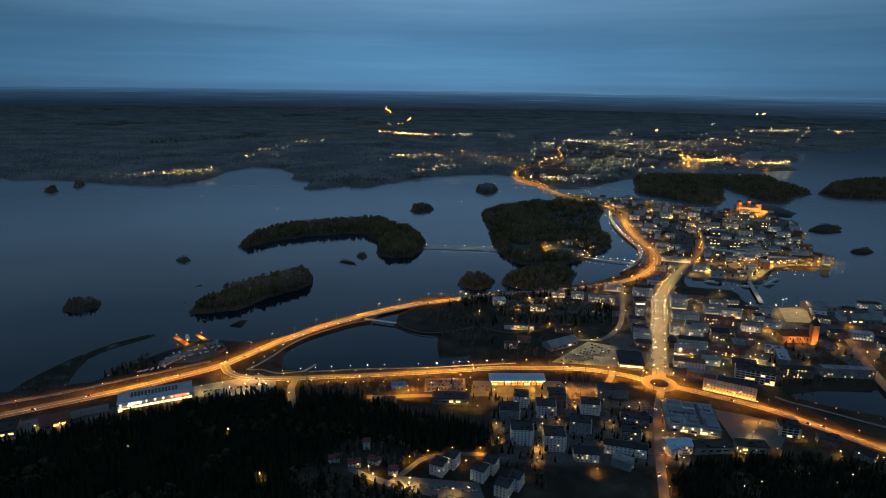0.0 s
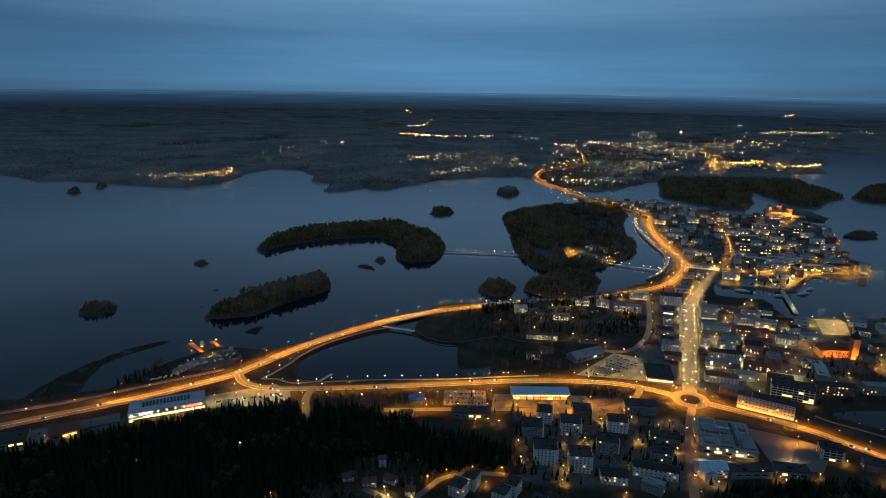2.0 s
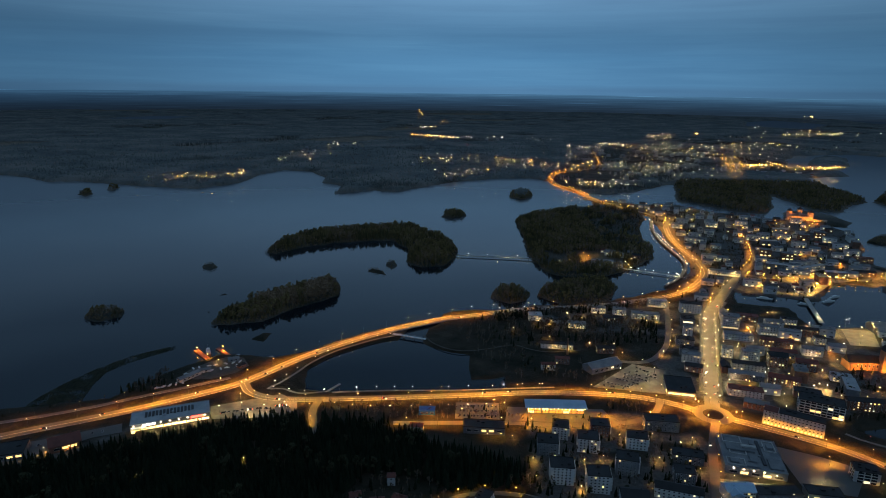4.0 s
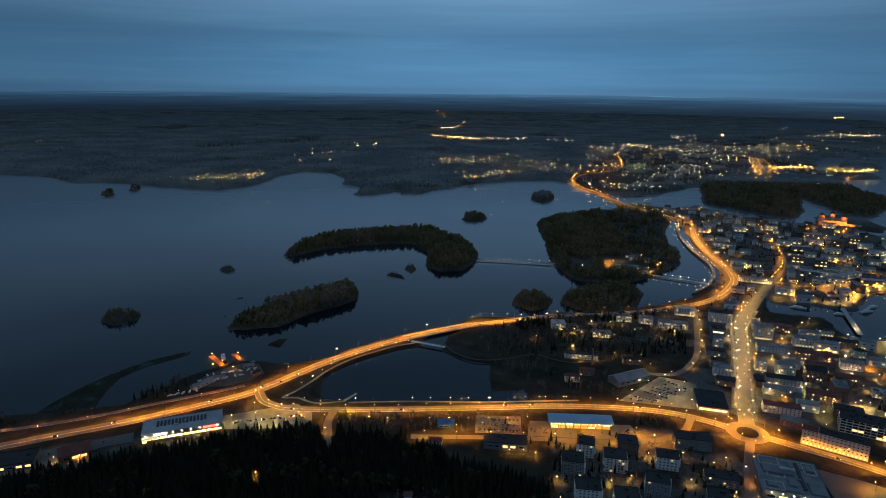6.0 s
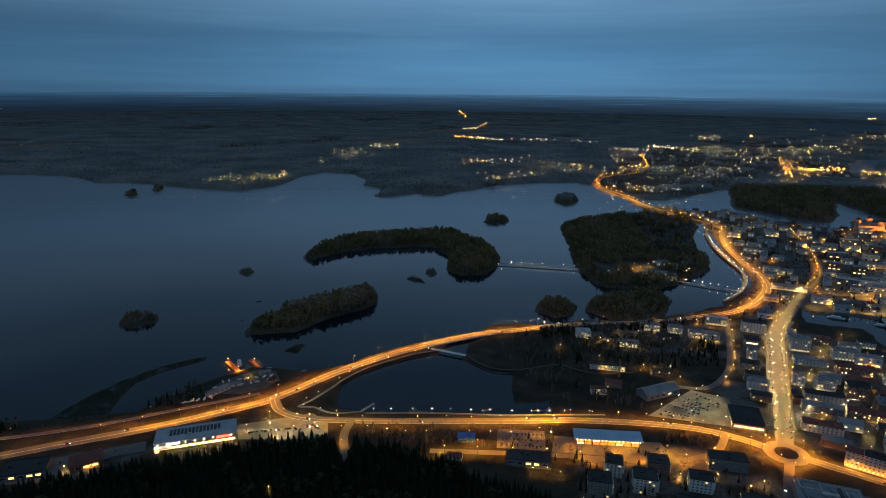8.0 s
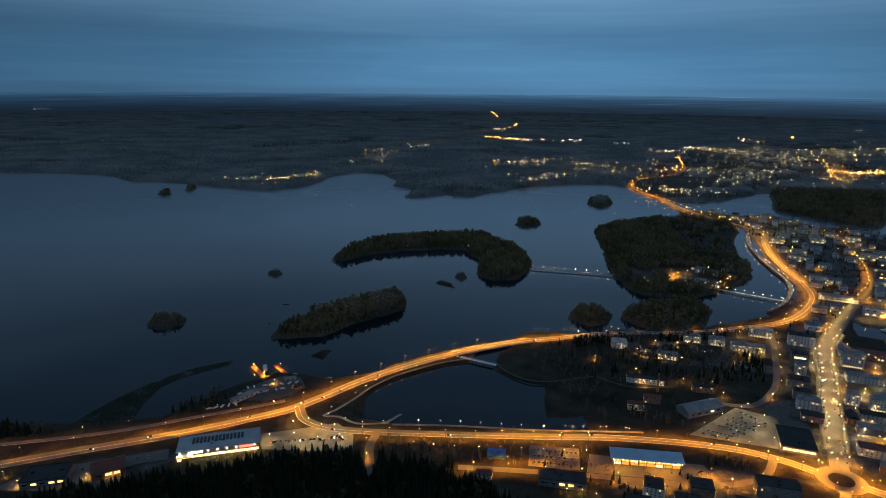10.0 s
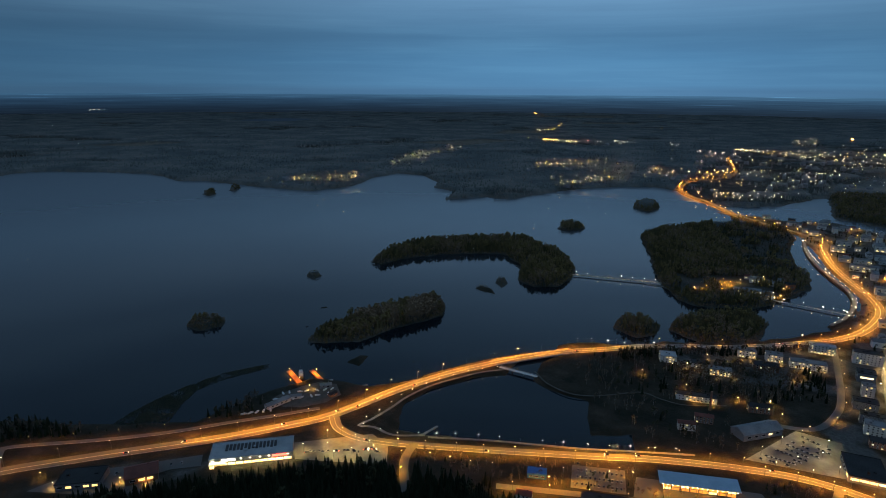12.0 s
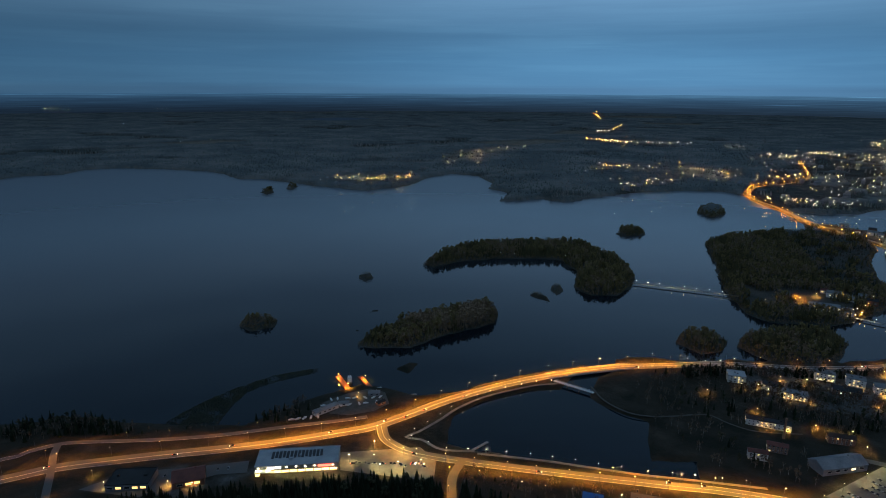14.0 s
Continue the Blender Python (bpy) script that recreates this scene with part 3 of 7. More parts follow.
# painted lines
for road, lanes in (("highway", (-6.6, -0.25, 0.25, 6.6)), ("south_road", (-5.2, 0.0, 5.2)), ("south_road_east", (-5.2, 0.0, 5.2)), ("lakeside_road", (-2.9, 2.9))):
    i = list(ROADS).index(road)
    for d in lanes:
        tagged(new("road_marking", ribbon(offset(spline(ROADS[road][1], 6), d), 0.28, LIFT + 0.012 * i + 0.006, PAINT_LINE, "road_marking")), "white painted line on the asphalt road", "road marking", kind="structure")
# pavements with kerbs beside the main street
for s in (-1, 1):
    i = list(ROADS).index("main_street")
    side = offset(spline(ROADS["main_street"][1][:6], 6), s * 11.0)
    tagged(new("pavement", ribbon(side[6:], 4.6, LIFT + 0.012 * i + 0.14, ASPHALT, "pavement", 0.4)), "grey asphalt walk with a kerb beside the main street", "pavement", kind="structure")
# ---- building materials ----
RENDER_WHITE = material("white_render", build=two_tone((0.42, 0.42, 0.41), (0.60, 0.59, 0.57), 0.08, 1.2, rand=0.35, relief=0.1))
RENDER_GREY = material("grey_render", build=two_tone((0.125, 0.13, 0.14), (0.21, 0.21, 0.215), 0.08, 1.2, rand=0.4, relief=0.1))
BRICK_WALL = material("red_brown_brick", build=two_tone((0.14, 0.075, 0.05), (0.24, 0.13, 0.09), 0.1, 2.5, rand=0.35))
CHURCH_BRICK = material("church_brick", build=two_tone((0.30, 0.15, 0.075), (0.42, 0.22, 0.12), 0.1, 2.0))
STONE = material("castle_stone", build=two_tone((0.25, 0.21, 0.17), (0.42, 0.36, 0.30), 0.15, 1.2, relief=0.6, dist=0.2))
DARK_ROOF = material("dark_felt_roof", build=two_tone((0.010, 0.011, 0.012), (0.026, 0.027, 0.029), 0.06, 0.8, rand=0.5))
GREY_ROOF = material("grey_sheet_roof", build=two_tone((0.11, 0.12, 0.13), (0.21, 0.22, 0.23), 0.06, 0.8, rand=0.3))
PALE_ROOF = material("pale_grey_sheet_roof", build=two_tone((0.24, 0.26, 0.28), (0.36, 0.38, 0.40), 0.06, 0.8))
BLUE_ROOF = material("pale_blue_sheet_roof", build=two_tone((0.26, 0.38, 0.50), (0.36, 0.50, 0.62), 0.06, 0.9))
RED_ROOF = material("dark_red_tile_roof", build=two_tone((0.10, 0.035, 0.028), (0.18, 0.06, 0.045), 0.1, 1.5, rand=0.3))
BLUE_CLAD = material("blue_cladding", build=two_tone((0.03, 0.12, 0.35), (0.05, 0.18, 0.45), 0.1, 1.5))
WINDOW_DARK = material("dark_window_glass", (0.02, 0.025, 0.03), 0.08)
WINDOW_LIT = material("lit_window", (0.8, 0.6, 0.3), 0.3, emit=(1.0, 0.58, 0.18), strength=2.2)
WINDOW_COOL = material("lit_window_cool", (0.8, 0.8, 0.7), 0.3, emit=(1.0, 0.80, 0.45), strength=1.8)
SHOP_LIT = material("lit_shop_front", (0.8, 0.7, 0.5), 0.3, emit=(1.0, 0.62, 0.22), strength=2.6)
FACADE_GLOW = material("dim_orange_glass", (0.5, 0.3, 0.1), 0.3, emit=(1.0, 0.36, 0.06), strength=0.75)
SIGN_RED = material("red_sign", (0.8, 0.1, 0.1), 0.4, emit=(1.0, 0.10, 0.06), strength=4.0)
SIGN_WHITE = material("white_sign", (0.8, 0.8, 0.8), 0.4, emit=(0.95, 0.92, 0.85), strength=3.0)
FRAME_WHITE = material("white_window_frame", (0.6, 0.6, 0.58), 0.5)

brs = random.Random(5)


def window_mesh(w, h, glass, name):
    """A window: a frame proud of the wall and a pane set in it. Front towards -y."""
    bm = bmesh.new()
    t = 0.12
    for x0, x1, z0, z1 in ((-w / 2, w / 2, -h / 2, -h / 2 + t), (-w / 2, w / 2, h / 2 - t, h / 2), (-w / 2, -w / 2 + t, -h / 2 + t, h / 2 - t), (w / 2 - t, w / 2, -h / 2 + t, h / 2 - t)):
        box(bm, x0, -0.10, z0, x1, 0.02, z1)
    n = len(bm.faces)
    box(bm, -w / 2 + t, -0.05, -h / 2 + t, w / 2 - t, 0.02, h / 2 - t)
    me = bpy.data.meshes.new(name)
    bm.faces.ensure_lookup_table()
    for f in bm.faces[n:]:
        f.material_index = 1
    bm.to_mesh(me)
    bm.free()
    me.materials.append(FRAME_WHITE)
    me.materials.append(glass)
    return me


WIN = {(w, h, g.name): window_mesh(w, h, g, "window") for w, h in ((1.8, 1.6), (3.0, 1.8), (5.0, 2.4), (7.0, 2.6)) for g in (WINDOW_DARK, WINDOW_LIT, WINDOW_COOL, SHOP_LIT, FACADE_GLOW)}


def wall_mesh(w, d, h):
    bm = bmesh.new()
    box(bm, -w / 2, -d / 2, -2.5, w / 2, d / 2, h, 0.12)
    return bm


def flat_roof(w, d, h, units=2):
    """A flat roof with a raised rim and roof units on it."""
    bm = bmesh.new()
    o = 0.25
    box(bm, -w / 2 - o, -d / 2 - o, h, w / 2 + o, d / 2 + o, h + 0.25)
    for x0, y0, x1, y1 in ((-w / 2 - o, -d / 2 - o, w / 2 + o, -d / 2), (-w / 2 - o, d / 2, w / 2 + o, d / 2 + o), (-w / 2 - o, -d / 2, -w / 2, d / 2), (w / 2, -d / 2, w / 2 + o, d / 2)):
        box(bm, x0, y0, h + 0.25, x1, y1, h + 0.75)
    for _ in range(units):
        x, y, s = brs.uniform(-0.35, 0.35) * w, brs.uniform(-0.3, 0.3) * d, brs.uniform(0.8, 2.0)
        box(bm, x - s, y - s * 0.7, h + 0.25, x + s, y + s * 0.7, h + brs.uniform(1.2, 2.4), 0.1)
    return bm


def gable_roof(w, d, h, pitch=0.5, over=0.5):
    bm = bmesh.new()
    rise_ = d / 2 * pitch
    w2, d2 = w / 2 + over, d / 2 + over
    lo = h - over * pitch
    pts = [(-w2, -d2, lo), (w2, -d2, lo), (w2, d2, lo), (-w2, d2, lo), (-w2, 0, h + rise_), (w2, 0, h + rise_)]
    v = [bm.verts.new(p) for p in pts]
    u = [bm.verts.new((x, y, z + 0.25)) for x, y, z in pts]
    for q in ((0, 1, 5, 4), (2, 3, 4, 5)):
        bm.faces.new([u[i] for i in q])
        bm.faces.new([v[i] for i in q[::-1]])
    for a, b in ((0, 1), (2, 3), (1, 5), (5, 2), (3, 4), (4, 0)):
        bm.faces.new((v[a], v[b], u[b], u[a]))
    for tri in ((v[0], v[4], v[3]), (v[1], v[2], v[5])):
        bm.faces.new(tri)
    box(bm, w * 0.2, -0.5, h + rise_ * 0.6, w * 0.2 + 0.9, 0.5, h + rise_ + 1.3)
    return bm


def windows_on(parent, w, d, h, rot_side, storeys, gap, size, lit, shop=False, glass=None):
    """Rows of windows on one face of a building: 0 front, 1 right, 2 back, 3 left."""
    length = w if rot_side in (0, 2) else d
    reach = d / 2 if rot_side in (0, 2) else w / 2
    n = max(1, int((length - 1.0) / gap))
    turn = Matrix.Rotation(rot_side * math.pi / 2, 4, "Z")
    step = h / storeys
    for s in range(storeys):
        for i in range(n):
            x = (i - (n - 1) / 2) * gap
            kind, sz = WINDOW_DARK, size
            r = brs.random()
            if r < lit:
                kind = WINDOW_LIT if r < lit * 0.7 else WINDOW_COOL
            if shop and s == 0:
                kind, sz = SHOP_LIT if brs.random() < 0.7 else WINDOW_COOL, size
            part("window", WIN[(*sz, kind.name)], None, parent, at=turn @ Matrix.Translation((x, -reach, (s + 0.55) * step)))


def building(name, x, y, w, d, h, rot, wall, roof, label, category="building", storeys=None, gable=False, gap=4.0, size=(1.8, 1.6), lit=0.06, faces=(0, 1, 3), shop=False, balconies=False, group="", units=2):
    """An own house: walls, roof, windows one by one, at its place on the ground."""
    z = float(ground_z(x, y)[0])
    root = new(name)
    root.matrix_basis = pose(x, y, z, 0, 0, rot)
    root.empty_display_size = 2
    part("wall", wall_mesh(w, d, h), wall, root)
    part("roof", gable_roof(w, d, h) if gable else flat_roof(w, d, h, units), roof, root)
    st = storeys or max(1, round(h / 3.0))
    for s in faces:
        windows_on(root, w, d, h, s, st, gap, size, lit, shop and s == 0)
    if balconies:
        for s in range(1, st):
            for k in range(max(1, int(d / 6))):
                bm = bmesh.new()
                yy = (k - (max(1, int(d / 6)) - 1) / 2) * 6
                zz = s * h / st
                box(bm, w / 2, yy - 1.7, zz, w / 2 + 1.6, yy + 1.7, zz + 0.18)
                slab_ob = part("balcony", bm, RENDER_WHITE, root)
                bm = bmesh.new()
                for x0, y0, x1, y1 in ((w / 2 + 1.5, yy - 1.7, w / 2 + 1.6, yy + 1.7), (w / 2, yy - 1.7, w / 2 + 1.5, yy - 1.6), (w / 2, yy + 1.6, w / 2 + 1.5, yy + 1.7)):
                    box(bm, x0, y0, zz + 0.18, x1, y1, zz + 1.15)
                part("balustrade", bm, FRAME_WHITE, slab_ob)
    return tagged(root, label, category, group)


TONE = {"grey_render": "grey rendered", "red_brown_brick": "red-brown brick", "white_render": "white rendered"}


# ---- the housing estate and the lower town ----
def slab(x, y, w, d, h, rot):
    return building("apartment_block", x, y, w, d, h, -26, RENDER_WHITE, DARK_ROOF, "white stepped apartment block with dark flat roof and balconies", "apartment block", 4, gap=3.4, lit=0.03, balconies=True, group="stepped blocks on the hill")


def block(x, y, w, d, h, rot):
    wall = brs.choice((RENDER_GREY, RENDER_GREY, BRICK_WALL, RENDER_WHITE))
    return building("apartment_block", x, y, w, d, h, rot, wall, DARK_ROOF, TONE[wall.name] + " tall apartment block with dark flat roof", "apartment block", gap=3.6, lit=0.05, balconies=w < 30, group="estate blocks")


def low(x, y, w, d, h, rot):
    wall = brs.choice((RENDER_GREY, RENDER_WHITE, BRICK_WALL))
    return building("apartment_house", x, y, w, d, h, rot, wall, brs.choice((DARK_ROOF, GREY_ROOF, RED_ROOF, DARK_ROOF)), TONE[wall.name] + " long low apartment house with rows of windows", "apartment house", gap=4.2, lit=0.14, gable=brs.random() < 0.5)


def white(x, y, w, d, h, rot):
    return building("town_house", x, y, w, d, h, rot, RENDER_WHITE, brs.choice((GREY_ROOF, PALE_ROOF, DARK_ROOF)), "white rendered town building with flat roof", "town building", gap=4.2, lit=0.20, shop=brs.random() < 0.40)


def tower(x, y, w, d, h, rot):
    return building("tower_block", x, y, w, d, h, rot, RENDER_WHITE, GREY_ROOF, "white tower block with dark upright window rows", "tower block", gap=3.2, lit=0.10, shop=True)


def brick(x, y, w, d, h, rot):
    return building("brick_house", x, y, w, d, h, rot, BRICK_WALL, brs.choice((RED_ROOF, DARK_ROOF)), "red-brown brick house with lit windows", "brick building", gap=3.6, lit=0.16, gable=brs.random() < 0.4)


def shed(x, y, w, d, h, rot):
    return building("warehouse", x, y, w, d, h, rot, RENDER_GREY, DARK_ROOF, "long dark-roofed warehouse with a lit front", "warehouse", 1, gap=8.0, size=(5.0, 2.4), lit=0.35, faces=(0,))


def hall(x, y, w, d, h, rot):
    return building("storage_hall", x, y, w, d, h, rot, RENDER_GREY, GREY_ROOF, "broad grey hall with a pale sheet roof", "hall", 1, gap=9.0, size=(5.0, 2.4), lit=0.15, faces=(0,), gable=True)


def house(x, y, w, d, h, rot):
    return building("detached_house", x, y, w, d, h, rot, RENDER_WHITE, RED_ROOF, "small pale wooden house with a gabled roof", "house", 2, gap=3.4, lit=0.15, gable=True)


def office(x, y, w, d, h, rot):
    return building("office_building", x, y, w, d, h, rot, RENDER_WHITE, DARK_ROOF, "white office building with bands of dark windows", "office building", gap=5.6, size=(5.0, 2.4), lit=0.12, units=5)


def black(x, y, w, d, h, rot):
    return building("supermarket", x, y, w, d, h, rot, RENDER_GREY, DARK_ROOF, "supermarket with a broad black roof and bright entrance", "supermarket", 1, gap=7.5, size=(7.0, 2.6), lit=0.6, faces=(0, 3), shop=True)


slab(-1, 500, 13, 14, 12, -26); slab(11, 514, 12, 14, 13, -26)
slab(37, 496, 13, 14, 12, -26); slab(48, 509, 12, 14, 13, -26)
slab(57, 474, 13, 14, 12, -26); slab(69, 486, 12, 14, 13, -26)
block(93, 643, 17, 17, 14, -8); block(136, 651, 20, 16, 13, -4); block(76, 611, 21, 18, 15, -4)
block(118, 621, 21, 18, 15, -6); block(170, 629, 21, 16, 13, -8); block(205, 667, 36, 16, 12, -4)
block(149, 583, 21, 16, 17, -12); block(84, 565, 22, 18, 18, -3); block(116, 555, 21, 18, 18, -3)
low(214, 606, 30, 14, 9, -12); block(200, 573, 19, 15, 12, -9); low(187, 547, 41, 13, 10, -14)
low(145, 537, 24, 16, 9, -5); low(178, 523, 19, 12, 9, -34)
shed(12, 646, 44, 16, 8, -1); house(-60, 641, 14, 9, 6, -3); house(-43, 492, 8, 8, 6, -4); house(-73, 536, 7, 7, 9, 8)
house(-80, 500, 12, 8, 5, 10); house(-62, 508, 11, 8, 5, -20); house(-100, 505, 10, 8, 5, 20)
shed(276, 551, 40, 14, 8, 4); shed(317, 552, 30, 14, 8, -7)
office(373, 586, 21, 16, 12, -15); low(403, 564, 21, 15, 9, -22); low(423, 536, 17, 14, 8, -52)
office(400, 715, 46, 22, 16, -24); black(254, 760, 33, 42, 7, -10)
# ---- along the main street ----
white(322, 939, 13, 12, 14, -12); white(296, 843, 24, 14, 12, -18); black(336, 983, 20, 16, 12, -12)
low(306, 902, 25, 14, 10, -14); low(300, 866, 24, 10, 11, -16); low(290, 815, 22, 12, 8, -16)
white(359, 1041, 34, 14, 16, -12); tower(400, 978, 25, 16, 20, -12); white(448, 954, 29, 14, 13, -10)
tower(378, 853, 22, 14, 15, -12); brick(408, 839, 23, 16, 16, -12); white(352, 865, 14, 12, 14, -14)
brick(441, 829, 25, 14, 12, -17); white(507, 922, 15, 12, 10, -7); low(499, 952, 39, 12, 11, -13)
low(438, 906, 43, 12, 10, -10); low(393, 929, 40, 14, 9, -10); low(349, 795, 41, 12, 9, -14)
low(392, 785, 36, 14, 9, -22); low(330, 751, 39, 14, 9, -14); low(364, 825, 40, 12, 9, -12)
low(404, 752, 30, 14, 8, -21); low(430, 870, 34, 12, 9, -12); white(470, 985, 26, 14, 10, -10)
low(440, 1010, 30, 14, 9, -14); white(500, 1000, 22, 12, 9, -12); low(475, 880, 26, 12, 10, -14)
low(330, 720, 26, 12, 8, -24); white(470, 800, 24, 12, 8, -18)
# ---- round the church and the bay ----
low(457, 726, 43, 12, 12, -7); low(526, 728, 65, 12, 12, -4); hall(644, 979, 61, 25, 9, -3); hall(673, 918, 46, 22, 10, -7)
brick(594, 857, 23, 14, 10, -8); white(628, 854, 29, 14, 10, -19); low(616, 772, 28, 14, 10, -36)
white(732, 993, 35, 14, 8, -11); white(610, 922, 23, 16, 8, -29); low(665, 870, 30, 13, 10, -20); white(700, 930, 26, 14, 9, -12)
low(640, 815, 24, 12, 9, -24); low(690, 840, 28, 12, 10, -18)
# ---- the quarter by the lake ----
white(97, 985, 21, 18, 9, 2); white(136, 973, 21, 14, 7, -6); white(158, 956, 28, 12, 8, -6); white(118, 875, 45, 10, 7, -4)
brick(119, 824, 19, 8, 8, -4); house(98, 804, 18, 8, 8, 2); low(185, 864, 25, 10, 8, 2); hall(170, 812, 50, 20, 7, 30)
white(205, 1026, 23, 14, 10, -6); white(238, 1020, 21, 14, 10, -10); white(276, 1005, 43, 14, 9, -8); white(311, 1064, 32, 12, 12, -12)
low(220, 985, 30, 12, 8, -8)
# ---- the old town on its island ----
tower(819, 1258, 15, 12, 20, -14); white(500, 1265, 60, 12, 9, -17); white(687, 1308, 90, 12, 10, 29)
low(783, 1284, 42, 12, 9, -6); brick(847, 1397, 40, 12, 9, -8)


# ---- buildings with a shape of their own ----
def place(name, x, y, rot, label, category, z=None):
    root = new(name)
    root.matrix_basis = pose(x, y, float(ground_z(x, y)[0]) if z is None else z, 0, 0, rot)
    return tagged(root, label, category)


# the travel centre: pale blue roof on posts over a lit glass front
tc = place("station_hall", 94, 694, 2, "long station hall with pale blue roof and lit glass front", "station")
part("wall", wall_mesh(64, 11, 8.0), BRICK_WALL, tc)
bm = bmesh.new()
v = [bm.verts.new(c) for c in ((-35, -9, 8.0), (35, -9, 8.0), (35, 8, 10.2), (-35, 8, 10.2), (-35, -9, 8.5), (35, -9, 8.5), (35, 8, 10.7), (-35, 8, 10.7))]
for q in ((3, 2, 1, 0), (4, 5, 6, 7), (0, 1, 5, 4), (1, 2, 6, 5), (2, 3, 7, 6), (3, 0, 4, 7)):
    bm.faces.new([v[i] for i in q])
part("roof", bm, BLUE_ROOF, tc)
for i in range(14):
    bm = bmesh.new()
    tube(bm, [(-32 + i * 4.9, -8.4, -1), (-32 + i * 4.9, -8.4, 8.1)], [0.2, 0.2], 6)
    part("post", bm, STEEL, tc)
for lvl in range(2):
    for i in range(8):
        part("window", WIN[(7.0, 2.6, (SHOP_LIT if (i * 2 + lvl) % 5 == 0 else FACADE_GLOW).name)], None, tc, at=Matrix.Translation((-28 + i * 8.0, -5.5, 2.0 + 3.2 * lvl)))
for i in range(16):
    bm = bmesh.new()
    bmesh.ops.create_uvsphere(bm, u_segments=6, v_segments=4, radius=0.45, matrix=Matrix.Translation((-32 + i * 4.27, -8.7, 7.6)))
    part("lamp", bm, WARM_WHITE, tc)

kiosk = place("blue_pavilion", -52, 679, 2, "bright blue flat-roofed pavilion in the park", "pavilion")
part("wall", wall_mesh(18, 11, 4.6), BLUE_CLAD, kiosk)
part("roof", flat_roof(18, 11, 4.6, 1), BLUE_CLAD, kiosk)
for i in range(3):
    part("window", WIN[(3.0, 1.8, WINDOW_DARK.name)], None, kiosk, at=Matrix.Translation((-5.5 + 5.5 * i, -5.5, 2.4)))

# the shopping hall: a broad grey roof with steps, ducts and a light well
mall = place("shopping_hall", 277, 611, -12, "broad grey-roofed shopping hall with roof ducts", "shopping hall")
part("wall", wall_mesh(55, 58, 8), RENDER_GREY, mall)
part("roof", flat_roof(55, 58, 8, 7), GREY_ROOF, mall)
bm = bmesh.new()
box(bm, -22, 0, 8.3, 4, 22, 10.4, 0.2)
part("upper_roof", bm, GREY_ROOF, mall)
bm = bmesh.new()
box(bm, 8, -20, 8.3, 11, 24, 9.6, 0.2)
part("roof_duct", bm, DARK_METAL, mall)
bm = bmesh.new()
box(bm, -8, 5, 10.4, 6, 9, 12.2, 0.2)
part("skylight", bm, CONCRETE, mall)
bm = bmesh.new()
box(bm, 13, -25, 8.3, 25, -8, 10.0, 0.2)
part("plant_room", bm, GREY_ROOF, mall)
for x0, y0, x1, y1 in ((-24, 12, -6, 26), (-20, -6, -4, 3), (14, 6, 25, 25), (-25, -26, -8, -14)):
    bm = bmesh.new()
    for a, b, c, d_ in ((x0, y0, x1, y0 + 0.9), (x0, y1 - 0.9, x1, y1), (x0, y0 + 0.9, x0 + 0.9, y1 - 0.9), (x1 - 0.9, y0 + 0.9, x1, y1 - 0.9)):
        box(bm, a, b, 8.3, c, d_, 10.9 if x0 < -19 and y0 > 0 else 9.4)
    part("duct_loop", bm, CONCRETE, mall)
for x, y, sx, sy, hh_ in ((-18, -20, 4, 3, 2.2), (0, -12, 3, 5, 1.8), (3, 16, 2, 4, 3), (20, 14, 3, 3, 2.4), (-2, -24, 6, 2, 1.4)):
    bm = bmesh.new()
    box(bm, x - sx, y - sy, 8.3, x + sx, y + sy, 8.3 + hh_, 0.15)
    part("roof_unit", bm, GREY_ROOF, mall)
for i in range(5):
    part("window", WIN[(7.0, 2.6, SHOP_LIT.name if i % 2 else WINDOW_DARK.name)], None, mall, at=Matrix.Translation((-20 + i * 10, -29, 3.0)))
for i in range(4):
    bm = bmesh.new()
    bmesh.ops.create_uvsphere(bm, u_segments=6, v_segments=4, radius=0.5, matrix=Matrix.Translation((-20 + i * 9, -29.6, 7.0)))
    part("lamp", bm, COOL_WHITE, mall)

pale = place("pale_blue_house", 241, 551, 4, "pale blue gabled building with wings under one roof", "town building")
part("wall", wall_mesh(26, 15, 10), RENDER_WHITE, pale)
part("roof", gable_roof(26, 15, 10, 0.55), BLUE_ROOF, pale)
bm = bmesh.new()
box(bm, -11, -12, -2, 0, 2, 9.5, 0.1)
part("wing", bm, RENDER_WHITE, pale)
part("wing_roof", gable_roof(14, 11, 9.5, 0.55), BLUE_ROOF, pale, at=Matrix.Translation((-5.5, -5.5, 0)) @ Matrix.Rotation(math.pi / 2, 4, "Z"))
for i in range(5):
    for s in range(3):
        part("window", WIN[(1.8, 1.6, WINDOW_DARK.name if (i + s) % 4 else WINDOW_LIT.name)], None, pale, at=Matrix.Translation((1.5 + i * 2.4, -7.5, 1.8 + 3.1 * s)))

# the long hotel over its lit arcade
hotel = place("hotel_block", 351, 677, -29, "long white hotel with square windows over a lit arcade", "hotel")
part("wall", wall_mesh(59, 14, 17), RENDER_WHITE, hotel)
part("roof", flat_roof(44, 14, 17, 4), DARK_ROOF, hotel, at=Matrix.Translation((7.3, 0, 0)))
part("corner_roof", gable_roof(13.5, 14, 17, 0.35), RED_ROOF, hotel, at=Matrix.Translation((-22.8, 0, 0)))
windows_on(hotel, 59, 14, 17, 0, 5, 3.6, (1.8, 1.6), 0.10, True)
windows_on(hotel, 59, 14, 17, 1, 5, 3.6, (1.8, 1.6), 0.10)
windows_on(hotel, 59, 14, 17, 3, 5, 3.6, (1.8, 1.6), 0.05)

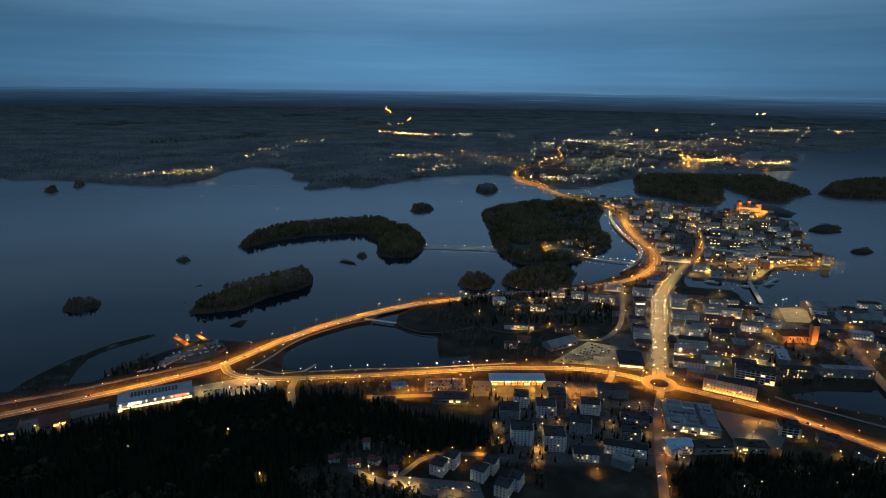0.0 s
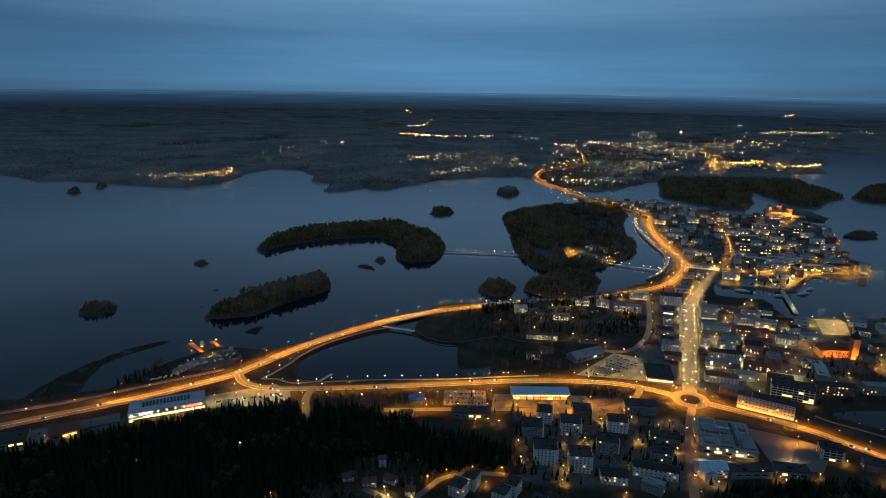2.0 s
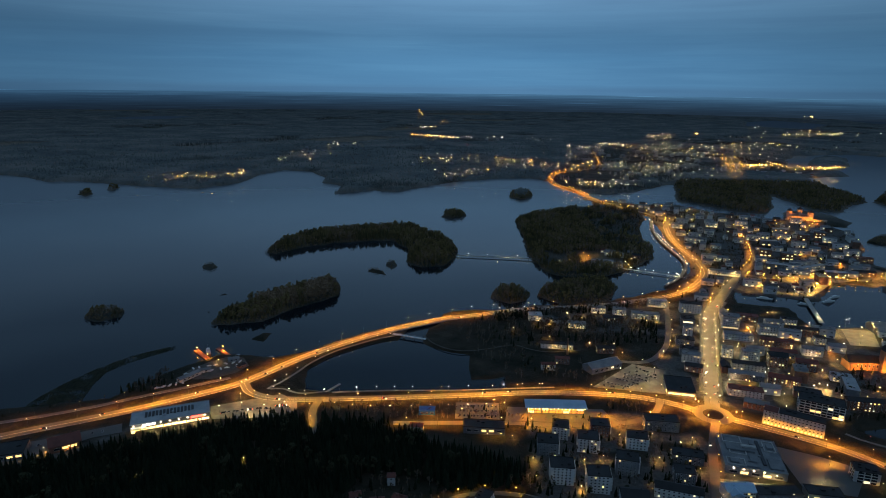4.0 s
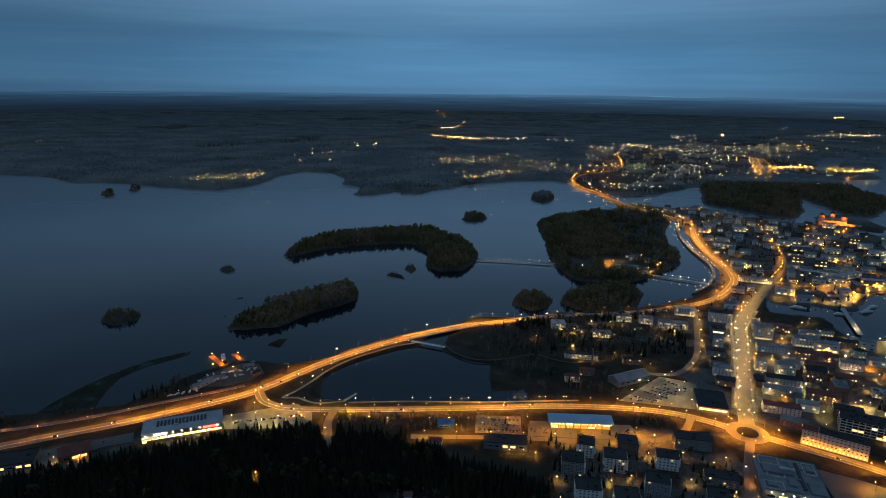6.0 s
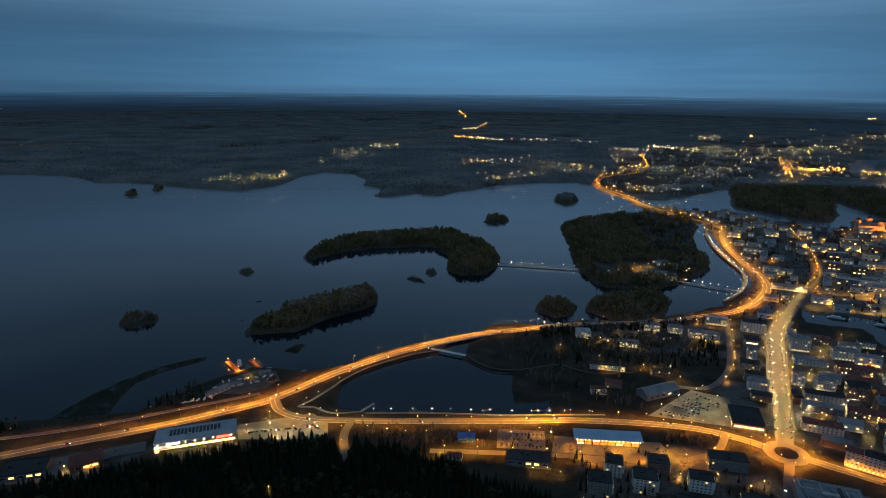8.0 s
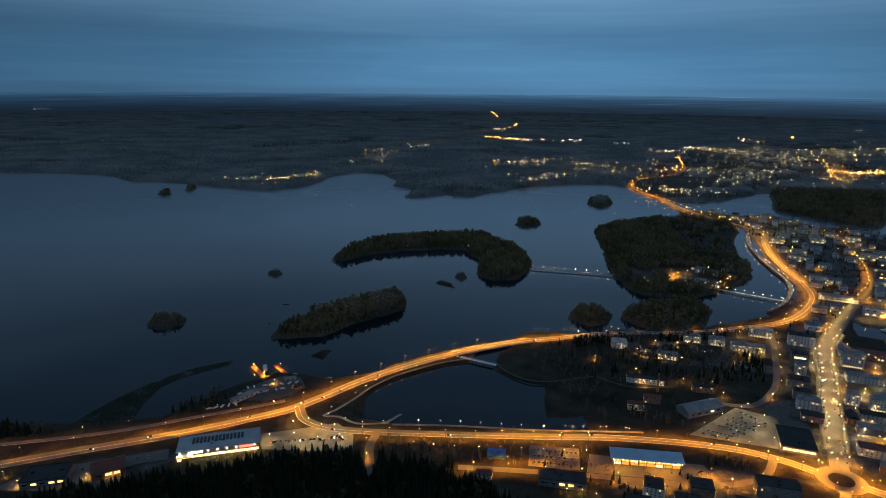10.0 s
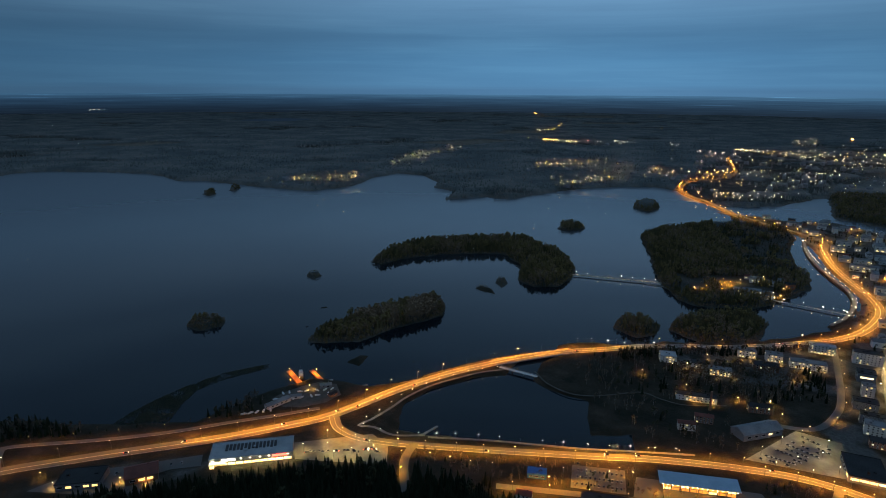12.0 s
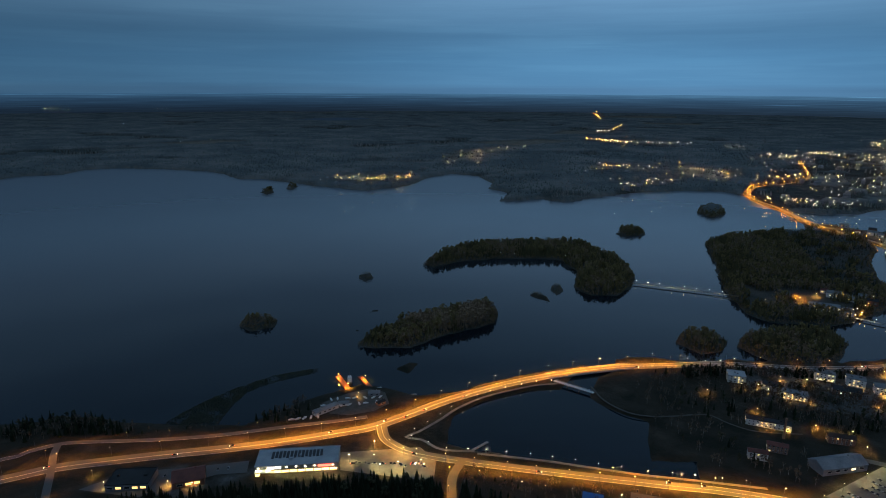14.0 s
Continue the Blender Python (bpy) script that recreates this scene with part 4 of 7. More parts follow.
# the supermarket hall by the highway
mk = place("hardware_store", -331, 642, 25, "long supermarket hall with grey roof and bright front", "supermarket")
part("wall", wall_mesh(79, 29, 8), RENDER_GREY, mk)
part("roof", flat_roof(79, 29, 8, 2), PALE_ROOF, mk)
for i in range(14):
    bm = bmesh.new()
    x = -26 + 3.6 * i
    box(bm, x, -2 + (i % 2), 8.26, x + 2.4, 9, 8.9)
    part("skylight", bm, DARK_METAL, mk)
for i in range(10):
    part("window", WIN[(7.0, 2.6, SHOP_LIT.name)], None, mk, at=Matrix.Translation((-34 + i * 7.6, -14.5, 2.2)))
for x0, x1, m, nm in ((-27, -15, SIGN_WHITE, "white_sign"), (20, 34, SIGN_RED, "red_sign")):
    bm = bmesh.new()
    box(bm, x0, -15.6, 5.6, x1, -14.6, 7.6, 0.1)
    part(nm, bm, m, mk)
bm = bmesh.new()
box(bm, -39, -20, 4.6, -24, -14.6, 5.4, 0.1)
part("canopy", bm, RENDER_WHITE, mk)
bm = bmesh.new()
box(bm, -38.5, -18.5, 0.2, -35, -15, 4.5, 0.1)
part("entrance", bm, SHOP_LIT, mk)
wall_spot = bpy.data.lights.new("front_light", "SPOT")
wall_spot.energy, wall_spot.color, wall_spot.spot_size, wall_spot.spot_blend, wall_spot.shadow_soft_size = 5200, (1.0, 0.74, 0.34), radians(140), 0.6, 0.3
for i in range(9):
    bm = bmesh.new()
    box(bm, -36 + i * 8.8 - 0.5, -15.5, 6.6, -36 + i * 8.8 + 0.5, -14.6, 7.0, 0.05)
    wl = part("wall_lamp", bm, COOL_WHITE, mk)
    lo = new("front_light", wall_spot)
    lo.parent = wl
    lo.matrix_basis = Matrix.Translation((-36 + i * 8.8, -16.4, 6.4)) @ Matrix.Rotation(radians(-20), 4, "X")

building("dark_hall", -461, 564, 38, 25, 7, 23, RENDER_GREY, DARK_ROOF, "dark hall with a lit workshop front", "hall", 1, gap=7.4, size=(5.0, 2.4), lit=0.8, faces=(0,))
building("red_hall", -413, 584, 28, 22, 7, 37, BRICK_WALL, RED_ROOF, "hall with a dark red roof and bright lamps", "hall", 1, gap=7.4, size=(5.0, 2.4), lit=0.5, faces=(0,), gable=True)
building("boat_house", -358, 742, 30, 8, 4.5, 60, RENDER_WHITE, GREY_ROOF, "long low white boat house by the harbour", "boat house", 1, gap=6, size=(3.0, 1.8), lit=0.1, gable=True)

building("boat_shed", -322, 796, 14, 7, 4, 25, RENDER_GREY, GREY_ROOF, "low grey shed on the harbour yard", "shed", 1, gap=6, size=(3.0, 1.8), lit=0.0, faces=(0,), gable=True)
building("boat_shed", -305, 778, 10, 6, 3.5, 60, BRICK_WALL, DARK_ROOF, "small dark shed on the harbour yard", "shed", 1, gap=6, size=(3.0, 1.8), lit=0.0, faces=(0,), gable=True)
building("boat_shed", -345, 762, 12, 6, 3.5, 25, RENDER_WHITE, GREY_ROOF, "pale boat shed on the harbour yard", "shed", 1, gap=6, size=(3.0, 1.8), lit=0.0, faces=(0,), gable=True)

# the brick church with its tower
church = place("church", 520, 841, -2, "floodlit red-brick church with a tall tower", "church")
part("wall", wall_mesh(42, 14, 11), CHURCH_BRICK, church)
part("roof", gable_roof(42, 14, 11, 1.1), DARK_ROOF, church)
bm = bmesh.new()
box(bm, -21, -11, -2, -12, 11, 9, 0.15)
part("transept", bm, CHURCH_BRICK, church)
bm = bmesh.new()
box(bm, 18, -13, -2, 27, -3, 30, 0.2)
part("tower", bm, CHURCH_BRICK, church)
bm = bmesh.new()
base = [bm.verts.new(c) for c in ((17.5, -13.5, 30), (27.5, -13.5, 30), (27.5, -2.5, 30), (17.5, -2.5, 30))]
tip = bm.verts.new((22.5, -8, 42))
bm.faces.new(base[::-1])
for i in range(4):
    bm.faces.new((base[i], base[(i + 1) % 4], tip))
part("spire", bm, DARK_ROOF, church)
for i in range(6):
    part("window", WIN[(1.8, 1.6, WINDOW_DARK.name)], None, church, at=Matrix.Translation((-9 + 5 * i, -7.0, 6.0)) @ Matrix.Diagonal((0.9, 1, 2.6, 1)))
for i in range(7):
    bm = bmesh.new()
    x = -11.5 + 4.9 * i
    box(bm, x - 0.5, -8.2, -2, x + 0.5, -6.9, 8.0, 0.1)
    part("buttress", bm, CHURCH_BRICK, church)

# the castle on its rock
castle = place("castle", 935, 1845, -12, "floodlit stone castle with three round towers", "castle", z=3)
for cx, cy, r, h in ((-28, 6, 7.5, 26), (0, 14, 7, 30), (26, 2, 8, 24)):
    bm = bmesh.new()
    tube(bm, [(cx, cy, -3), (cx, cy, h)], [r * 1.06, r], 18)
    part("tower", bm, STONE, castle)
    bm = bmesh.new()
    tube(bm, [(cx, cy, h), (cx, cy, h + 7)], [r * 1.08, 0.2], 18)
    part("tower_roof", bm, DARK_ROOF, castle)
for x0, y0, x1, y1, h in ((-30, -12, 30, -8, 13), (-28, -10, -24, 10, 14), (24, -10, 28, 6, 13), (-24, 8, 24, 14, 17), (30, -16, 66, -12, 7)):
    bm = bmesh.new()
    box(bm, x0, y0, -3, x1, y1, h, 0.2)
    part("curtain_wall", bm, STONE, castle)

chimney = place("factory_chimney", 130, 853, 0, "slender red-brick factory chimney", "chimney")
bm = bmesh.new()
tube(bm, [(0, 0, -1), (0, 0, 22), (0, 0, 24)], [1.5, 1.0, 1.15], 12)
part("shaft", bm, BRICK_WALL, chimney)

# ---- open paved grounds ----
CAR_PARK = material("worn_car_park_asphalt", build=two_tone((0.085, 0.080, 0.074), (0.14, 0.132, 0.122), 0.1, 2.0))
def paving(name, pts, mat, label, category, lift=0.22):
    line = np.array(pts, float)
    bm = bmesh.new()
    top = [bm.verts.new((x, y, float(ground_z(x, y)[0]) + lift)) for x, y in pts]
    f = bm.faces.new(top)
    if f.normal.z < 0:
        f.normal_flip()
    bmesh.ops.triangulate(bm, faces=[f])
    ob = part(name, bm, mat)
    return tagged(ob, label, category, kind="structure")


paving("car_park_store", [(-303, 672), (-229, 709), (-205, 690), (-196, 658), (-250, 650), (-287, 645)], CAR_PARK, "lit asphalt car park beside the long store", "car park", 0.21)
paving("car_park_square", [(148, 757), (213, 828), (253, 812), (236, 745)], CAR_PARK, "large lit car park with rows of cars", "car park", 0.23)
paving("car_park_mall", [(234, 578), (303, 568), (298, 553), (232, 563)], PALE_PAVING, "car park in front of the shopping hall", "car park", 0.25)
paving("forecourt", [(312, 640), (352, 622), (384, 600), (350, 556), (308, 566)], ASPHALT, "broad asphalt forecourt", "forecourt", 0.19)
paving("sports_ground", [(573, 984), (618, 978), (590, 915), (550, 918)], PALE_PAVING, "floodlit pale gravel sports ground", "sports ground", 0.22)
paving("station_yard", [(40, 700), (150, 702), (160, 672), (36, 668)], ASPHALT, "asphalt yard before the station hall", "yard", 0.17)
paving("park_car_park", [(-20, 705), (30, 708), (30, 670), (-20, 668)], ASPHALT, "car park among bare trees", "car park", 0.2)
paving("market_square", [(610, 1140), (690, 1225), (740, 1245), (700, 1300), (600, 1250)], PALE_PAVING, "lit market square by the harbour", "square", 0.2)
paving("harbour_yard", [(-372, 752), (-366, 768), (-352, 790), (-334, 808), (-312, 806), (-296, 782), (-306, 760), (-328, 742), (-350, 738)], DIRT, "worn grey gravel yard of the small harbour", "yard", 0.17)
paving("store_yard", [(-500, 540), (-440, 548), (-395, 600), (-370, 612), (-380, 630), (-430, 600), (-480, 575)], ASPHALT, "dark asphalt yard between halls", "yard", 0.18)
paving("parking_deck", [(392, 760), (432, 752), (446, 772), (410, 782)], PALE_PAVING, "lit pale parking deck between town buildings", "parking deck", 0.24)
paving("hill_car_park", [(-40, 470), (40, 462), (36, 488), (-36, 488)], ASPHALT, "small car park before the stepped blocks", "car park", 0.4)

# the roundabout
bm = bmesh.new()
for ring_r0, ring_r1 in ((11.0, 22.0),):
    n = 48
    vs = [[bm.verts.new((274 + r * math.cos(6.2832 * i / n), 700 + r * math.sin(6.2832 * i / n), 3.55 if r < 20 else 3.5)) for i in range(n)] for r in (ring_r0, ring_r1)]
    for i in range(n):
        bm.faces.new((vs[0][i], vs[1][i], vs[1][(i + 1) % n], vs[0][(i + 1) % n]))
tagged(part("roundabout", bm, ASPHALT), "round asphalt junction", "roundabout", kind="structure")
bm = bmesh.new()
tube(bm, [(274, 700, 3.2), (274, 700, 3.9), (274, 700, 4.6)], [11.3, 10.8, 6.0], 32)
tagged(part("roundabout_island", bm, GROUND), "dark planted island of the roundabout", "traffic island", kind="structure")

# ---- street lamps ----
def lamp_kind(name, height, arm, head, color, energy, radius, spread=150, throw=0):
    """The meshes and the lamp of one kind of street lamp; throw: degrees by which its light is thrown along the road to both sides."""
    bm = bmesh.new()
    if arm:
        tube(bm, [(0, 0, -0.6), (0, 0, height * 0.9), (0, arm * 0.35, height * 0.985), (0, arm, height)], [0.16, 0.11, 0.09, 0.07], 5)
    else:
        tube(bm, [(0, 0, -0.6), (0, 0, height)], [0.13, 0.08], 5)
    pole = bpy.data.meshes.new("pole")
    bm.to_mesh(pole)
    bm.free()
    pole.materials.append(STEEL)
    bm = bmesh.new()
    bmesh.ops.create_uvsphere(bm, u_segments=8, v_segments=5, radius=radius)
    bmesh.ops.scale(bm, vec=(1, 1.25 if arm else 1, 0.8), verts=bm.verts)
    bulb = bpy.data.meshes.new("lamp_head")
    bm.to_mesh(bulb)
    bm.free()
    bulb.materials.append(head)
    light = None
    if energy:
        light = bpy.data.lights.new(name + "_light", "SPOT")
        light.energy, light.color, light.shadow_soft_size = energy, color, 0.35
        light.spot_size, light.spot_blend = radians(spread), 1.0
    return pole, bulb, light, height, arm, throw


ORANGE = (1.0, 0.345, 0.022)
YELLOW = (1.0, 0.50, 0.12)
PALE = (1.0, 0.76, 0.36)
HIGH_SODIUM = lamp_kind("high_sodium", 12, 2.8, HOT_SODIUM, ORANGE, 98000, 0.25, 104, 46)
WEST_SODIUM = lamp_kind("west_sodium", 12, 2.8, HOT_SODIUM, ORANGE, 24000, 0.20, 104, 48)
LAKE_SODIUM = lamp_kind("lake_sodium", 9, 2.0, SODIUM, (1.0, 0.30, 0.035), 8000, 0.14, 100, 48)
STREET_SODIUM = lamp_kind("street_sodium", 9.5, 2.0, HOT_SODIUM, ORANGE, 45000, 0.22, 106, 44)
BEND_SODIUM = lamp_kind("bend_sodium", 9.5, 2.0, HOT_SODIUM, ORANGE, 29000, 0.25, 106, 44)
STREET_YELLOW = lamp_kind("street_yellow", 10, 2.2, STREET_GLOW, (1.0, 0.58, 0.15), 27000, 0.31, 135)
PATH_WHITE = lamp_kind("path_white", 5, 0, PROM_GLOW, PALE, 700, 0.29)
PROM_WHITE = lamp_kind("promenade_white", 5, 0, PROM_GLOW, PALE, 0, 0.42)
FAR_SODIUM = lamp_kind("far_sodium", 11, 2.4, SODIUM, ORANGE, 82000, 0.65, 140)
TOWN_LAMP = lamp_kind("town_lamp", 7, 0, WARM_WHITE, YELLOW, 15000, 0.36)
TOWN_AMBER = lamp_kind("town_amber", 7, 0, SODIUM, ORANGE, 27000, 0.43)
TOWN_COOL = lamp_kind("town_cool", 8, 0, COOL_WHITE, (1.0, 0.74, 0.38), 21000, 0.35)
TOWN_ORANGE = lamp_kind("town_orange", 7, 0, SODIUM, ORANGE, 46000, 0.46)
ESTATE_LAMP = lamp_kind("estate_lamp", 6, 0, WARM_WHITE, YELLOW, 9500, 0.30)
HILL_SODIUM = lamp_kind("hill_sodium", 7, 0, SODIUM, ORANGE, 16000, 0.3, 150)
DIM_SODIUM = lamp_kind("dim_sodium", 9, 2.0, SODIUM, (1.0, 0.34, 0.05), 12000, 0.24, 136)
FLOOD_MAST = lamp_kind("flood_mast", 15, 0, WARM_WHITE, (1.0, 0.62, 0.18), 46000, 0.4, 130)
BRIDGE_LAMP = lamp_kind("bridge_lamp", 5, 0, PROM_GLOW, PALE, 5000, 0.38)
CHANNEL_LAMP = lamp_kind("channel_lamp", 3, 0, RED_LAMP, ORANGE, 0, 0.32)
WOOD_LAMP = lamp_kind("wood_lamp", 16, 0, WARM_WHITE, YELLOW, 0, 0.26)
SQUARE_LAMP = lamp_kind("square_lamp", 9, 0, COOL_WHITE, (1.0, 0.70, 0.30), 19000, 0.30)
YARD_LAMP = lamp_kind("yard_lamp", 9, 0, COOL_WHITE, (1.0, 0.68, 0.24), 20000, 0.36)


FAR_LAMPS = []


def street_lamp(kind, x, y, heading, group, label, z=None):
    pole, bulb, light, h, arm, throw = kind
    aims = [Matrix.Rotation(radians(a), 4, "Y") for a in ((throw, -throw) if throw else (0,))]
    zz = float(ground_z(x, y)[0]) if z is None else z
    p = far_place(x, y, zz)
    if math.hypot(x - EYE[0], y - EYE[1]) > 880 or (kind is TOWN_LAMP and y > 560):
        FAR_LAMPS.append((kind, *p, heading))
        if light:
            for aim in aims:
                lo = new("lamp_light", light)
                lo.matrix_basis = pose(*p, 0, 0, heading) @ Matrix.Translation((0, arm, h - 1.1)) @ aim
        return None
    ob = new("street_lamp", pole)
    ob.matrix_basis = pose(*p, 0, 0, heading)
    tagged(ob, label, "street lamp", group)
    part("lamp_head", bulb, None, ob, at=Matrix.Translation((0, arm, h)))
    if light:
        for aim in aims:
            lo = new("lamp_light", light)
            lo.parent = ob
            lo.matrix_basis = Matrix.Translation((0, arm, h - 1.1)) @ aim
    return ob


def lamps_along(kind, pts, spacing, side, group, label, first=0.0, both=False, z=None, skip=None):
    """Lamps at even steps along a line; side: metres to the left of it."""
    line = spline(pts, 3)
    seg = np.hypot(*np.diff(line, axis=0).T)
    at = np.concatenate([[0], np.cumsum(seg)])
    i, d = 0, first
    while d < at[-1]:
        k = min(np.searchsorted(at, d), len(line) - 2)
        x, y = line[k]
        dx, dy = line[k + 1] - line[k]
        n = math.hypot(dx, dy)
        ux, uy = dx / n, dy / n
        for s in (side, -side) if both else (side,):
            px_, py_ = x - uy * s, y + ux * s
            toward = math.degrees(math.atan2(-ux * math.copysign(1, s), uy * math.copysign(1, s))) - 90
            if skip is None or not skip(px_, py_):
                street_lamp(kind, px_, py_, toward, group, label, z)
        d += spacing
        i += 1


SOD = "tall street lamp with a glowing orange head"
WHT = "path lamp post with a white glowing globe"
YEL = "street lamp with a bright yellow-white head"
hw = ROADS["highway"][1]
lamps_along(WEST_SODIUM, hw[:7], 46, 9.0, "highway lamps", SOD, 12)
lamps_along(HIGH_SODIUM, hw[6:17], 38, 9.0, "highway lamps", SOD, 20)
lamps_along(DIM_SODIUM, hw[16:21], 44, 9.0, "highway lamps", SOD, 26)
lamps_along(BEND_SODIUM, hw[20:], 32, 9.0, "bay road lamps", SOD, 5)
lamps_along(BEND_SODIUM, hw[21:], 36, -9.0, "bay road lamps", SOD, 20)
lamps_along(FAR_SODIUM, ROADS["far_highway"][1][:10], 38, 9.0, "far highway lamps", SOD, 5)
lamps_along(FAR_SODIUM, ROADS["far_highway"][1][9:], 45, 9.0, "far highway lamps", SOD, 5)
lamps_along(STREET_SODIUM, ROADS["south_road"][1], 30, -7.5, "south road lamps", SOD, 10, skip=lambda x, y: 45 < x < 145)
lamps_along(STREET_SODIUM, ROADS["south_road"][1][6:], 30, 7.5, "south road lamps", SOD, 22)
lamps_along(STREET_SODIUM, ROADS["south_road_east"][1], 30, 8.0, "south road lamps", SOD, 14)
lamps_along(STREET_SODIUM, ROADS["station_road"][1], 34, 6.0, "station road lamps", SOD, 14)
lamps_along(DIM_SODIUM, ROADS["south_street"][1], 34, 6.0, "south street lamps", SOD, 10)
lamps_along(STREET_YELLOW, ROADS["main_street"][1][:6], 30, 9.6, "main street lamps", YEL, 12, both=True)
lamps_along(STREET_YELLOW, ROADS["main_street"][1][5:], 34, 9.0, "bridge street lamps", YEL, 4)
lamps_along(LAKE_SODIUM, ROADS["lakeside_road"][1], 44, 4.5, "lakeside road lamps", SOD, 30)
lamps_along(TOWN_ORANGE, ROADS["old_town_street"][1], 30, 6.0, "old town lamps", SOD, 12)
lamps_along(TOWN_ORANGE, ROADS["market_street"][1], 26, 7.0, "market lamps", SOD, 12, both=True)
for x, y in ((630, 1170), (650, 1200), (680, 1235), (640, 1230), (615, 1215), (700, 1270)):
    street_lamp(TOWN_ORANGE, x, y, 0, "market lamps", SOD)
lamps_along(STREET_YELLOW, [(498, 1172), (536, 1170), (567, 1164), (606, 1152), (654, 1210), (696, 1245)], 27, 0.0, "quay road lamps", YEL, 6)
lamps_along(TOWN_ORANGE, [(739, 1628), (769, 1576), (763, 1500), (720, 1440)], 34, 0.0, "side street lamps", SOD, 6)
lamps_along(TOWN_ORANGE, ROADS["castle_street"][1], 36, 6.0, "castle street lamps", SOD, 12)
lamps_along(DIM_SODIUM, ROADS["church_road"][1], 30, 7.0, "church road lamps", YEL, 8)
lamps_along(TOWN_LAMP, ROADS["bay_road"][1], 44, 5.0, "bay road lamps", YEL, 20)
lamps_along(STREET_YELLOW, ROADS["hill_road"][1], 40, 5.0, "hill road lamps", YEL, 20)
lamps_along(PATH_WHITE, WALKS["shore_walk"][1], 22.5, 2.4, "shore path lamps", WHT, 6)
lamps_along(PATH_WHITE, WALKS["lagoon_walk"][1], 21, 2.4, "lagoon path lamps", WHT, 6)
lamps_along(PATH_WHITE, [(-165, 684), (-120, 680), (-80, 684), (-40, 690), (0, 694), (40, 700)], 22, 0.0, "park path lamps", WHT, 4)
lamps_along(PROM_WHITE, WALKS["bay_walk"][1], 27, 3.4, "promenade lamps", WHT, 4)
lamps_along(PROM_WHITE, WALKS["bay_walk"][1], 42, -3.4, "promenade lamps", WHT, 8)
lamps_along(PATH_WHITE, [(-30, 1016), (0, 1022), (66, 1024), (120, 1052)], 22, 0.0, "point lamps", WHT, 4)
for x, y in ((-29, 513), (-12, 527), (12, 536), (40, 538)):
    street_lamp(HILL_SODIUM, x, y, 0, "hill road lamps", SOD)
for x, y in ((-301, 520), (-216, 554), (-156, 461), (-60, 477), (-40, 477)):
    street_lamp(TOWN_LAMP, x, y, 0, "forest track lamps", YEL)
for x, y in ((62, 680), (108, 682), (152, 684), (-12, 676), (24, 700), (-40, 668)):
    street_lamp(STREET_SODIUM, x, y, 180, "station yard lamps", SOD)
for i in range(7):
    a = 0.5 + i * 0.9
    street_lamp(STREET_SODIUM, 274 + 25 * math.cos(a), 700 + 25 * math.sin(a), math.degrees(a) + 90, "roundabout lamps", SOD)
for x, y in ((-186, 676), (-178, 648)):
    street_lamp(HILL_SODIUM, x, y, 0, "car park road lamps", SOD)
for x, y in ((-572, 566), (-548, 545), (-520, 515)):
    street_lamp(LAKE_SODIUM, x, y, 40, "crossing road lamps", SOD)
for x, y in ((366, 638), (352, 606), (380, 590)):
    street_lamp(STREET_SODIUM, x, y, 0, "forecourt lamps", SOD)
for x, y in ((424, 661), (441, 650), (458, 639), (477, 629), (494, 617)):
    street_lamp(CHANNEL_LAMP, x, y, 0, "channel lamps", "low channel marker post with a red lamp")
for x, y in ((322, 484), (332, 480), (380, 486), (368, 476), (346, 464), (267, 466), (285, 471), (294, 519), (307, 525), (291, 530), (280, 533), (418, 508)):
    street_lamp(WOOD_LAMP, x, y, 0, "villa lamps among trees", YEL)
# single yard and park lamps
for x, y in ((-285, 660), (-262, 668), (-240, 690), (-235, 665), (-215, 675), (-272, 690), (-250, 655)):
    street_lamp(YARD_LAMP, x, y, 0, "store car park lamps", YEL)
for x, y in ((165, 770), (190, 795), (215, 815), (195, 760), (222, 775), (235, 800), (230, 752), (245, 570), (265, 566), (285, 572), (330, 575)):
    street_lamp(SQUARE_LAMP, x, y, 0, "car park lamps", YEL)
for x, y in ((398, 768), (418, 765), (436, 768)):
    street_lamp(YARD_LAMP, x, y, 0, "parking deck lamps", YEL)
for x, y in ((30, 632), (42, 628), (16, 630), (385, 692), (372, 698), (410, 690)):
    street_lamp(ESTATE_LAMP, x, y, 0, "yard lamps", YEL)
for x, y in ((552, 955), (566, 922), (598, 940), (612, 972), (580, 986), (585, 955)):
    street_lamp(FLOOD_MAST, x, y, 0, "sports ground lamps", YEL)
for x, y in ((-505, 560), (-480, 550), (-425, 570), (-402, 575), (-338, 785)):
    street_lamp(ESTATE_LAMP, x, y, 0, "yard lamps", YEL)
for x, y in ((100, 548), (60, 560), (130, 600), (155, 640), (185, 600), (110, 590), (172, 560), (60, 590), (220, 585), (240, 530), (150, 510), (230, 640), (215, 630), (190, 645), (95, 525), (45, 520), (25, 515), (75, 500), (300, 540), (340, 545), (400, 540), (380, 570)):
    street_lamp(ESTATE_LAMP, x, y, 0, "estate lamps", YEL)
for x, y in ((405, 800), (345, 775), (440, 850), (470, 930), (380, 895), (420, 960), (360, 900), (500, 880), (455, 760), (330, 860), (460, 850), (520, 960), (420, 1040), (480, 1030), (560, 800), (500, 770), (640, 900), (660, 950), (700, 880), (600, 740), (545, 745), (470, 745), (440, 745), (580, 830), (620, 800)):
    street_lamp(TOWN_LAMP if (x + y) % 4 else TOWN_ORANGE, x, y, 0, "town lamps", YEL)
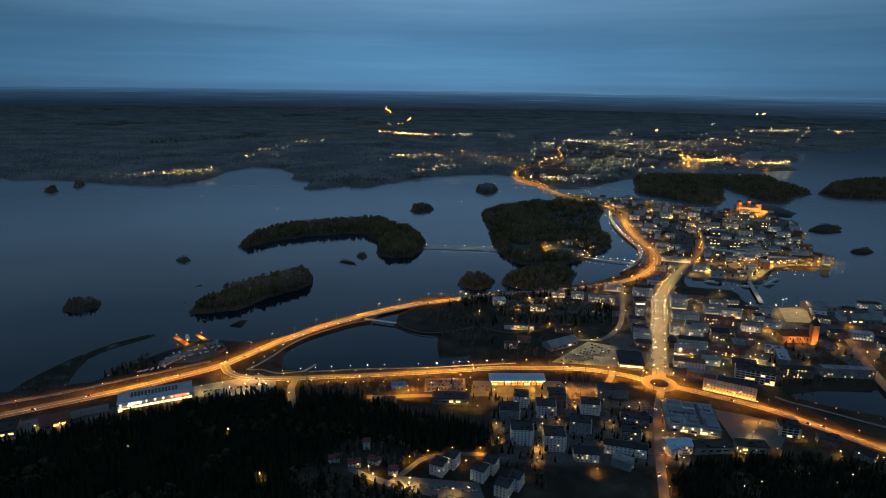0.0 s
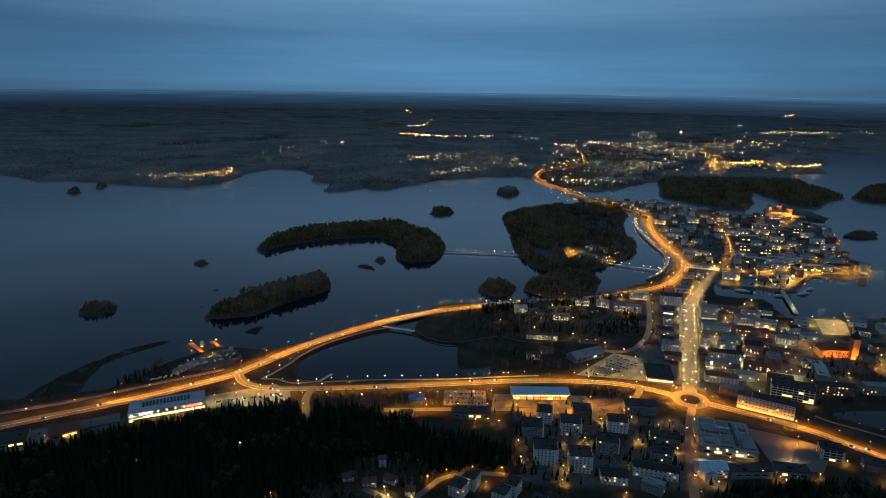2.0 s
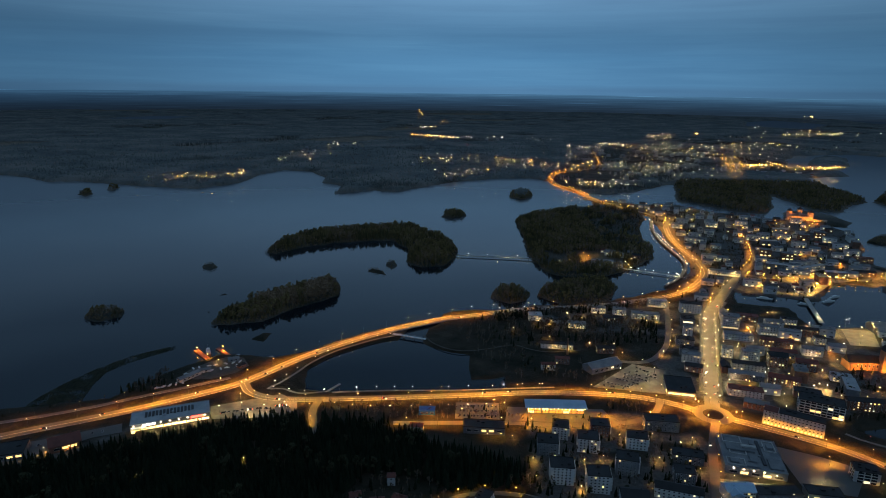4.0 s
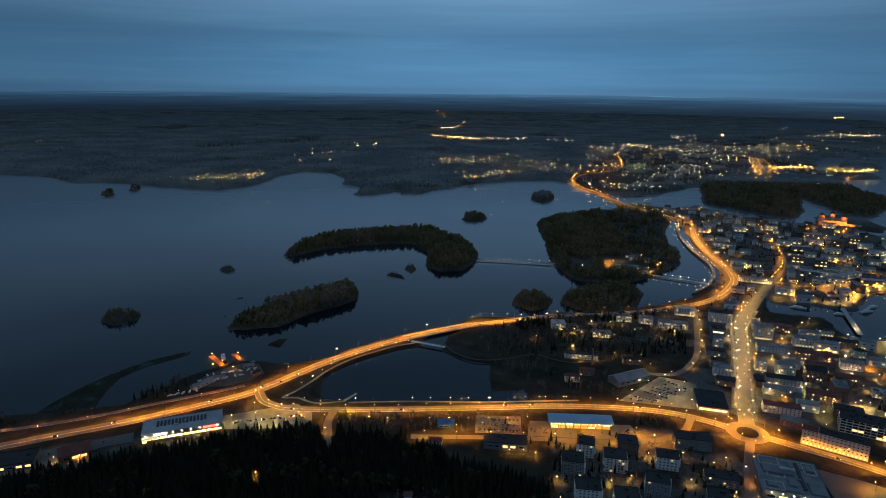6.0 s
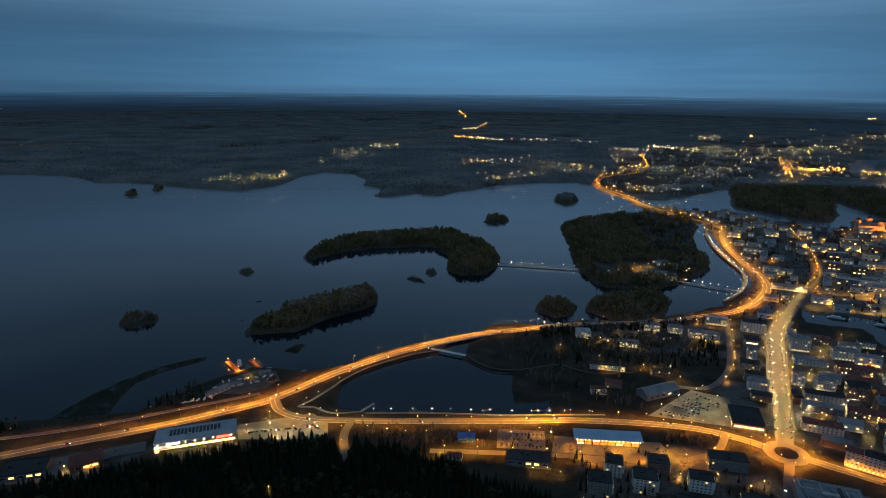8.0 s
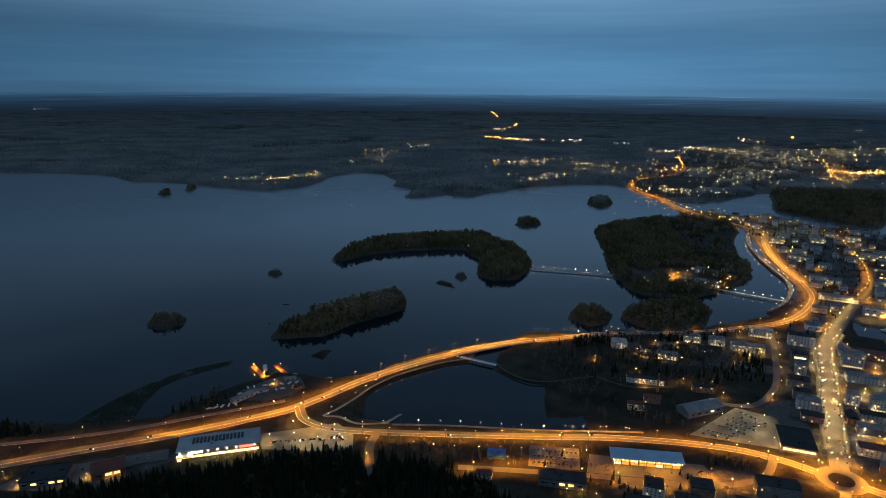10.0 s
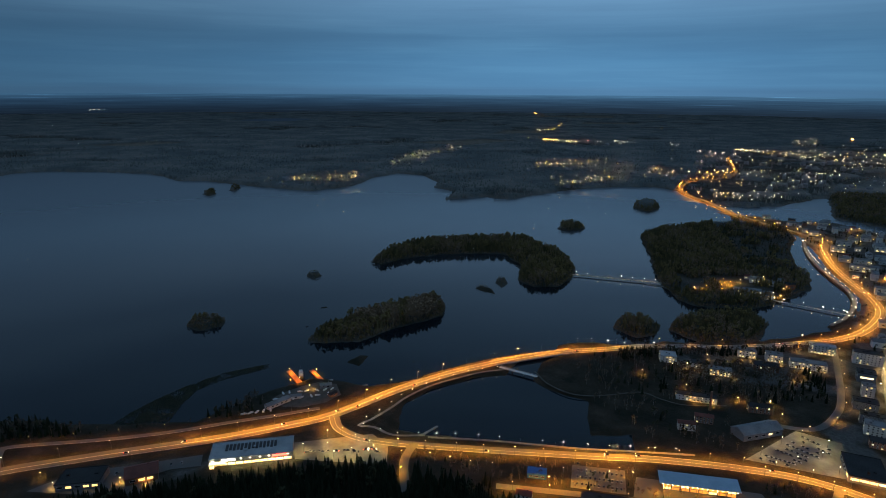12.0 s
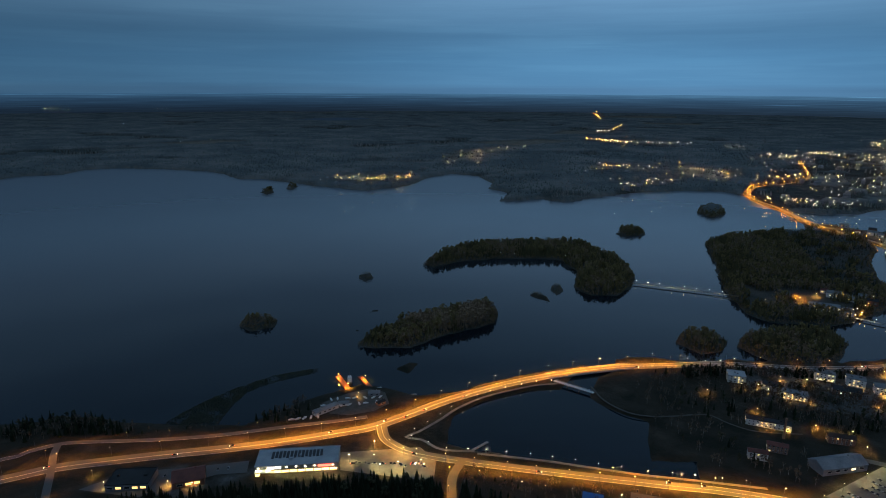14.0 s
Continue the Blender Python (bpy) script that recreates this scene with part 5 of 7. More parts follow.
for x, y in ((320, 775), (350, 812), (385, 812), (420, 800), (345, 840), (390, 868), (420, 890), (450, 890), (405, 905), (370, 945), (415, 940), (460, 970), (375, 800), (430, 775), (455, 815), (480, 905), (505, 935), (525, 985), (480, 960), (440, 985), (410, 1005), (385, 1000), (312, 920), (300, 885), (310, 855)):
    street_lamp(TOWN_COOL if (x + 2 * y) % 3 else TOWN_LAMP, x, y, 0, "courtyard lamps", YEL)
for x, y in ((130, 958), (150, 945), (176, 948), (212, 1012), (244, 1004), (262, 992), (290, 990), (302, 1046), (322, 1050), (116, 865), (136, 866)):
    street_lamp(ESTATE_LAMP, x, y, 0, "lake quarter lamps", YEL)
for x, y in ((100, 960), (120, 965), (150, 1000), (180, 1000), (195, 1005), (250, 960), (270, 975), (110, 900), (165, 880), (180, 882), (200, 880), (205, 850), (60, 930), (240, 1045), (280, 1060)):
    street_lamp(TOWN_LAMP, x, y, 0, "lake quarter lamps", YEL)

for x, y in ((334, 792), (352, 860), (372, 880), (366, 842), (402, 832), (438, 826), (398, 930), (432, 920), (408, 975), (446, 1010), (340, 745), (372, 742), (408, 728), (306, 812), (322, 880), (344, 960), (366, 1010), (468, 868), (492, 848), (540, 870), (532, 905), (640, 1000), (600, 1010), (560, 1030), (500, 1050), (330, 720), (360, 712), (385, 725)):
    street_lamp(TOWN_COOL, x, y, 0, "shop street lamps", YEL)


def lamp_host(name, rows, label):
    """All far lamps as one object: poles and heads."""
    V, F, M, off, mats = [], [], [], 0, [STEEL, SODIUM, WARM_WHITE, COOL_WHITE, PROM_GLOW, HOT_SODIUM, STREET_GLOW]
    for kind, x, y, z, heading in rows:
        m = pose(x, y, z, 0, 0, heading)
        for me, shift in ((kind[0], Matrix()), (kind[1], Matrix.Translation((0, kind[4], kind[3])))):
            q = m @ shift
            V += [tuple(q @ v.co) for v in me.vertices]
            mi = mats.index(me.materials[0])
            for poly in me.polygons:
                vs = [off + i for i in poly.vertices]
                for k in range(1, len(vs) - 1):
                    F.append((vs[0], vs[k], vs[k + 1]))
                    M.append(mi)
            off += len(me.vertices)
    return tagged(new(name, mesh_np(name, V, F, mats, M)), label, "street lamps", kind="stuff")


# floodlights of church and castle
def floodlight(x, y, z, tx, ty, tz, energy, color, spot=80):
    li = bpy.data.lights.new("floodlight", "SPOT")
    li.energy, li.color, li.spot_size, li.spot_blend, li.shadow_soft_size = energy, color, radians(spot), 0.5, 0.3
    bm = bmesh.new()
    box(bm, -0.35, -0.25, 0, 0.35, 0.25, 0.5, 0.05)
    base = part("floodlight", bm, DARK_METAL, None, at=pose(x, y, z))
    tagged(base, "ground floodlight aimed at a wall", "floodlight", "floodlights")
    lo = new("flood_light", li)
    lo.matrix_basis = look((x, y, z + 0.9), (tx, ty, tz))
    return base


for i in range(5):
    floodlight(500 + i * 11, 817, 3.1, 500 + i * 11, 835, 9, 26000, (1.0, 0.36, 0.05))
floodlight(548, 814, 3.1, 543, 832, 22, 26000, (1.0, 0.36, 0.05), 60)
floodlight(560, 830, 3.1, 546, 834, 18, 18000, (1.0, 0.36, 0.05), 70)
floodlight(485, 836, 3.1, 499, 841, 6, 20000, (1.0, 0.50, 0.12), 90)
for i in range(4):
    floodlight(895 + 22 * i, 1812 - 4 * i, 2.5, 900 + 22 * i, 1840, 14, 130000, (1.0, 0.27, 0.02), 90)

# ---- trees ----
def spruce_np(rs):
    """A spruce: a tapered trunk and drooping tiers of uneven branches; height 1."""
    v, f, m = [], [], []
    for s in range(5):
        a = s * 6.2832 / 5
        v.append((0.018 * math.cos(a), 0.018 * math.sin(a), 0))
    v.append((0, 0, 0.9))
    f += [(s, (s + 1) % 5, 5) for s in range(5)]
    m += [0] * 5
    tiers = 6
    for k in range(tiers):
        z0 = 0.10 + 0.80 * k / tiers
        r = 0.17 * (1 - k / (tiers + 0.6)) * rs.uniform(0.85, 1.15)
        top = len(v)
        v.append((rs.uniform(-0.01, 0.01), rs.uniform(-0.01, 0.01), z0 + 0.27 * (1 - 0.4 * k / tiers)))
        n = 8
        for s in range(2 * n):
            a = (s + rs.uniform(-0.3, 0.3)) * 6.2832 / (2 * n)
            q = r * (rs.uniform(0.85, 1.2) if s % 2 == 0 else rs.uniform(0.45, 0.65))
            v.append((q * math.cos(a), q * math.sin(a), z0 - (0.035 if s % 2 == 0 else -0.02) + rs.uniform(-0.015, 0.015)))
        f += [(top, top + 1 + s, top + 1 + (s + 1) % (2 * n)) for s in range(2 * n)]
        m += [1] * (2 * n)
    return np.array(v), np.array(f), np.array(m)


def clump_np(rs, c, r, mi, v, f, m, n=14):
    """A ragged clump of foliage out of small crossed leaves of needles."""
    for _ in range(n):
        d = rs.normal(size=3)
        d /= np.linalg.norm(d)
        p = np.array(c) + d * np.array(r) * rs.uniform(0.45, 1.0)
        a = rs.normal(size=3)
        a -= d * (a @ d)
        a /= np.linalg.norm(a)
        b = np.cross(d, a)
        s = max(r) * rs.uniform(0.45, 0.75)
        i = len(v)
        v += [tuple(p + s * a), tuple(p - 0.5 * s * a + 0.8 * s * b), tuple(p - 0.5 * s * a - 0.8 * s * b)]
        f.append((i, i + 1, i + 2))
        m.append(mi)


def stick_np(p, q, r0, r1, v, f, m, mi):
    p, q = np.array(p, float), np.array(q, float)
    d = q - p
    a = np.cross(d, (0.3, 0.9, 0.2))
    a /= np.linalg.norm(a)
    b = np.cross(d, a)
    b /= np.linalg.norm(b)
    i = len(v)
    for c, r in ((p, r0), (q, r1)):
        for s in range(3):
            v.append(tuple(c + r * (a * math.cos(2.0944 * s) + b * math.sin(2.0944 * s))))
    for s in range(3):
        t = (s + 1) % 3
        f += [(i + s, i + t, i + 3 + t), (i + s, i + 3 + t, i + 3 + s)]
        m += [mi, mi]


def pine_np(rs):
    v, f, m = [], [], []
    stick_np((0, 0, 0), (rs.uniform(-0.03, 0.03), rs.uniform(-0.03, 0.03), 0.82), 0.018, 0.008, v, f, m, 0)
    for k in range(6):
        a, z = rs.uniform(0, 6.28), rs.uniform(0.5, 0.92)
        q = rs.uniform(0.05, 0.16) * (1.15 - z)
        q = max(q * 2.2, 0.02)
        c = (q * math.cos(a), q * math.sin(a), z)
        stick_np((0, 0, z - 0.1), c, 0.008, 0.004, v, f, m, 0)
        clump_np(rs, c, (0.115, 0.115, 0.07), 1, v, f, m, 11)
    return np.array(v), np.array(f), np.array(m)


def birch_np(rs):
    """A leafless broadleaf tree: trunk, limbs and a thin haze of twigs."""
    v, f, m = [], [], []
    stick_np((0, 0, 0), (0.02, 0.0, 0.9), 0.014, 0.004, v, f, m, 0)
    for k in range(7):
        a, z = rs.uniform(0, 6.28), rs.uniform(0.28, 0.75)
        L = 0.26 * (1.15 - z)
        c = (L * math.cos(a), L * math.sin(a), z + rs.uniform(0.12, 0.24))
        stick_np((0, 0, z), c, 0.006, 0.003, v, f, m, 0)
        clump_np(rs, c, (0.085, 0.085, 0.11), 1, v, f, m, 7)
    return np.array(v), np.array(f), np.array(m)


tree_rs = np.random.RandomState(11)
SPRUCES = [spruce_np(tree_rs) for _ in range(4)]
PINES = [pine_np(tree_rs) for _ in range(4)]
BIRCHES = [birch_np(tree_rs) for _ in range(4)]
TREE_MATS = [BARK_CONIFER, NEEDLES, BARK_CONIFER, PINE_NEEDLES, BARK_BIRCH, TWIGS]
ISLE_MATS = [BARK_CONIFER, ISLE_SPRUCE, BARK_CONIFER, ISLE_PINE, BARK_BIRCH, PALE_TWIGS]


def grove(name, spots, label, heights=(13, 21), shares=(0.35, 0.35, 0.3), seed=1, mats=TREE_MATS, rim=0.0):
    """Many trees as one wood. spots: rows of x, y, z."""
    rs = np.random.RandomState(seed)
    spots = np.asarray(spots, float)
    # stands of one kind of tree, loosely mixed
    stand = 0.55 * lumps(spots[:, 0] + 37 * seed, spots[:, 1], 34) + 0.45 * rs.rand(len(spots))
    kind = np.searchsorted(np.cumsum(shares)[:2], np.argsort(np.argsort(stand)) / len(spots), side="right")
    var = rs.randint(0, 4, len(spots))
    V, F, M, off = [], [], [], 0
    for k, (kinds, hs) in enumerate(((SPRUCES, 1.0), (PINES, 0.95), (BIRCHES, 0.85))):
        for j, (v, f, m) in enumerate(kinds):
            sel = spots[(kind == k) & (var == j)]
            if not len(sel):
                continue
            h = rs.uniform(*heights, len(sel)) * hs
            if rim:
                # low growth along the shore, taller trees inland
                h *= 0.42 + 0.58 * smooth01(shore(sel[:, 0], sel[:, 1]) / rim)
            fat = h * rs.uniform(0.85, 1.25, len(sel))
            a = rs.uniform(0, 6.28, len(sel))
            c, s = np.cos(a), np.sin(a)
            x = (v[None, :, 0] * c[:, None] - v[None, :, 1] * s[:, None]) * fat[:, None] + sel[:, 0:1]
            y = (v[None, :, 0] * s[:, None] + v[None, :, 1] * c[:, None]) * fat[:, None] + sel[:, 1:2]
            z = v[None, :, 2] * h[:, None] + sel[:, 2:3] - 0.2
            V.append(np.stack([x, y, z], -1).reshape(-1, 3))
            F.append((f[None] + (off + np.arange(len(sel)) * len(v))[:, None, None]).reshape(-1, 3))
            M.append(np.tile(m + 2 * k, len(sel)))
            off += len(sel) * len(v)
    V = np.concatenate(V)
    V = far_place(V[:, 0], V[:, 1], V[:, 2])
    return tagged(new(name, mesh_np(name, V, np.concatenate(F), mats, np.concatenate(M))), label, "woods", kind="stuff")


def spots_in(poly, each, seed, edge=2.0, keep=None, z=None):
    """Random places inside an outline, one for each so many square metres."""
    rs = np.random.RandomState(seed)
    a = np.asarray(poly, float)
    lo, hi = a.min(0), a.max(0)
    n = int((hi - lo).prod() / each)
    x, y = rs.uniform(lo[0], hi[0], n), rs.uniform(lo[1], hi[1], n)
    ok = (signed(x, y, poly) > edge) & (shore(x, y) > edge)
    if keep is not None:
        ok &= keep(x, y)
    x, y = x[ok], y[ok]
    s = shore(x, y)
    return np.stack([x, y, 3.0 * smooth01(s / 9) + smooth01(s / 60) * np.maximum(rise(x, y), 0) if z is None else np.full(len(x), z)], -1)


def off_roads(gap):
    def keep(x, y):
        ok = np.ones(len(x), bool)
        for w, line in (*ROAD_LINES.values(), *WALK_LINES.values()):
            ok &= to_line(x, y, line) > w / 2 + gap
        return ok
    return keep


grove("crescent_woods", spots_in(CRESCENT, 21, 21, edge=0.8), "mixed pine and bare birch wood on the curved island", (12, 25), (0.46, 0.30, 0.24), 1, ISLE_MATS, 22)
grove("long_island_woods", spots_in(LONG_ISLAND, 16, 22, edge=0.8, keep=lambda x, y: y < 1015), "pines and spruces on the long island", (10, 21), (0.48, 0.30, 0.22), 2, ISLE_MATS, 16)
grove("birch_woods", spots_in(LONG_ISLAND, 13, 23, edge=0.8, keep=lambda x, y: y >= 1005), "tall bare birches on the long island", (15, 26), (0.10, 0.12, 0.78), 3, ISLE_MATS, 12)
grove("point_woods", np.concatenate([spots_in(WOODS_A, 24, 24), spots_in(WOODS_B, 24, 25)]), "dark spruce wood on the two wooded points", (11, 20), (0.5, 0.25, 0.25), 4, ISLE_MATS, 16)
grove("park_peninsula_woods", spots_in(WOODS_C, 27, 26, keep=lambda x, y: ((y > 1420) | (y < 1300) | (x < 150) | (lumps(x, y, 30) > 0.62)) & ((x < 310) | (y < 1480) | (lumps(x, y, 25) > 0.72))), "dark mixed wood on the park peninsula", (11, 21), (0.48, 0.26, 0.26), 5, ISLE_MATS, 16)
SHORE_GROWTH = np.concatenate([spots_in(p, 5, 160 + i, edge=0.2, keep=lambda x, y: shore(x, y) < 7) for i, p in enumerate((CRESCENT, LONG_ISLAND, WOODS_A, WOODS_B, WOODS_C, SMALL_ISLES["islet_west"], SMALL_ISLES["islet_round"], SMALL_ISLES["islet_far"]))])
grove("shore_shrubs", SHORE_GROWTH, "low brown shrubs and alders along the island shores", (2.0, 6.5), (0.22, 0.18, 0.60), 37, ISLE_MATS)
grove("islet_shrubs", np.concatenate([spots_in(p, 14, 130 + i, edge=1.0) for i, p in enumerate([SMALL_ISLES["islet_low"], SMALL_ISLES["islet_cove"], MORE_ISLES["islet_flat"], MORE_ISLES["islet_jetty"], MORE_ISLES["islet_park"]])]), "low shrubs and small pines on rocky islets", (2.5, 6), (0.1, 0.5, 0.4), 36, ISLE_MATS)
grove("islet_woods", np.concatenate([spots_in(p, 16, 30 + i, edge=1.0) for i, p in enumerate(v for k, v in SMALL_ISLES.items() if k not in ("islet_low", "islet_cove"))]), "small pines and bare shrubs on the islets", (5, 13), (0.40, 0.30, 0.3), 6, ISLE_MATS, 9)
grove("north_isle_woods", np.concatenate([spots_in(NORTH_ISLE, 55, 41, keep=lambda x, y: y < 2600), spots_in(EAST_ISLE, 55, 42)]), "dark woods on the islands beyond the town", (11, 20), (0.42, 0.32, 0.26), 7, ISLE_MATS, 25)


def far_tree_np(rs):
    """A tree of the far woods: a short trunk and two ragged tiers of crown; height 1."""
    v, f = [(0.0, 0.0, 1.0)], []
    for z, r, n in ((0.42, 0.17, 5), (0.10, 0.20, 5)):
        i = len(v)
        v += [(r * rs.uniform(0.7, 1.2) * math.cos(6.2832 * (k + rs.rand() * 0.5) / n), r * rs.uniform(0.7, 1.2) * math.sin(6.2832 * (k + rs.rand() * 0.5) / n), z + rs.uniform(-0.05, 0.05)) for k in range(n)]
        top = 0 if i == 1 else len(v)
        if top:
            v.append((rs.uniform(-0.03, 0.03), rs.uniform(-0.03, 0.03), 0.68))
        f += [(top, i + k, i + (k + 1) % n) for k in range(n)]
    return np.array(v), np.array(f)


def far_woods(name, n, r0, r1, mat, label, seed, patch):
    """Woods on the far shores and hills, thinner where houses stand; as dense to the eye near as far."""
    rs = np.random.RandomState(seed)
    az_, r_ = np.radians(rs.uniform(-57, 41, n)), r0 * (r1 / r0) ** rs.rand(n)
    x, y = EYE[0] + r_ * np.sin(az_), EYE[1] + r_ * np.cos(az_)
    ok = (signed(x, y, FAR_WEST + FAR_CLOSE) > -4) & (shore(x, y) > 3) & patch(lumps(x, y, 150) * 0.6 + lumps(x + 900, y, 45) * 0.4)
    for poly in FIELDS.values():
        ok &= signed(x, y, poly) < 0
    for poly in SUBURBS.values():
        ok &= (signed(x, y, poly) < 0) | (lumps(x, y, 60) > 0.62)
    x, y = x[ok], y[ok]
    s_ = shore(x, y)
    z = 3.0 * smooth01(s_ / 9) + smooth01(s_ / 60) * np.maximum(rise(x, y), 0)
    h = rs.uniform(10, 21, len(x)) * (0.55 + 0.45 * smooth01(s_ / 40))
    fat, a = h * rs.uniform(0.8, 1.5, len(x)), rs.uniform(0, 6.28, len(x))
    V, F, off = [], [], 0
    for j in range(4):
        v, f = far_tree_np(rs)
        q = np.arange(len(x)) % 4 == j
        c, sn = np.cos(a[q])[:, None], np.sin(a[q])[:, None]
        V.append(np.stack([(v[None, :, 0] * c - v[None, :, 1] * sn) * fat[q][:, None] + x[q][:, None], (v[None, :, 0] * sn + v[None, :, 1] * c) * fat[q][:, None] + y[q][:, None], v[None, :, 2] * h[q][:, None] + z[q][:, None]], -1).reshape(-1, 3))
        F.append((f[None] + (off + np.arange(q.sum()) * len(v))[:, None, None]).reshape(-1, 3))
        off += int(q.sum()) * len(v)
    V = np.concatenate(V)
    tagged(new(name, mesh_np(name, far_place(V[:, 0], V[:, 1], V[:, 2]), np.concatenate(F), mat)), label, "woods", kind="stuff")


far_woods("far_spruce_woods", 72000, 1950, 9500, HAZED_SPRUCE, "dark spruce woods along the far shores, colour paled for haze", 71, lambda p: p > 0.44)
far_woods("far_bare_woods", 50000, 1950, 9500, HAZED_BARE, "bare brown woods on the far shores, colour paled for haze", 72, lambda p: p < 0.50)
HILL = [(-620, 250), (-600, 400), (-500, 480), (-420, 545), (-360, 570), (-330, 590), (-285, 617), (-225, 643), (-165, 650), (-110, 640), (-60, 622), (-30, 600), (20, 590), (55, 570), (40, 540), (-20, 530), (-50, 548), (-95, 545), (-115, 505), (-130, 460), (-90, 400), (80, 380), (80, 300)]
GLADES = ((-301, 520), (-216, 554), (-156, 461), (-298, 508), (-214, 546), (-152, 452))
hill_spots = spots_in(HILL, 20, 51, keep=lambda x, y: off_roads(4)(x, y) & np.all([np.hypot(x - a, y - b) > 6 for a, b in GLADES], 0))
near_hill = (hill_spots[:, 1] > 585) & (hill_spots[:, 0] > -320)
pick = np.flatnonzero(near_hill)[:280]
rest = np.setdiff1d(np.arange(len(hill_spots)), pick)
grove("hill_woods", hill_spots[rest], "dense dark spruce forest on the hill", (15, 23), (0.96, 0.04, 0.0), 8)


def split_tree(kind, name):
    """Trunk and crown of one tree as two meshes."""
    v, f, m = kind
    out = []
    for k, mat in ((0, TREE_MATS[name[0]]), (1, TREE_MATS[name[0] + 1])):
        out.append(mesh_np("trunk" if k == 0 else "crown", v, f[m == k], mat))
    return out


SINGLE = [split_tree(t, (0,)) for t in SPRUCES] + [split_tree(t, (2,)) for t in PINES[:2]] + [split_tree(t, (4,)) for t in BIRCHES[:2]]
TREE_NAMES = ["spruce_tree"] * 4 + ["pine_tree"] * 2 + ["birch_tree"] * 2
TREE_LABELS = ["dark green spruce at the forest's edge"] * 4 + ["pine with a ragged crown in the forest"] * 2 + ["bare birch with a haze of twigs"] * 2
trs = np.random.RandomState(77)


def single_tree(x, y, z, k, h, group):
    root = new(TREE_NAMES[k])
    root.empty_display_size = 1
    root.matrix_basis = pose(x, y, z - 0.2, 0, 0, trs.uniform(0, 360)) @ Matrix.Diagonal((h * trs.uniform(0.9, 1.2),) * 2 + (h, 1))
    tagged(root, TREE_LABELS[k], "tree", group)
    part("trunk", SINGLE[k][0], None, root)
    part("crown", SINGLE[k][1], None, root)


for x, y, z in hill_spots[pick]:
    single_tree(x, y, z, trs.choice(8, p=[0.24, 0.24, 0.24, 0.24, 0.02, 0.02, 0.0, 0.0]), trs.uniform(15, 22), "hill forest")
for x, y, h in ((-97, 651, 18), (-92, 648, 15), (60, 660, 14), (65, 655, 12), (57, 652, 11)):
    single_tree(x, y, 3.2, 0, h, "tall spruces")

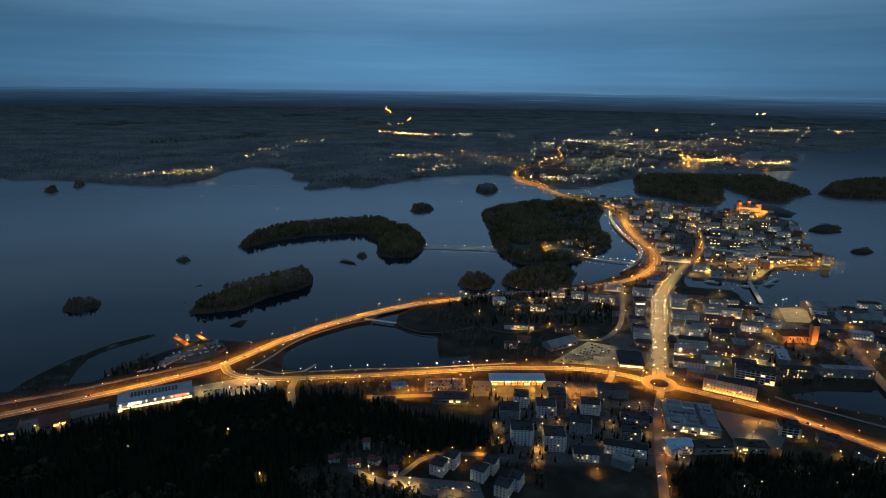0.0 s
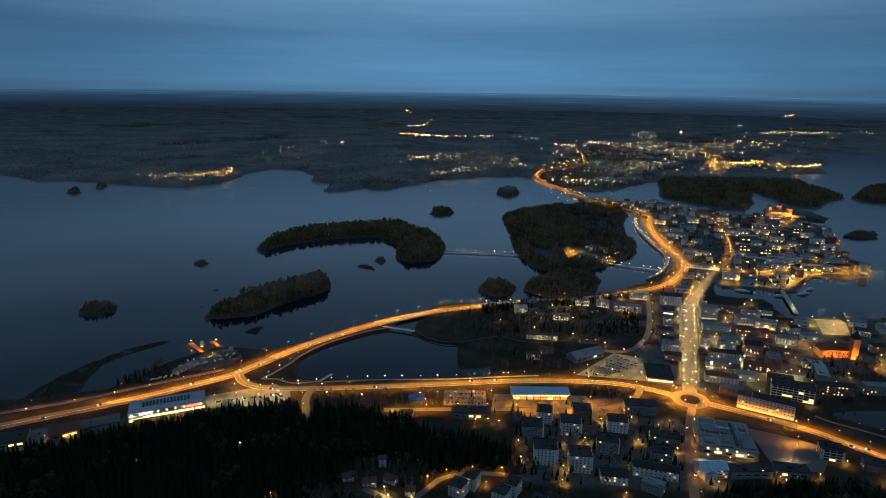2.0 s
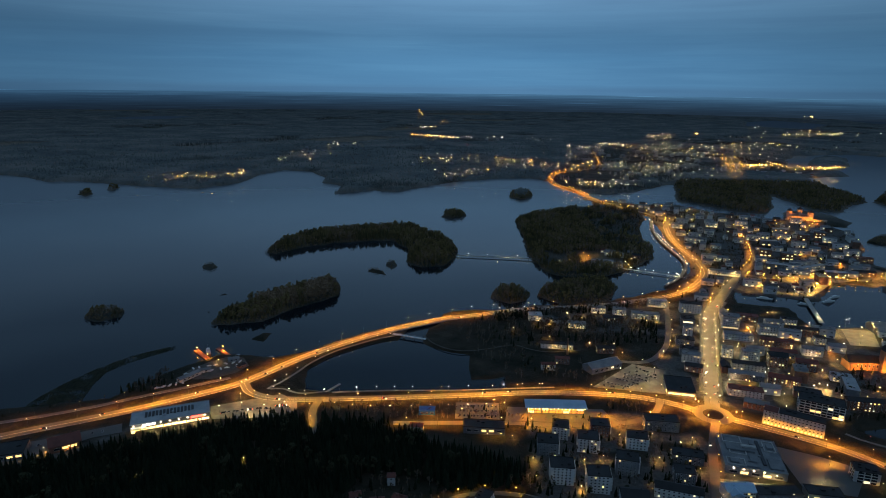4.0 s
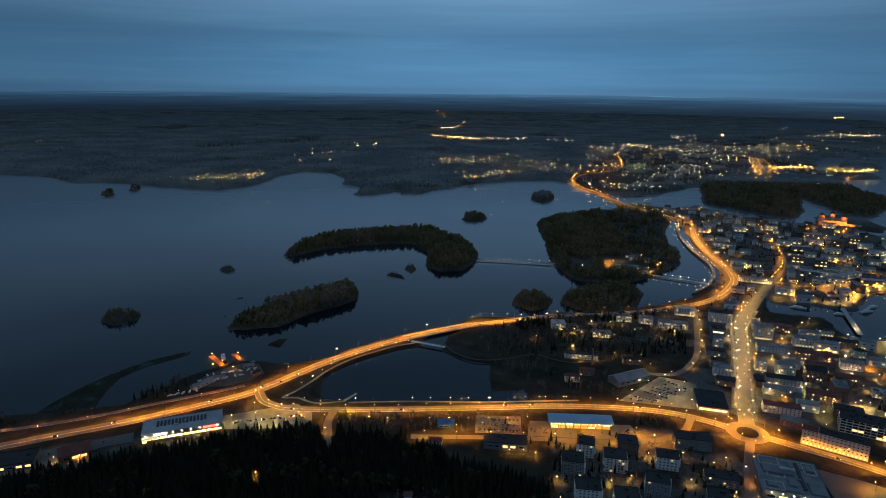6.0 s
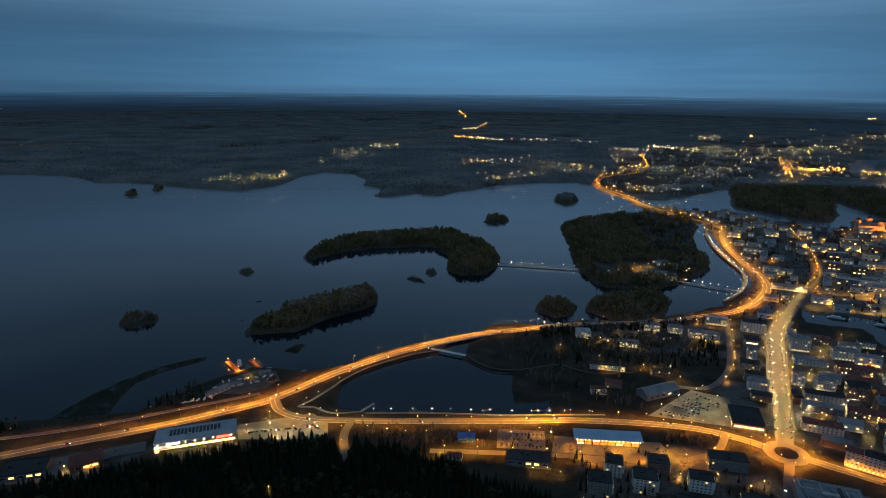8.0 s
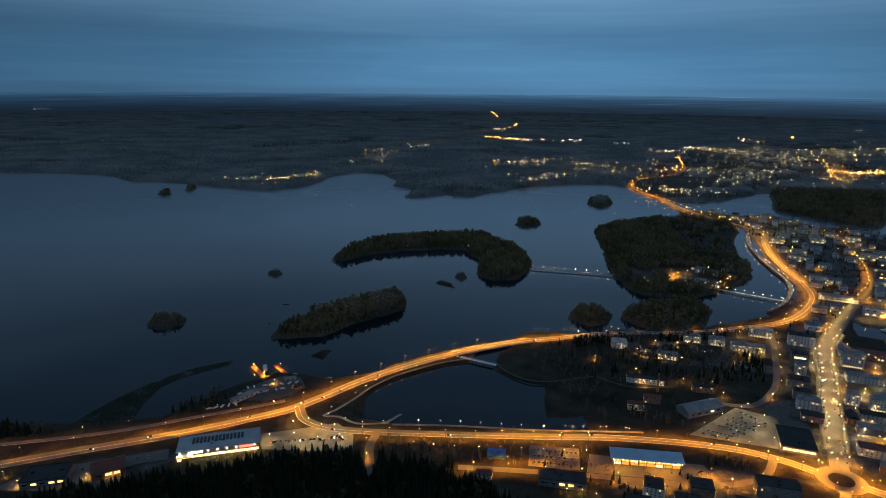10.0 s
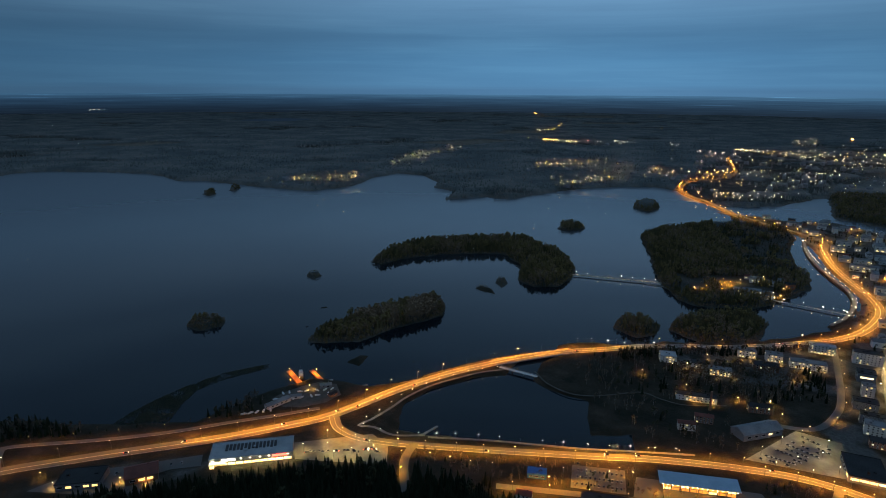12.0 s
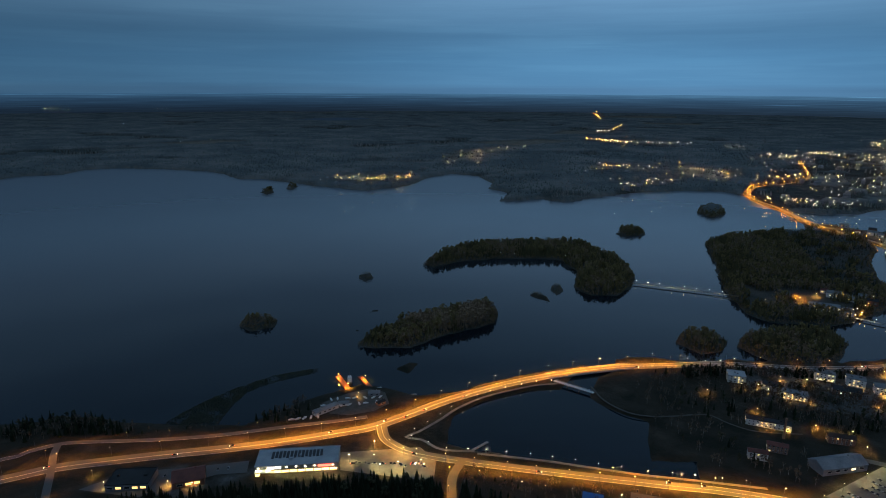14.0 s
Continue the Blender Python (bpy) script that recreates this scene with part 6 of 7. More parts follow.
# open ground with bare trees
for i, (nm, poly, each, hs, sh) in enumerate((
        ("lagoon_shore_trees", [(-4, 845), (60, 770), (150, 770), (165, 840), (90, 800), (70, 860), (200, 870), (230, 900), (250, 980), (100, 960), (40, 990), (0, 985), (-30, 930)], 130, (8, 15), (0.08, 0.12, 0.80)),
        ("highway_belt", [(28, 985), (70, 1002), (120, 1018), (185, 1030), (252, 1052), (300, 1076), (306, 1064), (256, 1040), (190, 1016), (120, 1002), (72, 984), (36, 966)], 16, (11, 17), (0.34, 0.16, 0.50)),
        ("lake_quarter_trees", [(200, 880), (270, 900), (290, 990), (200, 1000), (90, 965), (80, 930)], 55, (9, 16), (0.15, 0.15, 0.70)),
        ("west_shore_trees", [(-670, 575), (-650, 620), (-600, 640), (-530, 642), (-530, 625), (-580, 608), (-625, 575)], 24, (9, 16), (0.55, 0.15, 0.3)),
        ("harbour_shore_trees", [(-425, 700), (-415, 740), (-385, 768), (-372, 735), (-380, 708), (-410, 690)], 32, (7, 14), (0.4, 0.1, 0.5)),
        ("west_bank_scrub", [(-530, 642), (-440, 690), (-425, 685), (-520, 632)], 60, (3, 7), (0.2, 0.1, 0.7)),
        ("hill_garden_trees", [(-125, 470), (-110, 530), (-60, 560), (-10, 540), (-20, 490), (-60, 490)], 75, (7, 13), (0.4, 0.1, 0.5)),
        ("hill_foot_trees", [(-140, 470), (-60, 468), (0, 452), (60, 440), (90, 380), (60, 330), (-120, 380)], 30, (10, 17), (0.6, 0.1, 0.3)),
        ("slab_garden_trees", [(10, 560), (70, 560), (110, 520), (100, 470), (60, 520)], 60, (7, 13), (0.4, 0.1, 0.5)),
        ("park_scrub", [(300, 1480), (400, 1480), (420, 1600), (440, 1700), (490, 1850), (480, 1940), (330, 1960), (300, 1700)], 45, (4, 9), (0.2, 0.2, 0.6)),
        ("church_trees", [(440, 755), (600, 760), (570, 830), (470, 825), (450, 800)], 90, (9, 15), (0.2, 0.1, 0.7)),
        ("estate_trees", [(40, 520), (240, 520), (240, 650), (60, 650)], 75, (7, 13), (0.50, 0.15, 0.35)),
        ("south_woods", [(200, 300), (215, 500), (250, 530), (360, 535), (420, 510), (480, 480), (600, 400), (600, 250)], 26, (10, 17), (0.84, 0.12, 0.04)),
        ("station_trees", [(-180, 690), (-30, 708), (40, 712), (40, 668), (-90, 662), (-180, 660)], 60, (5, 10), (0.08, 0.04, 0.88)),
        ("yard_trees", [(36, 682), (160, 686), (168, 654), (36, 650)], 45, (5, 9), (0.15, 0.05, 0.80)),
        ("street_trees", [(150, 700), (190, 690), (210, 720), (160, 725)], 26, (6, 9), (0.1, 0.1, 0.8)),
        ("old_town_trees", TOWN, 330, (7, 13), (0.2, 0.15, 0.65)),
        ("canal_trees", [(400, 690), (560, 715), (560, 722), (400, 712)], 60, (7, 12), (0.2, 0.1, 0.7)),
        ("promenade_trees", [(350, 1100), (430, 1200), (470, 1300), (470, 1450), (560, 1700), (640, 1500), (560, 1320), (470, 1180), (400, 1080)], 200, (7, 13), (0.2, 0.15, 0.65)))):
    grove(nm, spots_in(poly, each, 60 + i, keep=off_roads(3)), "bare trees and scattered spruces in the dusk", hs, sh, 20 + i)

# ---- detached houses of the old town and the park peninsula ----
HOUSE_KINDS = []
for w, d, h, wall, roof in ((11, 9, 6, RENDER_WHITE, RED_ROOF), (14, 9, 5.5, RENDER_GREY, DARK_ROOF), (12, 10, 8, RENDER_WHITE, GREY_ROOF), (18, 11, 9, BRICK_WALL, DARK_ROOF), (22, 12, 9, RENDER_WHITE, GREY_ROOF), (30, 13, 13, RENDER_WHITE, GREY_ROOF), (38, 14, 11, RENDER_GREY, PALE_ROOF), (24, 16, 15, BRICK_WALL, GREY_ROOF)):
    meshes = []
    for nm, bm, mat in (("wall", wall_mesh(w, d, h), wall), ("roof", gable_roof(w, d, h, 0.55) if h < 10 else flat_roof(w, d, h, 3), roof)):
        me = bpy.data.meshes.new(nm)
        bm.to_mesh(me)
        bm.free()
        me.materials.append(mat)
        meshes.append(me)
    HOUSE_KINDS.append((w, d, h, meshes))
hrs = np.random.RandomState(31)
HOUSE_LABELS = ["small white house with a red gabled roof", "low grey house with a dark gabled roof", "white two-storey house with a grey roof", "brick house with a dark gabled roof", "long white house with a grey sheet roof", "white four-storey block with a flat grey roof", "long grey town block with a pale flat roof", "brick five-storey block with a flat grey roof"]
taken = []


def small_house(x, y, k, rot, group):
    w, d, h, (wall, roof) = HOUSE_KINDS[k]
    root = new("town_house" if k > 2 else "detached_house")
    root.empty_display_size = 2
    root.matrix_basis = pose(x, y, float(ground_z(x, y)[0]), 0, 0, rot)
    tagged(root, HOUSE_LABELS[k], "house", group)
    part("wall", wall, None, root)
    part("roof", roof, None, root)
    n = 2 if k < 5 else 3
    for s in range(1 if k < 5 else 2):
        for i in range(n):
            g = (WINDOW_LIT, WINDOW_DARK, WINDOW_COOL, WINDOW_DARK, WINDOW_DARK)[hrs.randint(5 if k > 4 else 4)]
            if k > 4 and s == 0 and hrs.rand() < 0.5:
                g = SHOP_LIT
            part("window", WIN[(5.0, 2.4, g.name) if k > 4 and s == 0 else (3.0, 1.8, g.name)], None, root, at=Matrix.Translation(((i - (n - 1) / 2) * w / n, -d / 2, h * 0.5 if k < 5 else (s + 0.35) * h / 2)))


def fill_houses(poly, n, gap, kinds, group, seed, keep=None):
    rs = np.random.RandomState(seed)
    a = np.array(poly, float)
    lo, hi = a.min(0), a.max(0)
    x, y = rs.uniform(lo[0], hi[0], n * 14), rs.uniform(lo[1], hi[1], n * 14)
    ok = (signed(x, y, poly) > 14) & (shore(x, y) > 14) & off_roads(9)(x, y)
    if keep is not None:
        ok &= keep(x, y)
    made = 0
    for px_, py_ in zip(x[ok], y[ok]):
        if made >= n:
            break
        if any((px_ - q[0]) ** 2 + (py_ - q[1]) ** 2 < gap * gap for q in taken):
            continue
        taken.append((px_, py_))
        small_house(px_, py_, kinds[rs.randint(len(kinds))], -15 + 90 * rs.randint(2) * (rs.rand() < 0.4) + rs.uniform(-8, 8), group)
        made += 1


for ob in list(scene.objects):
    if ob.parent is None and ob.type == "EMPTY" and ob.get("category", "") not in ("tree", ""):
        taken.append((ob.location.x, ob.location.y))
fill_houses([(480, 1180), (640, 1180), (900, 1400), (960, 1650), (760, 1700), (640, 1560), (600, 1420)], 26, 42, (5, 6, 7, 4, 5), "old town blocks", 8)
fill_houses(TOWN, 108, 26, (0, 2, 3, 4, 4, 4, 2, 5), "old town houses", 3)
fill_houses([(300, 735), (600, 760), (760, 900), (760, 985), (540, 985), (400, 1060), (330, 900)], 36, 28, (3, 4, 5, 4, 6, 7), "lower town houses", 5, keep=lambda x, y: (signed(x, y, [(470, 750), (610, 770), (625, 1000), (540, 1000), (520, 880), (465, 870)]) < 0) & (signed(x, y, [(385, 740), (450, 740), (460, 800), (390, 800)]) < 0))
fill_houses(NORTH_ISLE, 26, 45, (0, 1, 2, 4), "harbour island houses", 6, keep=lambda x, y: y > 2500)
# the spa hotel and villas on the park peninsula
building("spa_hotel", 268, 1318, 46, 20, 9, -8, RENDER_WHITE, GREY_ROOF, "white spa hotel with a stepped grey roof", "hotel", gap=4.4, lit=0.3, units=6)
building("spa_wing", 300, 1305, 14, 26, 8, -8, RENDER_WHITE, GREY_ROOF, "white wing of the spa hotel, brightly lit", "hotel wing", gap=4.4, lit=0.6)
for x, y, k in ((300, 1398, 4), (322, 1384, 2), (345, 1400, 2), (290, 1420, 0), (352, 1372, 3)):
    small_house(x, y, k, -10, "peninsula villas")
for x, y in ((228, 1340), (238, 1352), (248, 1364), (200, 1330), (212, 1345), (178, 1318), (318, 1300), (310, 1315), (325, 1330), (335, 1345), (345, 1360), (240, 1385), (270, 1385), (318, 1420), (362, 1400)):
    street_lamp(TOWN_LAMP if x % 4 else TOWN_ORANGE, x, y, 0, "peninsula lamps", YEL)
for x, y in ((314, 1308),):
    street_lamp(STREET_YELLOW, x, y, 0, "peninsula lamps", YEL)
for x, y in ((-300, 1480), (-272, 1490), (-230, 1512), (-190, 1500), (-180, 1540), (-150, 1535), (-120, 1500), (-90, 1480), (-330, 1475), (-210, 1560)):
    street_lamp(PATH_WHITE, x, y, 0, "island path lamps", WHT)
# lamps between the houses of the old town
for i, (x, y) in enumerate(taken):
    if y > 1100 and x > 380 and i % 2 == 0:
        street_lamp(TOWN_LAMP if i % 4 else TOWN_ORANGE if y < 1500 else TOWN_AMBER, x + 12, y - 12, 0, "old town yard lamps", YEL)
# quay lamps below the hotel on the point
for i in range(10):
    street_lamp(TOWN_LAMP, 705 + 16 * i, 1222 + 4 * abs(i - 3), 0, "quay lamps", YEL)

# ---- bridges ----
def bridge(name, a, b, width, z, label, pier=14.0, rail=1.1, mat=CONCRETE, rail_mat=STEEL):
    """A straight bridge: deck, piers and two railings of posts and rails."""
    a, b = Vector((*a, z)), Vector((*b, z))
    L = (b - a).length
    rot = math.degrees(math.atan2(b.y - a.y, b.x - a.x))
    root = new(name)
    root.matrix_basis = pose(a.x, a.y, z, 0, 0, rot)
    tagged(root, label, "bridge")
    bm = bmesh.new()
    box(bm, -2, -width / 2, -0.6, L + 2, width / 2, 0, 0.08)
    part("deck", bm, mat, root)
    for i in range(1, max(2, int(L / pier))):
        bm = bmesh.new()
        x = i * L / max(2, int(L / pier))
        box(bm, x - 0.4, -width * 0.35, -z - 3, x + 0.4, width * 0.35, -0.6, 0.1)
        part("pier", bm, CONCRETE, root)
    for s in (-1, 1):
        bm = bmesh.new()
        yy = s * (width / 2 - 0.15)
        for zz in (0.5, rail):
            box(bm, -1, yy - 0.05, zz - 0.06, L + 1, yy + 0.05, zz + 0.06)
        for i in range(int(L / 3) + 1):
            box(bm, i * 3 - 0.05, yy - 0.05, 0, i * 3 + 0.05, yy + 0.05, rail)
        part("railing", bm, rail_mat, root)
    return root


bridge("park_footbridge", (-44, 1362), (128, 1349), 3.4, 3.0, "long low footbridge to the wooded island", 12, mat=WOOD_DECK)
bridge("bay_footbridge", (303, 1294), (410, 1243), 3.4, 3.0, "footbridge across the narrow bay", 12, mat=CONCRETE)
bridge("market_bridge", (592, 1128), (556, 1008), 8.0, 3.6, "pale footbridge to the market square", 20)
bridge("lagoon_footbridge", (-120, 904), (-73, 889), 4.5, 3.8, "white-railed footbridge over the lagoon's mouth", 16, 1.3, mat=HULL_WHITE, rail_mat=HULL_WHITE)
for i in range(8):
    for a, b, z in (((-44, 1362), (128, 1349), 3.0), ((303, 1294), (410, 1243), 3.0)):
        t = (i + 0.3) / 8
        street_lamp(BRIDGE_LAMP, a[0] + (b[0] - a[0]) * t, a[1] + (b[1] - a[1]) * t + 1.4, 0, "bridge lamps", WHT, z)
hb = bpy.data.objects.new("highway_bridge", None)
scene.collection.objects.link(hb)
tagged(hb, "concrete highway bridge over the channel with low parapets", "bridge")
hw_line = spline(ROADS["highway"][1], 6)
near_ch = hw_line[(hw_line[:, 0] > -135) & (hw_line[:, 0] < -30) & (hw_line[:, 1] < 1000)]
part("deck", ribbon(near_ch, 16.2, 0, CONCRETE, "deck", 1.3, z=3.22), None, hb)
d_ = np.gradient(near_ch, axis=0)
d_ /= np.linalg.norm(d_, axis=1)[:, None]
for s in (-1, 1):
    edge = near_ch + np.stack([-d_[:, 1], d_[:, 0]], -1) * 7.9 * s
    part("parapet", ribbon(edge, 0.35, 0, CONCRETE, "parapet", 1.4, z=4.3), None, hb)
for k in (len(near_ch) // 3, 2 * len(near_ch) // 3):
    bm = bmesh.new()
    x, y = near_ch[k]
    tube(bm, [(x, y, -4), (x, y, 2)], [1.6, 1.6], 12)
    part("pier", bm, CONCRETE, hb)

# ---- the work harbour ----
def pontoon(name, a, b, width, mat, label, h=0.9, category="pontoon"):
    a, b = Vector((*a, 0)), Vector((*b, 0))
    L = (b - a).length
    root = new(name)
    root.matrix_basis = pose(a.x, a.y, 0, 0, 0, math.degrees(math.atan2(b.y - a.y, b.x - a.x)))
    tagged(root, label, category)
    bm = bmesh.new()
    box(bm, 0, -width / 2, -0.5, L, width / 2, h, 0.12)
    part("deck", bm, mat, root)
    for i in range(int(L / 7) + 1):
        bm = bmesh.new()
        tube(bm, [(i * 7 + 0.3, width / 2 - 0.3, -2), (i * 7 + 0.3, width / 2 - 0.3, h + 1.2)], [0.18, 0.18], 6)
        part("post", bm, DARK_METAL, root)
    return root


pontoon("work_barge", (-389, 829), (-354, 796), 7, RUST_RED, "rust-red work barge under orange lamps", 1.6, "barge")
pontoon("work_barge", (-362, 838), (-335, 814), 6, RUST_RED, "rust-red work barge under orange lamps", 1.6, "barge")
pontoon("harbour_quay", (-356, 797), (-322, 818), 6, CONCRETE, "concrete quay between the barges", 1.5, "quay")
pontoon("boat_jetty", (-302, 786), (-272, 801), 3, WOOD_DECK, "pale floating boat jetty", 0.8, "jetty")
pontoon("boat_jetty", (-296, 806), (-276, 819), 2.4, WOOD_DECK, "pale floating boat jetty", 0.8, "jetty")
pontoon("swimming_pier", (-178, 726), (-167, 746), 2.6, WOOD_DECK, "pale wooden swimming pier in the lagoon", 0.9, "pier")
pontoon("park_jetty", (96, 1338), (128, 1332), 2.4, WOOD_DECK, "thin jetty off the park shore", 0.7, "jetty")
for x, y in ((-384, 822), (-360, 802), (-350, 829)):
    street_lamp(TOWN_ORANGE, x, y, 0, "barge lamps", SOD, 1.2)


def boat_hull(L, B, H):
    bm = bmesh.new()
    rows = []
    for x, w, k in ((-L / 2, 0.8, 1.0), (-L / 4, 1.0, 1.0), (L / 8, 0.95, 1.05), (L / 3, 0.6, 1.15), (L / 2, 0.04, 1.3)):
        y = B / 2 * w
        rows.append([bm.verts.new(c) for c in ((x, -y * 0.6, -0.5), (x, -y, H * k), (x, y, H * k), (x, y * 0.6, -0.5))])
    for r0, r1 in zip(rows, rows[1:]):
        for i in range(4):
            bm.faces.new((r0[i], r0[(i + 1) % 4], r1[(i + 1) % 4], r1[i]))
    bm.faces.new(rows[0][::-1])
    bm.faces.new(rows[-1])
    bmesh.ops.recalc_face_normals(bm, faces=bm.faces)
    return bm


def boat(name, x, y, rot, L, B, H, cabins, label, mat=HULL_WHITE):
    root = new(name)
    root.matrix_basis = pose(x, y, 0, 0, 0, rot)
    tagged(root, label, "boat")
    part("hull", boat_hull(L, B, H), mat, root)
    for x0, x1, wy, z0, z1 in cabins:
        bm = bmesh.new()
        box(bm, x0, -wy, z0, x1, wy, z1, 0.15)
        part("cabin", bm, HULL_WHITE, root)
    return root


tug = boat("work_ship", -369, 823, 118, 24, 7, 2.4, ((-8, 3, 2.6, 2.2, 5.2), (-5, 1, 2.0, 5.2, 7.8)), "white and dark work ship beside the barge", DARK_METAL)
bm = bmesh.new()
tube(bm, [(-2, 0, 7.8), (-2, 0, 14)], [0.25, 0.12], 6)
part("mast", bm, STEEL, tug)
brs2 = random.Random(9)
for i in range(7):
    boat("motor_boat", -300 + i * 4.2, 789 + i * 2.1 + 4, 115, 6.5, 2.2, 0.9, ((-1, 1, 0.7, 0.8, 1.7),), "small white motor boat at the jetty")
for i in range(5):
    boat("motor_boat", -384 + i * 6, 712 + i * 4, 30 + 25 * i, 7, 2.4, 1.0, ((-1, 1.4, 0.8, 0.9, 1.9),), "small boat laid up on the harbour shore").location.z = 3.2
for i in range(14):
    boat("motor_boat", -366 + (i % 7) * 9 + brs2.uniform(-2, 2), 752 + (i % 7) * 4.5 + (i // 7) * 16 + brs2.uniform(-2, 2), brs2.uniform(0, 180), 6.5, 2.3, 0.9, ((-1, 1, 0.7, 0.8, 1.7),), "small boat laid up on the harbour yard").location.z = 3.2
boat("lake_steamer", 628, 1120, 20, 28, 6, 2.2, ((-9, 6, 2.3, 2.1, 4.6), (-5, 3, 1.8, 4.6, 6.6)), "white lake steamer at the market quay")
boat("lake_steamer", 652, 1146, 25, 24, 5.5, 2.0, ((-8, 5, 2.1, 2.0, 4.4),), "white lake steamer at the market quay")
boat("lake_steamer", 520, 1128, -18, 26, 6, 2.0, ((-8, 6, 2.1, 2.0, 4.2),), "white passenger boat in the inner harbour")
boat("lake_steamer", 575, 1102, -18, 18, 5, 1.8, ((-6, 4, 1.9, 1.8, 3.8),), "white passenger boat in the inner harbour")
boat("work_raft", 1190, 1560, 10, 34, 9, 2.5, ((-8, 2, 3, 2.3, 8),), "dark moored work raft in the eastern bay", DARK_METAL)

# reeds on the spit and along the shallows
rrs = np.random.RandomState(4)
rx, ry = rrs.uniform(-530, -410, 90000), rrs.uniform(645, 845, 90000)
ok = signed(rx, ry, REED_SPIT) > -2.0
keep = lumps(rx, ry, 14) > rrs.uniform(0.0, 0.55, len(rx))
rx, ry = rx[ok & keep][:14000], ry[ok & keep][:14000]
ang, hh, wd = rrs.uniform(0, 3.14, len(rx)), rrs.uniform(0.3, 0.9, len(rx)), rrs.uniform(0.3, 0.8, len(rx))
z0 = np.full(len(rx), -0.2)
RV = np.stack([np.stack([rx - np.cos(ang) * wd, ry - np.sin(ang) * wd, z0], -1), np.stack([rx + np.cos(ang) * wd, ry + np.sin(ang) * wd, z0], -1), np.stack([rx + 0.2, ry, z0 + hh + 0.4], -1)], 1).reshape(-1, 3)
tagged(new("reeds", mesh_np("reeds", RV, np.arange(len(RV)).reshape(-1, 3), REEDS)), "dry reeds on a low spit in the lake", "reeds", kind="stuff")

# ---- cars ----
def car_meshes():
    bm = bmesh.new()
    box(bm, -2.2, -0.9, 0.3, 2.2, 0.9, 0.95, 0.14)
    body = bpy.data.meshes.new("body")
    bm.to_mesh(body)
    bm.free()
    body.materials.append(CAR_PAINT)
    bm = bmesh.new()
    v = [bm.verts.new(c) for c in ((-1.7, -0.82, 0.94), (1.0, -0.82, 0.94), (1.0, 0.82, 0.94), (-1.7, 0.82, 0.94), (-1.2, -0.68, 1.5), (0.3, -0.68, 1.5), (0.3, 0.68, 1.5), (-1.2, 0.68, 1.5))]
    for q in ((3, 2, 1, 0), (4, 5, 6, 7), (0, 1, 5, 4), (1, 2, 6, 5), (2, 3, 7, 6), (3, 0, 4, 7)):
        bm.faces.new([v[i] for i in q])
    cabin = bpy.data.meshes.new("cabin")
    bm.to_mesh(cabin)
    bm.free()
    cabin.materials.append(WINDOW_DARK)
    bm = bmesh.new()
    bmesh.ops.create_cone(bm, cap_ends=True, segments=10, radius1=0.32, radius2=0.32, depth=0.22, matrix=Matrix.Rotation(math.pi / 2, 4, "X"))
    wheel = bpy.data.meshes.new("wheel")
    bm.to_mesh(wheel)
    bm.free()
    wheel.materials.append(DARK_METAL)
    lamps = []
    for nm, mat, r in (("headlight", HEADLIGHT, 0.34), ("tail_light", TAIL_LIGHT, 0.22)):
        bm = bmesh.new()
        bmesh.ops.create_uvsphere(bm, u_segments=6, v_segments=4, radius=r)
        me = bpy.data.meshes.new(nm)
        bm.to_mesh(me)
        bm.free()
        me.materials.append(mat)
        lamps.append(me)
    return body, cabin, wheel, lamps


CAR_BODY, CAR_CABIN, CAR_WHEEL, (CAR_HEAD, CAR_TAIL) = car_meshes()


def car(x, y, rot, lit, group, label, lift=0.24):
    root = new("car", CAR_BODY)
    root.matrix_basis = pose(x, y, float(ground_z(x, y)[0]) + lift, 0, 0, rot)
    tagged(root, label, "car", group)
    part("cabin", CAR_CABIN, None, root)
    for sx in (-1.35, 1.35):
        for sy in (-0.85, 0.85):
            part("wheel", CAR_WHEEL, None, root, at=Matrix.Translation((sx, sy, 0.32)))
    if lit:
        for sy in (-0.6, 0.6):
            part("headlight", CAR_HEAD, None, root, at=Matrix.Translation((2.2, sy, 0.65)))
            part("tail_light", CAR_TAIL, None, root, at=Matrix.Translation((-2.2, sy, 0.75)))


crs = random.Random(12)
PARKED = "parked car in a lit car park"
for row in range(7):
    for col in range(9):
        u, v = (row + 0.5) / 7, (col + 0.5) / 9
        if crs.random() < 0.62:
            x, y = 158 + 60 * v + 26 * u, 758 + 62 * v * (1 - 0.35 * u) - 6 * u
            car(x, y, 130 + crs.choice((0, 180)) + crs.uniform(-4, 4), False, "cars in the square car park", PARKED, 0.25)
for i in range(22):
    v, u = crs.random(), crs.random()
    car(-290 + 78 * v + 10 * u, 655 + 34 * v * (1 - 0.6 * u) + 10 * u - 2, crs.choice((25, 115, 205)) + crs.uniform(-4, 4), crs.random() < 0.2, "cars at the long store", PARKED, 0.23)
for i in range(14):
    car(240 + 4.2 * i, 571 - 0.6 * i, 80 + crs.uniform(-3, 3), False, "cars at the shopping hall", PARKED, 0.27)
for i in range(12):
    car(-28 + 5.4 * i, 474 + crs.uniform(-3, 3), crs.choice((80, 5)) + crs.uniform(-5, 5), i % 5 == 0, "cars on the hill", PARKED, 0.6)
for i in range(10):
    car(-480 + 10 * i + crs.uniform(-4, 4), 552 + 6.5 * i + crs.uniform(-4, 4), crs.uniform(0, 360), False, "cars in the yard", "parked car in a dark yard", 0.2)
for i in range(34):
    car(-14 + 4.0 * (i % 11) + crs.uniform(-0.5, 0.5), 675 + 11 * (i // 11) + 0.1 * (i % 11), 85, False, "cars under bare trees", PARKED, 0.22)


